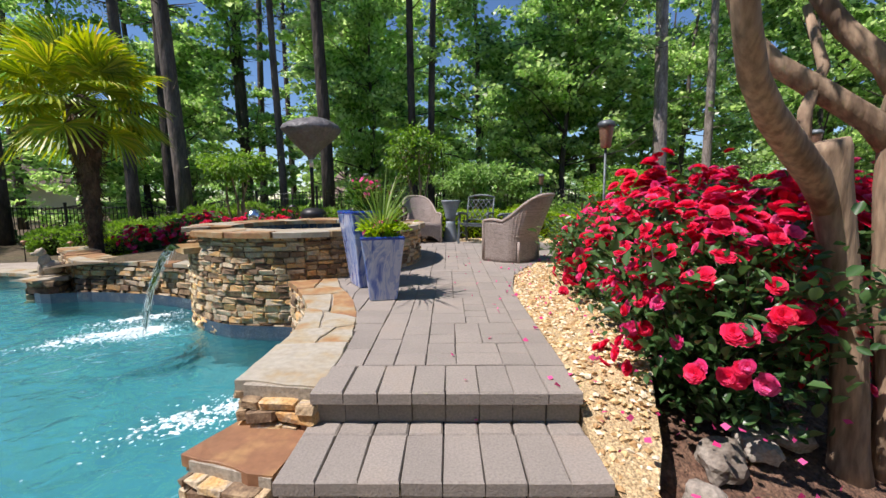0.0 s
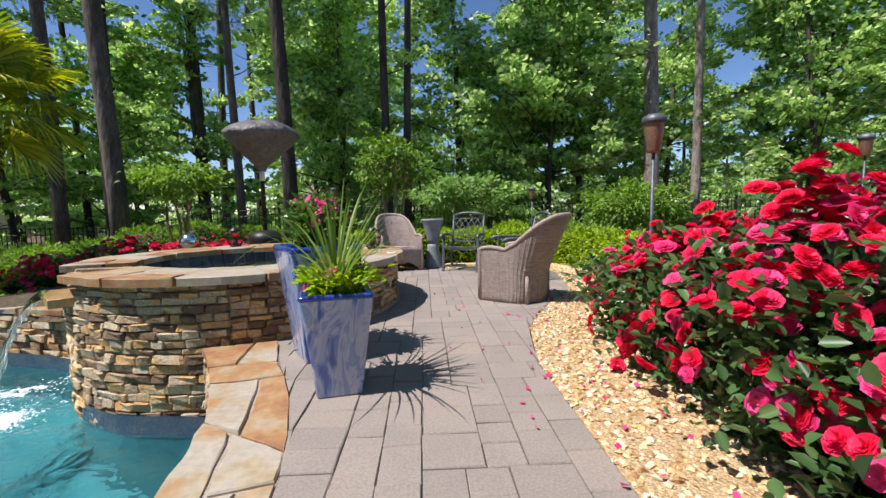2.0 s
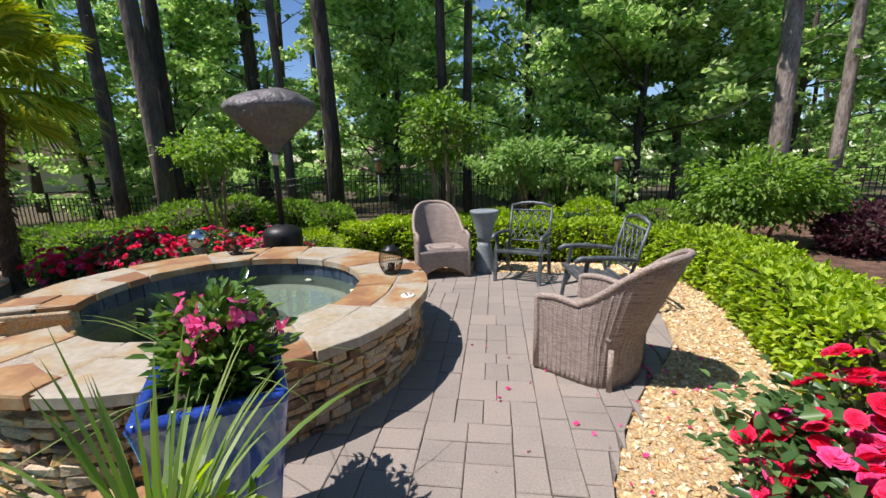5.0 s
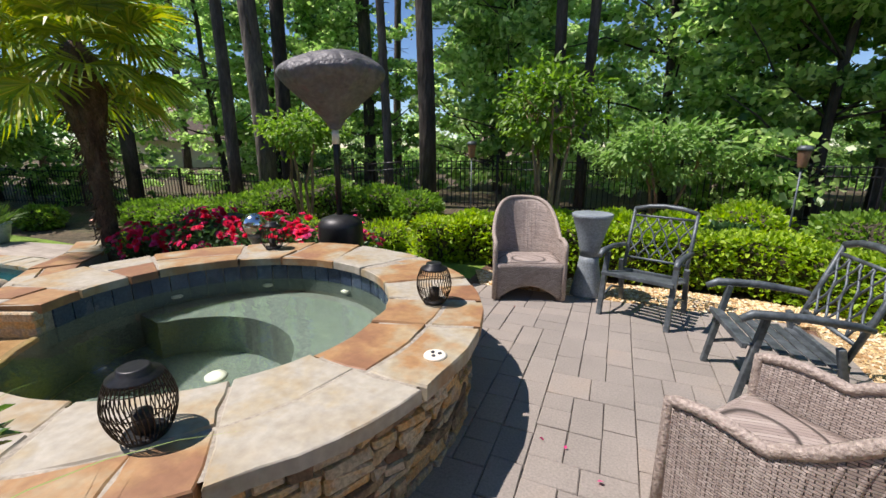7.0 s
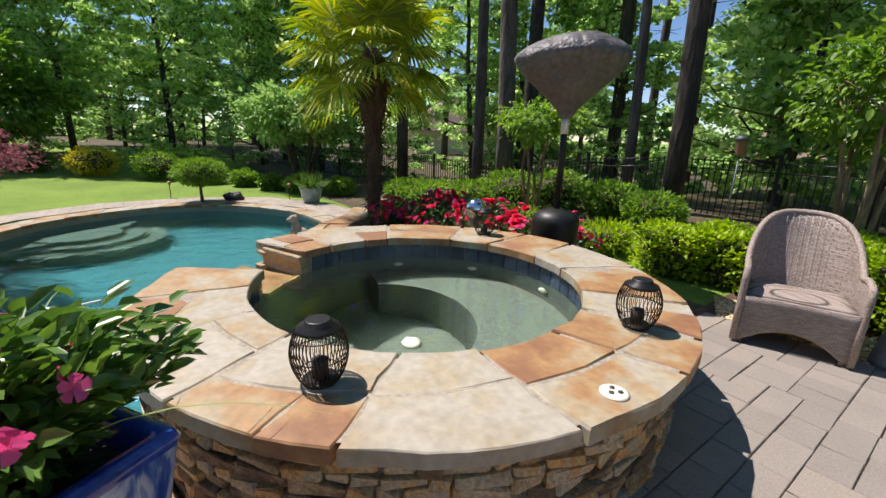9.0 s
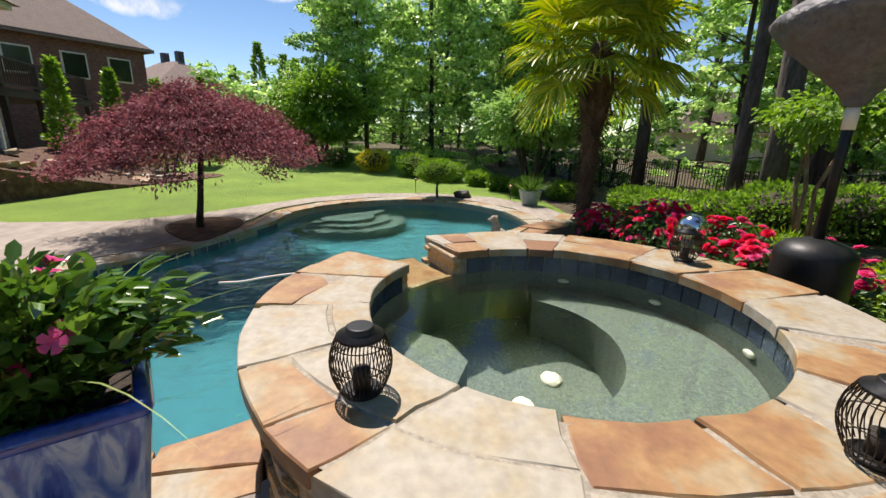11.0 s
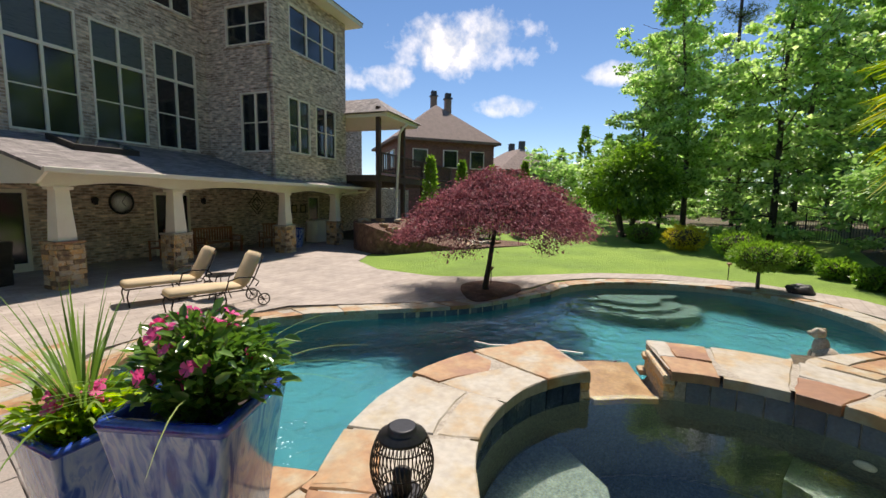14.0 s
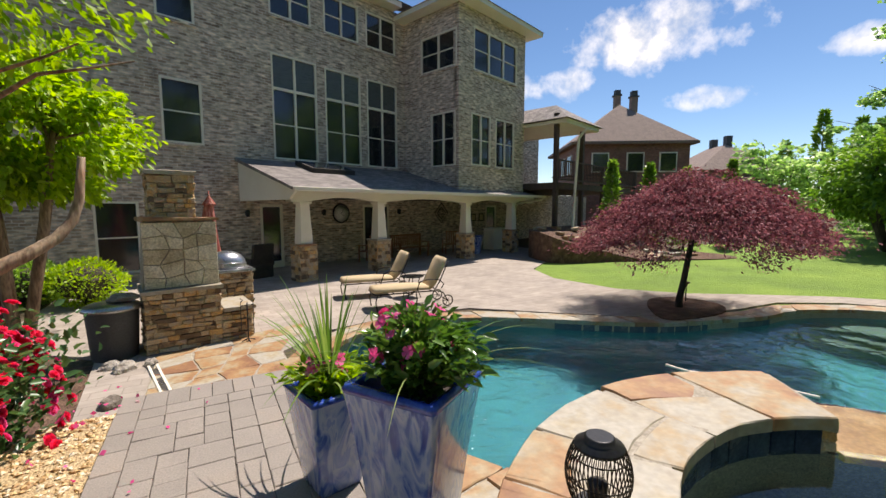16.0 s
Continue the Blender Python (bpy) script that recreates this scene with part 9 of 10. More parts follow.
# ---- loungers ----
def lounger(m, label):
    """A cushioned chaise: x from foot to head."""
    t = thing("sun_lounger", m, label, "sun lounger", "sun loungers by the pool")
    w = 0.30
    def pad(name, pts, width, th):
        bm = B()
        n = len(pts)
        rings = []
        for i, (x, z) in enumerate(pts):
            a = Vector((pts[min(i + 1, n - 1)][0] - pts[max(i - 1, 0)][0], 0, pts[min(i + 1, n - 1)][1] - pts[max(i - 1, 0)][1])).normalized()
            nn = Vector((-a.z, 0, a.x))
            k = 0.8 if i in (0, n - 1) else 1.0
            rings.append([bm.verts.new(Vector((x, y * width * k, z)) + nn * o * th * k) for y, o in ((-1, 0.25), (-0.92, 1.0), (0, 1.12), (0.92, 1.0), (1, 0.25), (0.92, 0), (-0.92, 0))])
        for a, b in zip(rings, rings[1:]):
            for i in range(7):
                bm.faces.new((a[i], b[i], b[(i + 1) % 7], a[(i + 1) % 7])).smooth = True
        bm.faces.new(rings[0])
        bm.faces.new(rings[-1][::-1])
        bmesh.ops.recalc_face_normals(bm, faces=bm.faces)
        return part(name, bm, M["cushion"], t, "tan cushion")
    pad("seat_cushion", [(0.0, 0.36), (0.05, 0.365), (0.4, 0.37), (0.8, 0.37), (1.2, 0.365)], w, 0.085)
    pad("back_cushion", [(1.22, 0.38), (1.30, 0.48), (1.42, 0.70), (1.52, 0.92), (1.56, 1.0)], w, 0.09)
    for s in (-1, 1):
        bm = B()
        tube(bm, [(0.0, s * w, 0.345), (1.25, s * w, 0.345), (1.38, s * w, 0.55), (1.56, s * w, 0.95)], 0.014, 6)
        part("side_rail", bm, M["bronze"], t)
        bm = B()
        tube(bm, [(0.06, s * w, 0.345), (0.02, s * w, 0.2), (0.05, s * w, 0.0)], 0.013, 6)
        part("front_leg", bm, M["bronze"], t)
        bm = B()
        tube(bm, [(0.85, s * w, 0.345), (0.88, s * w, 0.2), (0.84, s * w, 0.0)], 0.013, 6)
        part("middle_leg", bm, M["bronze"], t)
        bm = B()
        tube(bm, [(0.86, s * (w + 0.02), 0.35), (0.92, s * (w + 0.03), 0.55), (1.1, s * (w + 0.03), 0.60), (1.35, s * (w + 0.03), 0.58), (1.46, s * (w + 0.02), 0.48), (1.40, s * (w + 0.02), 0.40)], 0.013, 6)
        part("armrest", bm, M["bronze"], t)
        bm = B()
        tube(bm, [(1.55 + 0.11 * math.cos(2 * math.pi * k / 20), s * (w + 0.01), 0.125 + 0.11 * math.sin(2 * math.pi * k / 20)) for k in range(21)], 0.013, 6, caps=False)
        for k in range(3):
            a = k * math.pi / 3
            tube(bm, [(1.55 + 0.11 * math.cos(a), s * (w + 0.01), 0.125 + 0.11 * math.sin(a)), (1.55 - 0.11 * math.cos(a), s * (w + 0.01), 0.125 - 0.11 * math.sin(a))], 0.006, 5)
        part("wheel", bm, M["bronze"], t)
        bm = B()
        tube(bm, [(1.3, s * w, 0.345), (1.45, s * w, 0.30), (1.55, s * w, 0.125)], 0.012, 6)
        part("wheel_strut", bm, M["bronze"], t)
    for x, z in ((0.0, 0.345), (0.4, 0.345), (0.85, 0.345), (1.2, 0.345), (1.55, 0.125)):
        bm = B()
        tube(bm, [(x, -w, z), (x, w, z)], 0.011, 6)
        part("cross_bar" if z > 0.2 else "axle", bm, M["bronze"], t)


lounger(pose(-2.89, -1.95, DECK, 0, 0, 172), "wrought iron sun lounger with tan cushions on the deck")
lounger(pose(-2.68, -3.38, DECK, 0, 0, 172), "wrought iron sun lounger with tan cushions near the porch")


def side_table():
    t = thing("side_table", pose(-4.14, -2.67, DECK), "small iron side table with glass top between loungers", "table")
    bm = B()
    lathe(bm, [(0.27, 0.47), (0.28, 0.478), (0.27, 0.486)], 24)
    part("top", bm, M["glass"], t, "round glass top")
    for k in range(3):
        a = k * 2.094
        bm = B()
        tube(bm, [(0.22 * math.cos(a), 0.22 * math.sin(a), 0.47), (0.14 * math.cos(a), 0.14 * math.sin(a), 0.25), (0.24 * math.cos(a), 0.24 * math.sin(a), 0)], 0.011, 6)
        part("leg", bm, M["bronze"], t)


side_table()


# ---- things on the porch ----
def hpose(u, n, z, rz=0):
    return HOUSE @ pose(u, n, z, 0, 0, rz)


def porch_things():
    # wall clock
    t = thing("wall_clock", hpose(3.2, D - 0.02, 1.30), "round black framed wall clock on the brick wall", "clock")
    bm = B()
    lathe(bm, [(0.36, 0), (0.37, 0.03), (0.33, 0.045), (0.315, 0.04), (0.315, 0.0)], 32, close=False)
    ob = part("frame", bm, M["black"], t)
    ob.matrix_basis = Matrix.Rotation(math.pi / 2, 4, "X")
    bm = B()
    lathe(bm, [(0.32, 0.02), (0.01, 0.021)], 32)
    ob = part("face", bm, M["clockface"], t)
    ob.matrix_basis = Matrix.Rotation(math.pi / 2, 4, "X")
    for a, L in ((0.6, 0.24), (2.4, 0.17)):
        bm = B()
        box(bm, (L / 2 * math.sin(a), -0.03, L / 2 * math.cos(a)), (0.012, 0.005, L), m=Matrix.Rotation(a, 4, "Y"))
        part("pointer", bm, M["black"], t)
    # pictures and ornament
    for u in (11.0, 11.65):
        t = thing("picture", hpose(u, D - 0.03, 1.0), "small dark framed picture on the wall", "picture", "pair of pictures")
        bm = B()
        for q in ((0, 0.17), (0, -0.17)):
            box(bm, (q[0], 0, q[1]), (0.38, 0.03, 0.05), bev=0.005)
        for q in (-0.17, 0.17):
            box(bm, (q, 0, 0), (0.05, 0.03, 0.29), bev=0.005)
        part("frame", bm, M["dark"], t)
        bm = B()
        box(bm, (0, 0.005, 0), (0.29, 0.012, 0.29))
        part("image", bm, M["cushion"], t)
    t = thing("iron_ornament", hpose(8.65, D - 0.03, 1.25), "scrolled dark iron diamond ornament on the wall", "ornament")
    bm = B()
    for k in (0.46, 0.28):
        tube(bm, [(0, 0, k), (k, 0, 0), (0, 0, -k), (-k, 0, 0), (0, 0, k)], 0.018, 6)
    for a in range(4):
        c = Vector((0.16 * math.cos(a * math.pi / 2 + 0.785), 0, 0.16 * math.sin(a * math.pi / 2 + 0.785)))
        tube(bm, [c + Vector((0.08 * math.cos(q), 0, 0.08 * math.sin(q))) for q in np.linspace(0, 5.2, 14)], 0.012, 5)
    part("scrollwork", bm, M["bronze"], t)
    # wall lamps
    for u in (-0.22, 2.45, 6.0, 10.2):
        t = thing("wall_lamp", hpose(u, D - 0.01, 1.35), "small dark wall lamp on the brick", "lamp", "wall lamps")
        bm = B()
        box(bm, (0, -0.02, 0), (0.10, 0.03, 0.16), bev=0.01)
        part("back_plate", bm, M["black"], t)
        bm = B()
        lathe(bm, [(0.05, -0.12), (0.075, 0.06), (0.03, 0.10)], 12, (0, -0.10, 0))
        part("shade", bm, M["black"], t)
    # bench and chairs of teak, dark wicker chair
    t = thing("porch_bench", hpose(5.7, 1.9, DECK), "orange brown wooden slatted bench on the porch", "bench")
    for k in range(14):
        bm = B()
        box(bm, (-0.72 + k * 0.11, 0.26, 0.68), (0.05, 0.025, 0.42), bev=0.004)
        part("back_slat", bm, M["teak"], t)
    for k in range(4):
        bm = B()
        box(bm, (0, -0.2 + k * 0.125, 0.43), (1.6, 0.105, 0.03), bev=0.005)
        part("seat_board", bm, M["teak"], t)
    for x in (-0.76, 0.76):
        for y in (-0.24, 0.26):
            bm = B()
            box(bm, (x, y, 0.3 if y < 0 else 0.45), (0.07, 0.07, 0.6 if y < 0 else 0.9), bev=0.006)
            part("leg", bm, M["teak"], t)
        bm = B()
        box(bm, (x, 0, 0.62), (0.08, 0.55, 0.035), bev=0.006)
        part("armrest", bm, M["teak"], t)
    bm = B()
    box(bm, (0, 0.26, 0.91), (1.6, 0.04, 0.06), bev=0.008)
    part("top_rail", bm, M["teak"], t)
    for u, n, rz in ((7.8, 1.7, 150), (3.6, 1.9, 200)):
        t = thing("porch_chair", hpose(u, n, DECK, rz), "brown wooden armchair in the porch shade", "chair", "porch chairs")
        bm = B()
        box(bm, (0, 0, 0.43), (0.52, 0.5, 0.04), bev=0.008)
        part("seat", bm, M["teak"], t)
        for k in range(5):
            bm = B()
            box(bm, (-0.2 + 0.1 * k, 0.25, 0.72), (0.05, 0.02, 0.5), bev=0.004)
            part("back_slat", bm, M["teak"], t)
        bm = B()
        box(bm, (0, 0.25, 0.98), (0.54, 0.03, 0.06), bev=0.006)
        part("top_rail", bm, M["teak"], t)
        for x in (-0.24, 0.24):
            for y in (-0.22, 0.24):
                bm = B()
                box(bm, (x, y, 0.22 if y > 0 else 0.32), (0.045, 0.045, 0.44 if y > 0 else 0.64), bev=0.005)
                part("leg", bm, M["teak"], t)
            bm = B()
            box(bm, (x, 0, 0.65), (0.06, 0.5, 0.03), bev=0.006)
            part("armrest", bm, M["teak"], t)
    t = thing("wing_chair", hpose(-0.6, 1.5, DECK, 190), "dark brown woven high backed chair in shade", "chair")
    bm = B()
    box(bm, (0, 0, 0.22), (0.66, 0.62, 0.42), bev=0.05)
    part("seat", bm, M["dark"], t)
    bm = B()
    box(bm, (0, 0.28, 0.66), (0.66, 0.10, 0.70), bev=0.05, m=Matrix.Rotation(radians(-10), 4, "X"))
    part("backrest", bm, M["dark"], t)
    for x in (-0.33, 0.33):
        bm = B()
        box(bm, (x, 0.0, 0.48), (0.10, 0.58, 0.26), bev=0.04)
        part("armrest", bm, M["dark"], t)
    # covered grill, blue pot
    t = thing("covered_grill", hpose(10.7, 1.4, DECK), "barbecue under a pale fitted fabric cover", "grill")
    bm = B()
    def cov(u, v):
        a = 2 * math.pi * u
        c, s = math.cos(a), math.sin(a)
        k = 1 / max(abs(c), abs(s)) ** 0.82
        f = 1 - 0.08 * v
        if v > 0.9:
            f *= 1 - (v - 0.9) * 9.9
        return Vector((0.55 * k * c * f + 0.02 * math.sin(9 * a) * (1 - v), 0.33 * k * s * f, min(v / 0.9, 1) * 1.02 + (0.04 if v > 0.9 else 0)))
    grid_surface(bm, cov, 48, 21, close_u=True)
    part("cover", bm, M["white"], t)
    planter(tuple((HOUSE @ Vector((8.4, 0.75, DECK))))[:3], 40, 0.40, 0.55, 0.85, "tall dark blue glazed square planter on the porch")
    # closed umbrella
    t = thing("closed_umbrella", pose(-0.10, -3.95, DECK), "closed red striped patio umbrella", "umbrella")
    bm = B()
    tube(bm, [(0, 0, 0), (0, 0, 2.35)], 0.02, 8)
    part("pole", bm, M["bronze"], t)
    bm = B()
    def um(u, v):
        a = 2 * math.pi * u
        r = (0.25 - 0.17 * v ** 0.8) * (1 + 0.28 * math.cos(8 * a) * (1 - v))
        return Vector((r * math.cos(a) + 0.10 * (1 - v), r * math.sin(a), 0.95 + 1.25 * v))
    grid_surface(bm, um, 64, 12, close_u=True)
    part("canopy", bm, M["red_cloth"], t, "furled red canvas")
    bm = B()
    lathe(bm, [(0.02, 2.2), (0.13, 2.12), (0.12, 2.16), (0.02, 2.32), (0.012, 2.42)], 16)
    part("finial", bm, M["red_cloth"], t)
    bm = B()
    lathe(bm, [(0.28, 0), (0.28, 0.05), (0.06, 0.10)], 24)
    part("base", bm, M["black"], t)


porch_things()


# ---- covered terrace and timber deck past the tower ----
def timber_deck():
    t = thing("timber_deck", HOUSE, "dark stained raised timber deck with railing", "deck", kind="structure")
    u0, u1, n0, n1, z = 11.0, 20.9, -1.6, 4.0, 2.60
    bm = B()
    hbox(bm, u0, u1, n0, n1, z - 0.30, z - 0.06)
    part("joists", bm, M["darkwood"], t)
    for k in range(40):
        bm = B()
        a = u0 + (u1 - u0) * k / 40
        hbox(bm, a + 0.004, a + (u1 - u0) / 40 - 0.004, n0 - 0.03, n1, z - 0.055, z - 0.02)
        part("board", bm, M["darkwood"], t)
    for u in (u0 + 0.1, 13.6, 16.1, u1 - 0.1):
        bm = B()
        hbox(bm, u - 0.09, u + 0.09, n0, n0 + 0.18, DECK, z + (1.0 if u > 14 else 2.9))
        part("post", bm, M["darkwood"], t)
    for h in (0.12, 0.95):
        bm = B()
        hbox(bm, u0, u1, n0 - 0.02, n0 + 0.06, z + h - 0.03, z + h + 0.03)
        hbox(bm, u1 - 0.08, u1, n0 + 0.06, n1, z + h - 0.03, z + h + 0.03)
        part("rail", bm, M["darkwood"], t)
    n = 58
    me = None
    for k in range(n):
        if me is None:
            bm = B()
            box(bm, (0, 0, 0.53), (0.035, 0.035, 0.80))
            ob = part("baluster", bm, M["darkwood"], t)
            me = ob.data
        else:
            ob = share("baluster", me, t)
        ob.location = hp(u0 + 0.1 + (u1 - u0 - 0.2) * k / (n - 1), n0 + 0.02, z)
    # gabled roof over the near bay, cream soffit and fascia
    zr = 5.05
    bm = B()
    hbox(bm, 10.9, 14.0, n0 - 0.3, 4.0, zr, zr + 0.14)
    part("soffit", bm, M["white"], t, "cream soffit")
    bm = B()
    hbox(bm, 10.9, 14.15, n0 - 0.45, n0 - 0.3, zr - 0.03, zr + 0.20)
    hbox(bm, 14.0, 14.15, n0 - 0.3, 4.0, zr - 0.03, zr + 0.20)
    part("fascia", bm, M["white"], t)
    bm = B()
    a = [hp(10.7, n0 - 0.6, zr + 0.16), hp(14.4, n0 - 0.6, zr + 0.16), hp(12.5, n0 + 0.9, zr + 1.15), hp(10.7, 4.0, zr + 0.16), hp(14.4, 4.0, zr + 0.16), hp(12.5, 4.0, zr + 1.15)]
    v = [bm.verts.new(p) for p in a]
    for f in ((0, 1, 2), (1, 4, 5, 2), (3, 0, 2, 5), (0, 3, 4, 1)):
        bm.faces.new([v[i] for i in f])
    part("roof", bm, M["shingle"], t)
    bm = B()
    tube(bm, [hp(14.0, n0 - 0.42, zr + 0.05), hp(12.9, n0 - 0.46, zr - 0.02), hp(12.55, n0 - 0.4, zr - 0.25), hp(12.5, n0 - 0.25, zr - 0.5), hp(12.35, n0 - 0.2, 2.0), hp(12.2, n0 - 0.2, DECK + 0.2), hp(12.0, n0 - 0.4, DECK + 0.08)], 0.06, 8)
    part("downspout", bm, M["white"], t, "white downspout")
    bm = B()
    hbox(bm, 11.0, 19.0, 4.0, 4.3, DECK, 6.8)
    # added screen that shuts out bright sky, stands for the dark under the deck
    hbox(bm, 19.0, 27.0, 4.0, 4.3, DECK - 0.3, 2.3)
    part("back_wall", bm, M["brick"], t)
    bm = B()
    hbox(bm, 12.0, 13.0, 3.94, 4.0, z, z + 2.1)
    part("glazed_door", bm, M["glass"], t)
    # bin and low stone wall under the deck
    b = thing("storage_bin", hpose(12.9, -2.0, DECK), "dark green grey wheeled bin under the deck", "bin")
    bm = B()
    box(bm, (0, 0, 0.36), (0.6, 0.6, 0.7), bev=0.03)
    part("body", bm, M["grey_plastic"], b)
    bm = B()
    box(bm, (0, 0, 0.75), (0.66, 0.66, 0.07), bev=0.02)
    part("lid", bm, M["grey_plastic"], b)


timber_deck()


def rockery():
    rng = np.random.default_rng(97)
    bm = B()
    pts = smooth_loop([(-11.28, -5.48), (-13.31, -4.68), (-15.98, -3.69), (-18.66, -2.69), (-19.67, -4.63), (-18.52, -8.31), (-15.32, -9.29), (-12.17, -7.84)], 4)
    slab(bm, pts, DECK - 0.2, DECK)
    for v in bm.verts:
        if v.co.z > DECK - 0.1:
            v.co.z = DECK + 0.02
    bmesh.ops.subdivide_edges(bm, edges=list(bm.edges), cuts=2, use_grid_fill=True)
    for v in bm.verts:
        if v.co.z > DECK - 0.02:
            k = sstep(0, 4.0, -(v.co.y + 3.7) + 0.35 * (v.co.x + 14.8))
            v.co.z = DECK + 0.02 + 1.1 * k
    tagged(part("slope_bed", bm, M["mulch"]), "mulched slope beside the timber deck", "ground", kind="structure")
    for i in range(34):
        a, b = rng.random(), rng.random()
        x, y = -11.9 - 6.5 * a, -5.1 + 2.0 * a - 2.7 * b
        z = DECK + 0.02 + 1.1 * sstep(0, 4.0, -(y + 3.7) + 0.35 * (x + 14.8))
        bm = B()
        s = rng.uniform(0.3, 0.65)
        stone_block(bm, (0, 0, 0), (s, s * 0.65, 0.12), 0, rng, 0.5)
        ob = part("rockery_stone", bm, M["flag"])
        ob.matrix_basis = pose(x, y, z + 0.05, rng.normal(0, 5), rng.normal(0, 5), rng.uniform(-30, 60))
        tagged(ob, "flat tan stone laid in the mulched slope", "stone", "rockery stones")


rockery()


# ---- the neighbour's house ----
def neighbour():
    m = Matrix.Translation((-33.2, -20.5, 0)) @ Matrix.Rotation(radians(57), 4, "Z")
    t = thing("neighbour_house", m, "reddish brick house with brown hipped roof beyond the lawn", "house")
    bm = B()
    box(bm, (0, 0, 3.1), (9.5, 9.0, 7.4))
    part("wall", bm, M["brick_far"], t)
    bm = B()
    v = [bm.verts.new(p) for p in ((-5.3, -5.0, 6.8), (5.3, -5.0, 6.8), (5.3, 5.0, 6.8), (-5.3, 5.0, 6.8), (-1.2, 0, 10.6), (1.2, 0, 10.6))]
    for f in ((0, 1, 5, 4), (1, 2, 5), (2, 3, 4, 5), (3, 0, 4), (3, 2, 1, 0)):
        bm.faces.new([v[i] for i in f])
    part("roof", bm, M["shingle_far"], t)
    bm = B()
    for q in ((0, -4.95, 10.4, 0.12), (0, 4.95, 10.4, 0.12)):
        box(bm, (0, q[1], 6.75), (10.4, 0.15, 0.22))
    for x in (-5.2, 5.2):
        box(bm, (x, 0, 6.75), (0.15, 9.8, 0.22))
    part("fascia", bm, M["shingle_far"], t)
    for x, y, h in ((-1.9, 0.8, 12.1), (1.2, 1.2, 11.2)):
        bm = B()
        box(bm, (x, y, h - 1.4), (0.55, 0.55, 2.8))
        c = part("chimney", bm, M["shingle_far"], t)
        bm = B()
        box(bm, (x, y, h + 0.06), (0.72, 0.72, 0.14))
        box(bm, (x, y, h + 0.35), (0.5, 0.5, 0.4))
        part("cap", bm, M["grey_plastic"], c)
    for k, (x, y) in enumerate(((-2.5, -4.53), (0.0, -4.53), (2.6, -4.53))):
        for z in (5.2, 2.2):
            bm = B()
            box(bm, (x, y, z), (1.5, 0.12, 1.6))
            w = part("window", bm, M["white"], t)
            bm = B()
            box(bm, (x, y - 0.04, z), (1.3, 0.10, 1.4))
            part("pane", bm, M["glass"], w)
    for k, y in enumerate((-2.6, 0.2, 2.8)):
        bm = B()
        box(bm, (4.78, y, 5.2), (0.12, 1.4, 1.6))
        w = part("window", bm, M["white"], t)
        bm = B()
        box(bm, (4.82, y, 5.2), (0.10, 1.2, 1.4))
        part("pane", bm, M["glass"], w)
    # a further house, lower
    m2 = Matrix.Translation((-56.0, -23.5, 0)) @ Matrix.Rotation(radians(57), 4, "Z")
    t2 = thing("far_house", m2, "distant tan house with brown hipped roof", "house")
    bm = B()
    box(bm, (0, 0, 2.6), (11, 9, 6.4))
    part("wall", bm, M["shingle_far"], t2)
    bm = B()
    v = [bm.verts.new(p) for p in ((-6.2, -5.2, 5.7), (6.2, -5.2, 5.7), (6.2, 5.2, 5.7), (-6.2, 5.2, 5.7), (-2.0, 0, 9.0), (2.0, 0, 9.0))]
    for f in ((0, 1, 5, 4), (1, 2, 5), (2, 3, 4, 5), (3, 0, 4), (3, 2, 1, 0)):
        bm.faces.new([v[i] for i in f])
    part("roof", bm, M["shingle_far"], t2)
    for x in (-1.5, 1.5):
        bm = B()
        box(bm, (x, 0.5, 9.3), (0.7, 0.7, 1.6))
        part("chimney", bm, M["grey_plastic"], t2)


neighbour()


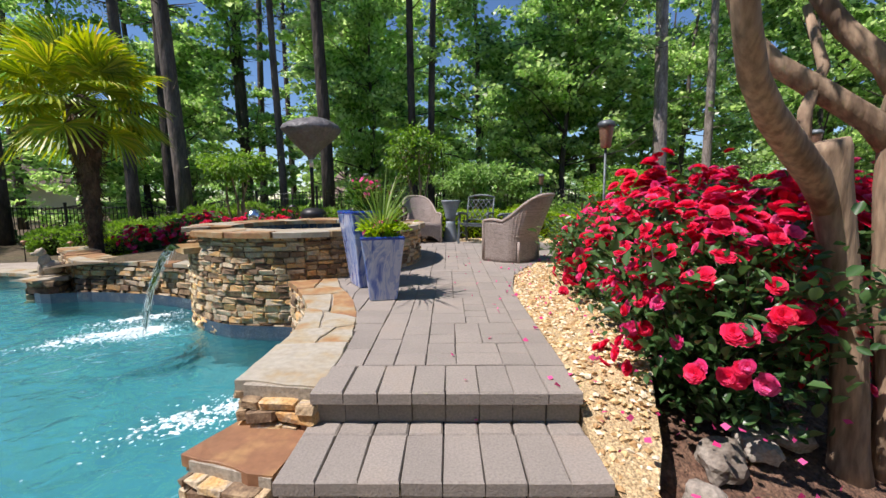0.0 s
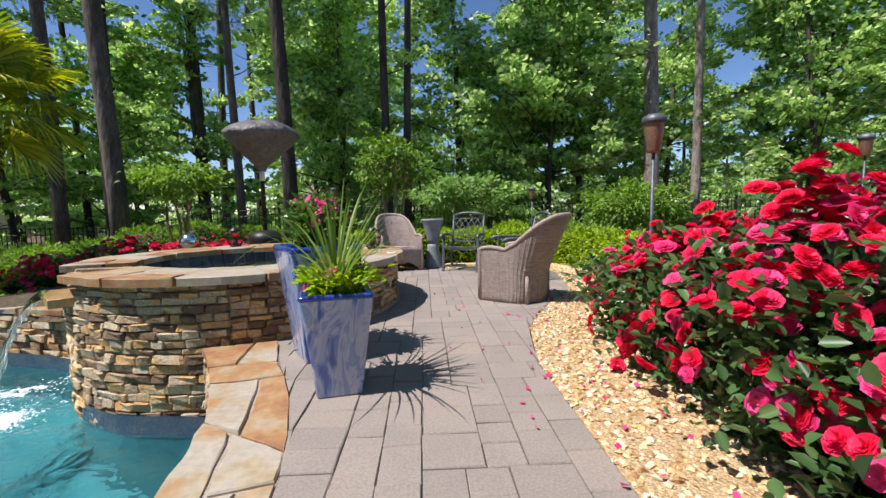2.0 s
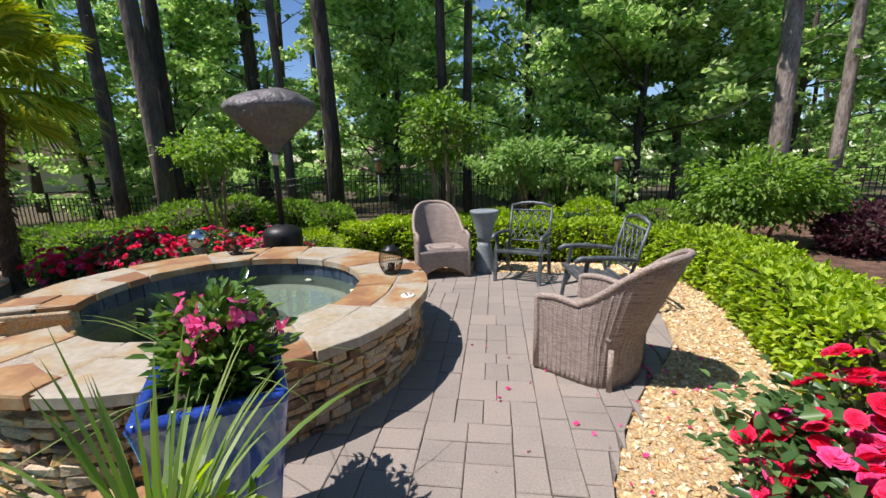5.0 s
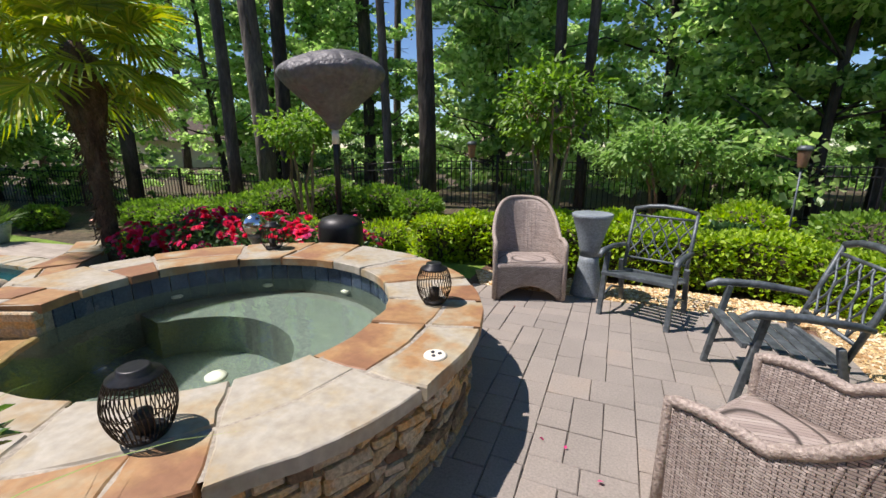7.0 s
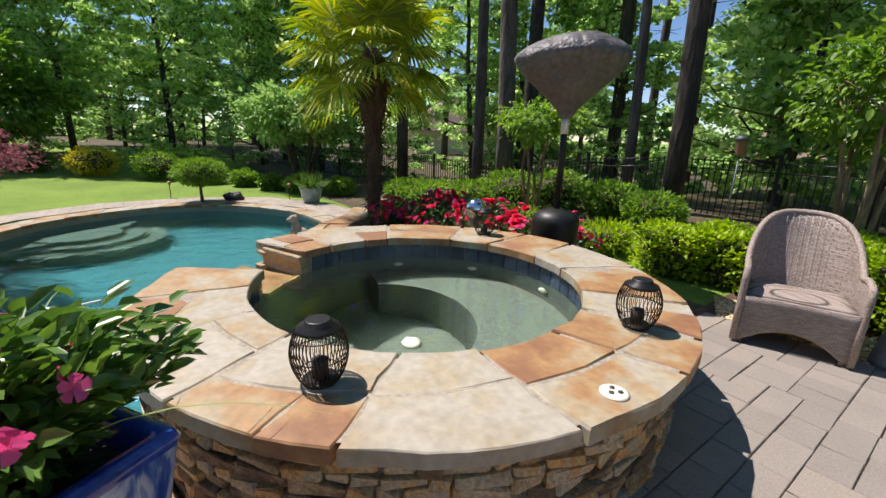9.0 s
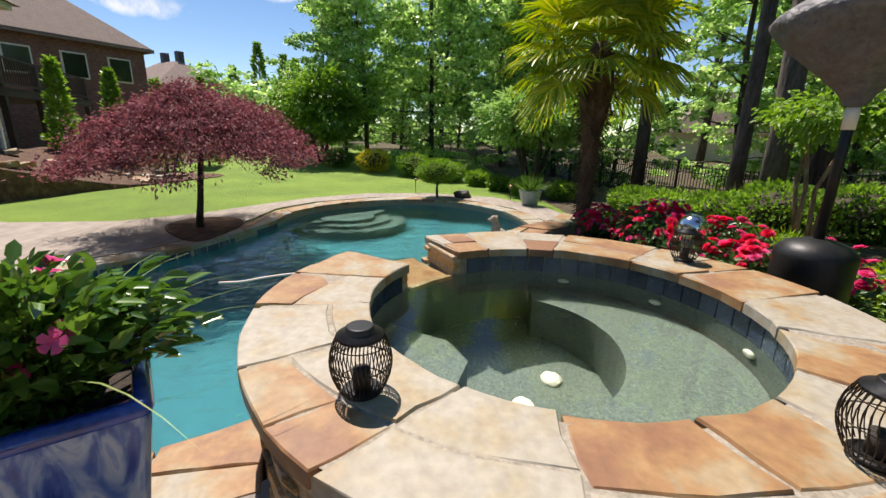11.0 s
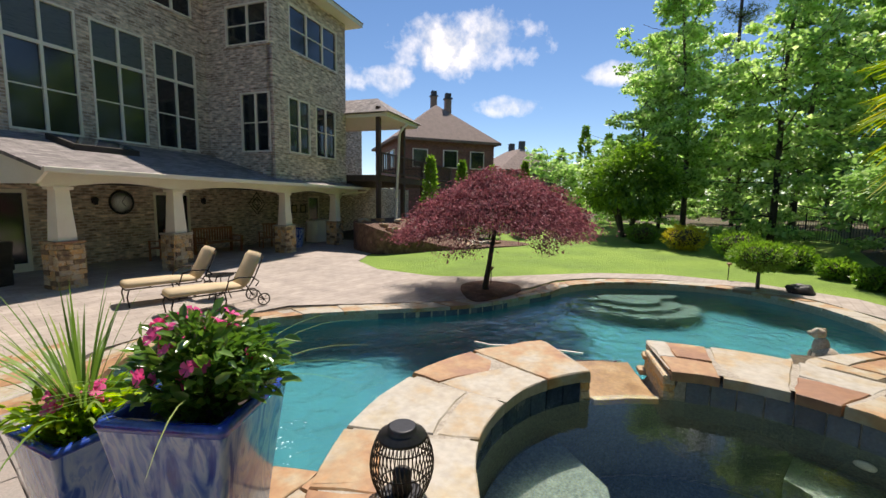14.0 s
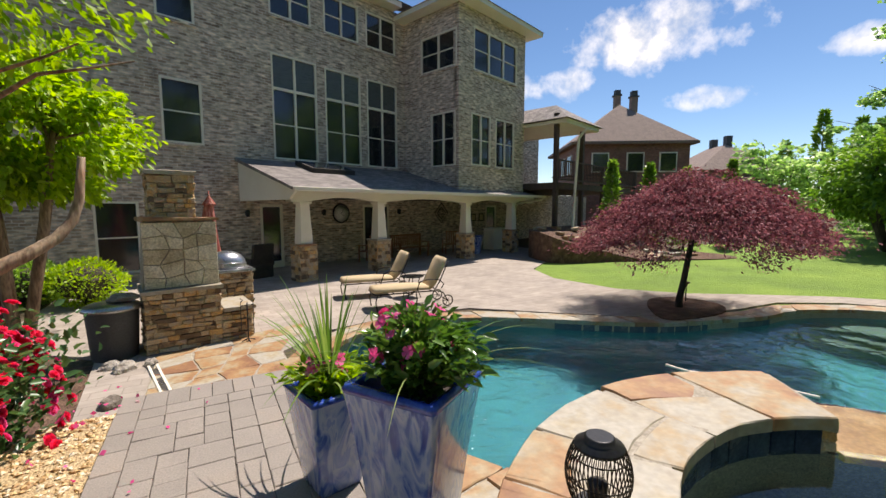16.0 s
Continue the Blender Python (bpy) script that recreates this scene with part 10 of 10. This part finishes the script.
def far_house_behind_fence():
    for x, y, z, s, rz in ((-7.0, 40.0, -2.2, 1.0, 20), (-34.0, 30.0, -1.8, 1.2, -25)):
        t = thing("far_house", pose(x, y, z, 0, 0, rz), "pale house with grey roof glimpsed through the trees", "house")
        bm = B()
        box(bm, (0, 0, 1.6 * s), (9 * s, 6 * s, 3.2 * s))
        part("wall", bm, M["white"], t)
        bm = B()
        v = [bm.verts.new(Vector(p) * s) for p in ((-5, -3.6, 3.1), (5, -3.6, 3.1), (5, 3.6, 3.1), (-5, 3.6, 3.1), (-3.0, 0, 5.6), (3.0, 0, 5.6))]
        for f in ((0, 1, 5, 4), (1, 2, 5), (2, 3, 4, 5), (3, 0, 4), (3, 2, 1, 0)):
            bm.faces.new([v[i] for i in f])
        part("roof", bm, M["shingle_far"], t)
        for q in (-2.6, 0.0, 2.6):
            bm = B()
            box(bm, (q * s, -3.02 * s, 1.6 * s), (1.2 * s, 0.1, 1.5 * s))
            part("window", bm, M["glass"], t)


far_house_behind_fence()


# ---- small conifers along the deck and far evergreens ----
def conifer(x, y, z, h, r, seed, label="narrow young evergreen beside the timber deck"):
    rng = np.random.default_rng(seed)
    t = thing("conifer", pose(x, y, z), label, "conifer", "evergreens by the neighbour")
    bm = B()
    tube(bm, [(0, 0, -0.1), (0, 0, h * 0.95)], [0.05 * h / 3, 0.01], 6)
    part("trunk", bm, M["bark"], t)
    n = 1800
    f = rng.uniform(0.05, 1, n)
    a = rng.uniform(0, 2 * math.pi, n)
    rr = r * (1 - f) ** 0.8 * rng.uniform(0.4, 1.1, n) * (1 + 0.25 * np.sin(f * 40))
    p = np.stack([rr * np.cos(a), rr * np.sin(a), f * h], 1)
    share("crown", leaf_mesh("crown", p, np.stack([np.cos(a), np.sin(a), 0.5 + 0 * a], 1), 0.11 * h / 3 + 0.05, M["leaf_shrub"], rng, aspect=0.45, jitter=0.4), t)


for i, (x, y, h) in enumerate(((-17.58, -7.97, 4.3), (-18.67, -6.72, 4.1), (-19.96, -5.69, 3.9), (-22.32, -4.9, 4.3))):
    conifer(x, y, DECK, h, 0.6, 600 + i)
for i in range(9):
    conifer(-58 - 2.0 * (i % 3), -17 + 2.6 * i, -0.5, 9.5 + (i * 7) % 4, 1.9, 620 + i, "dark evergreen far beyond the lawn")
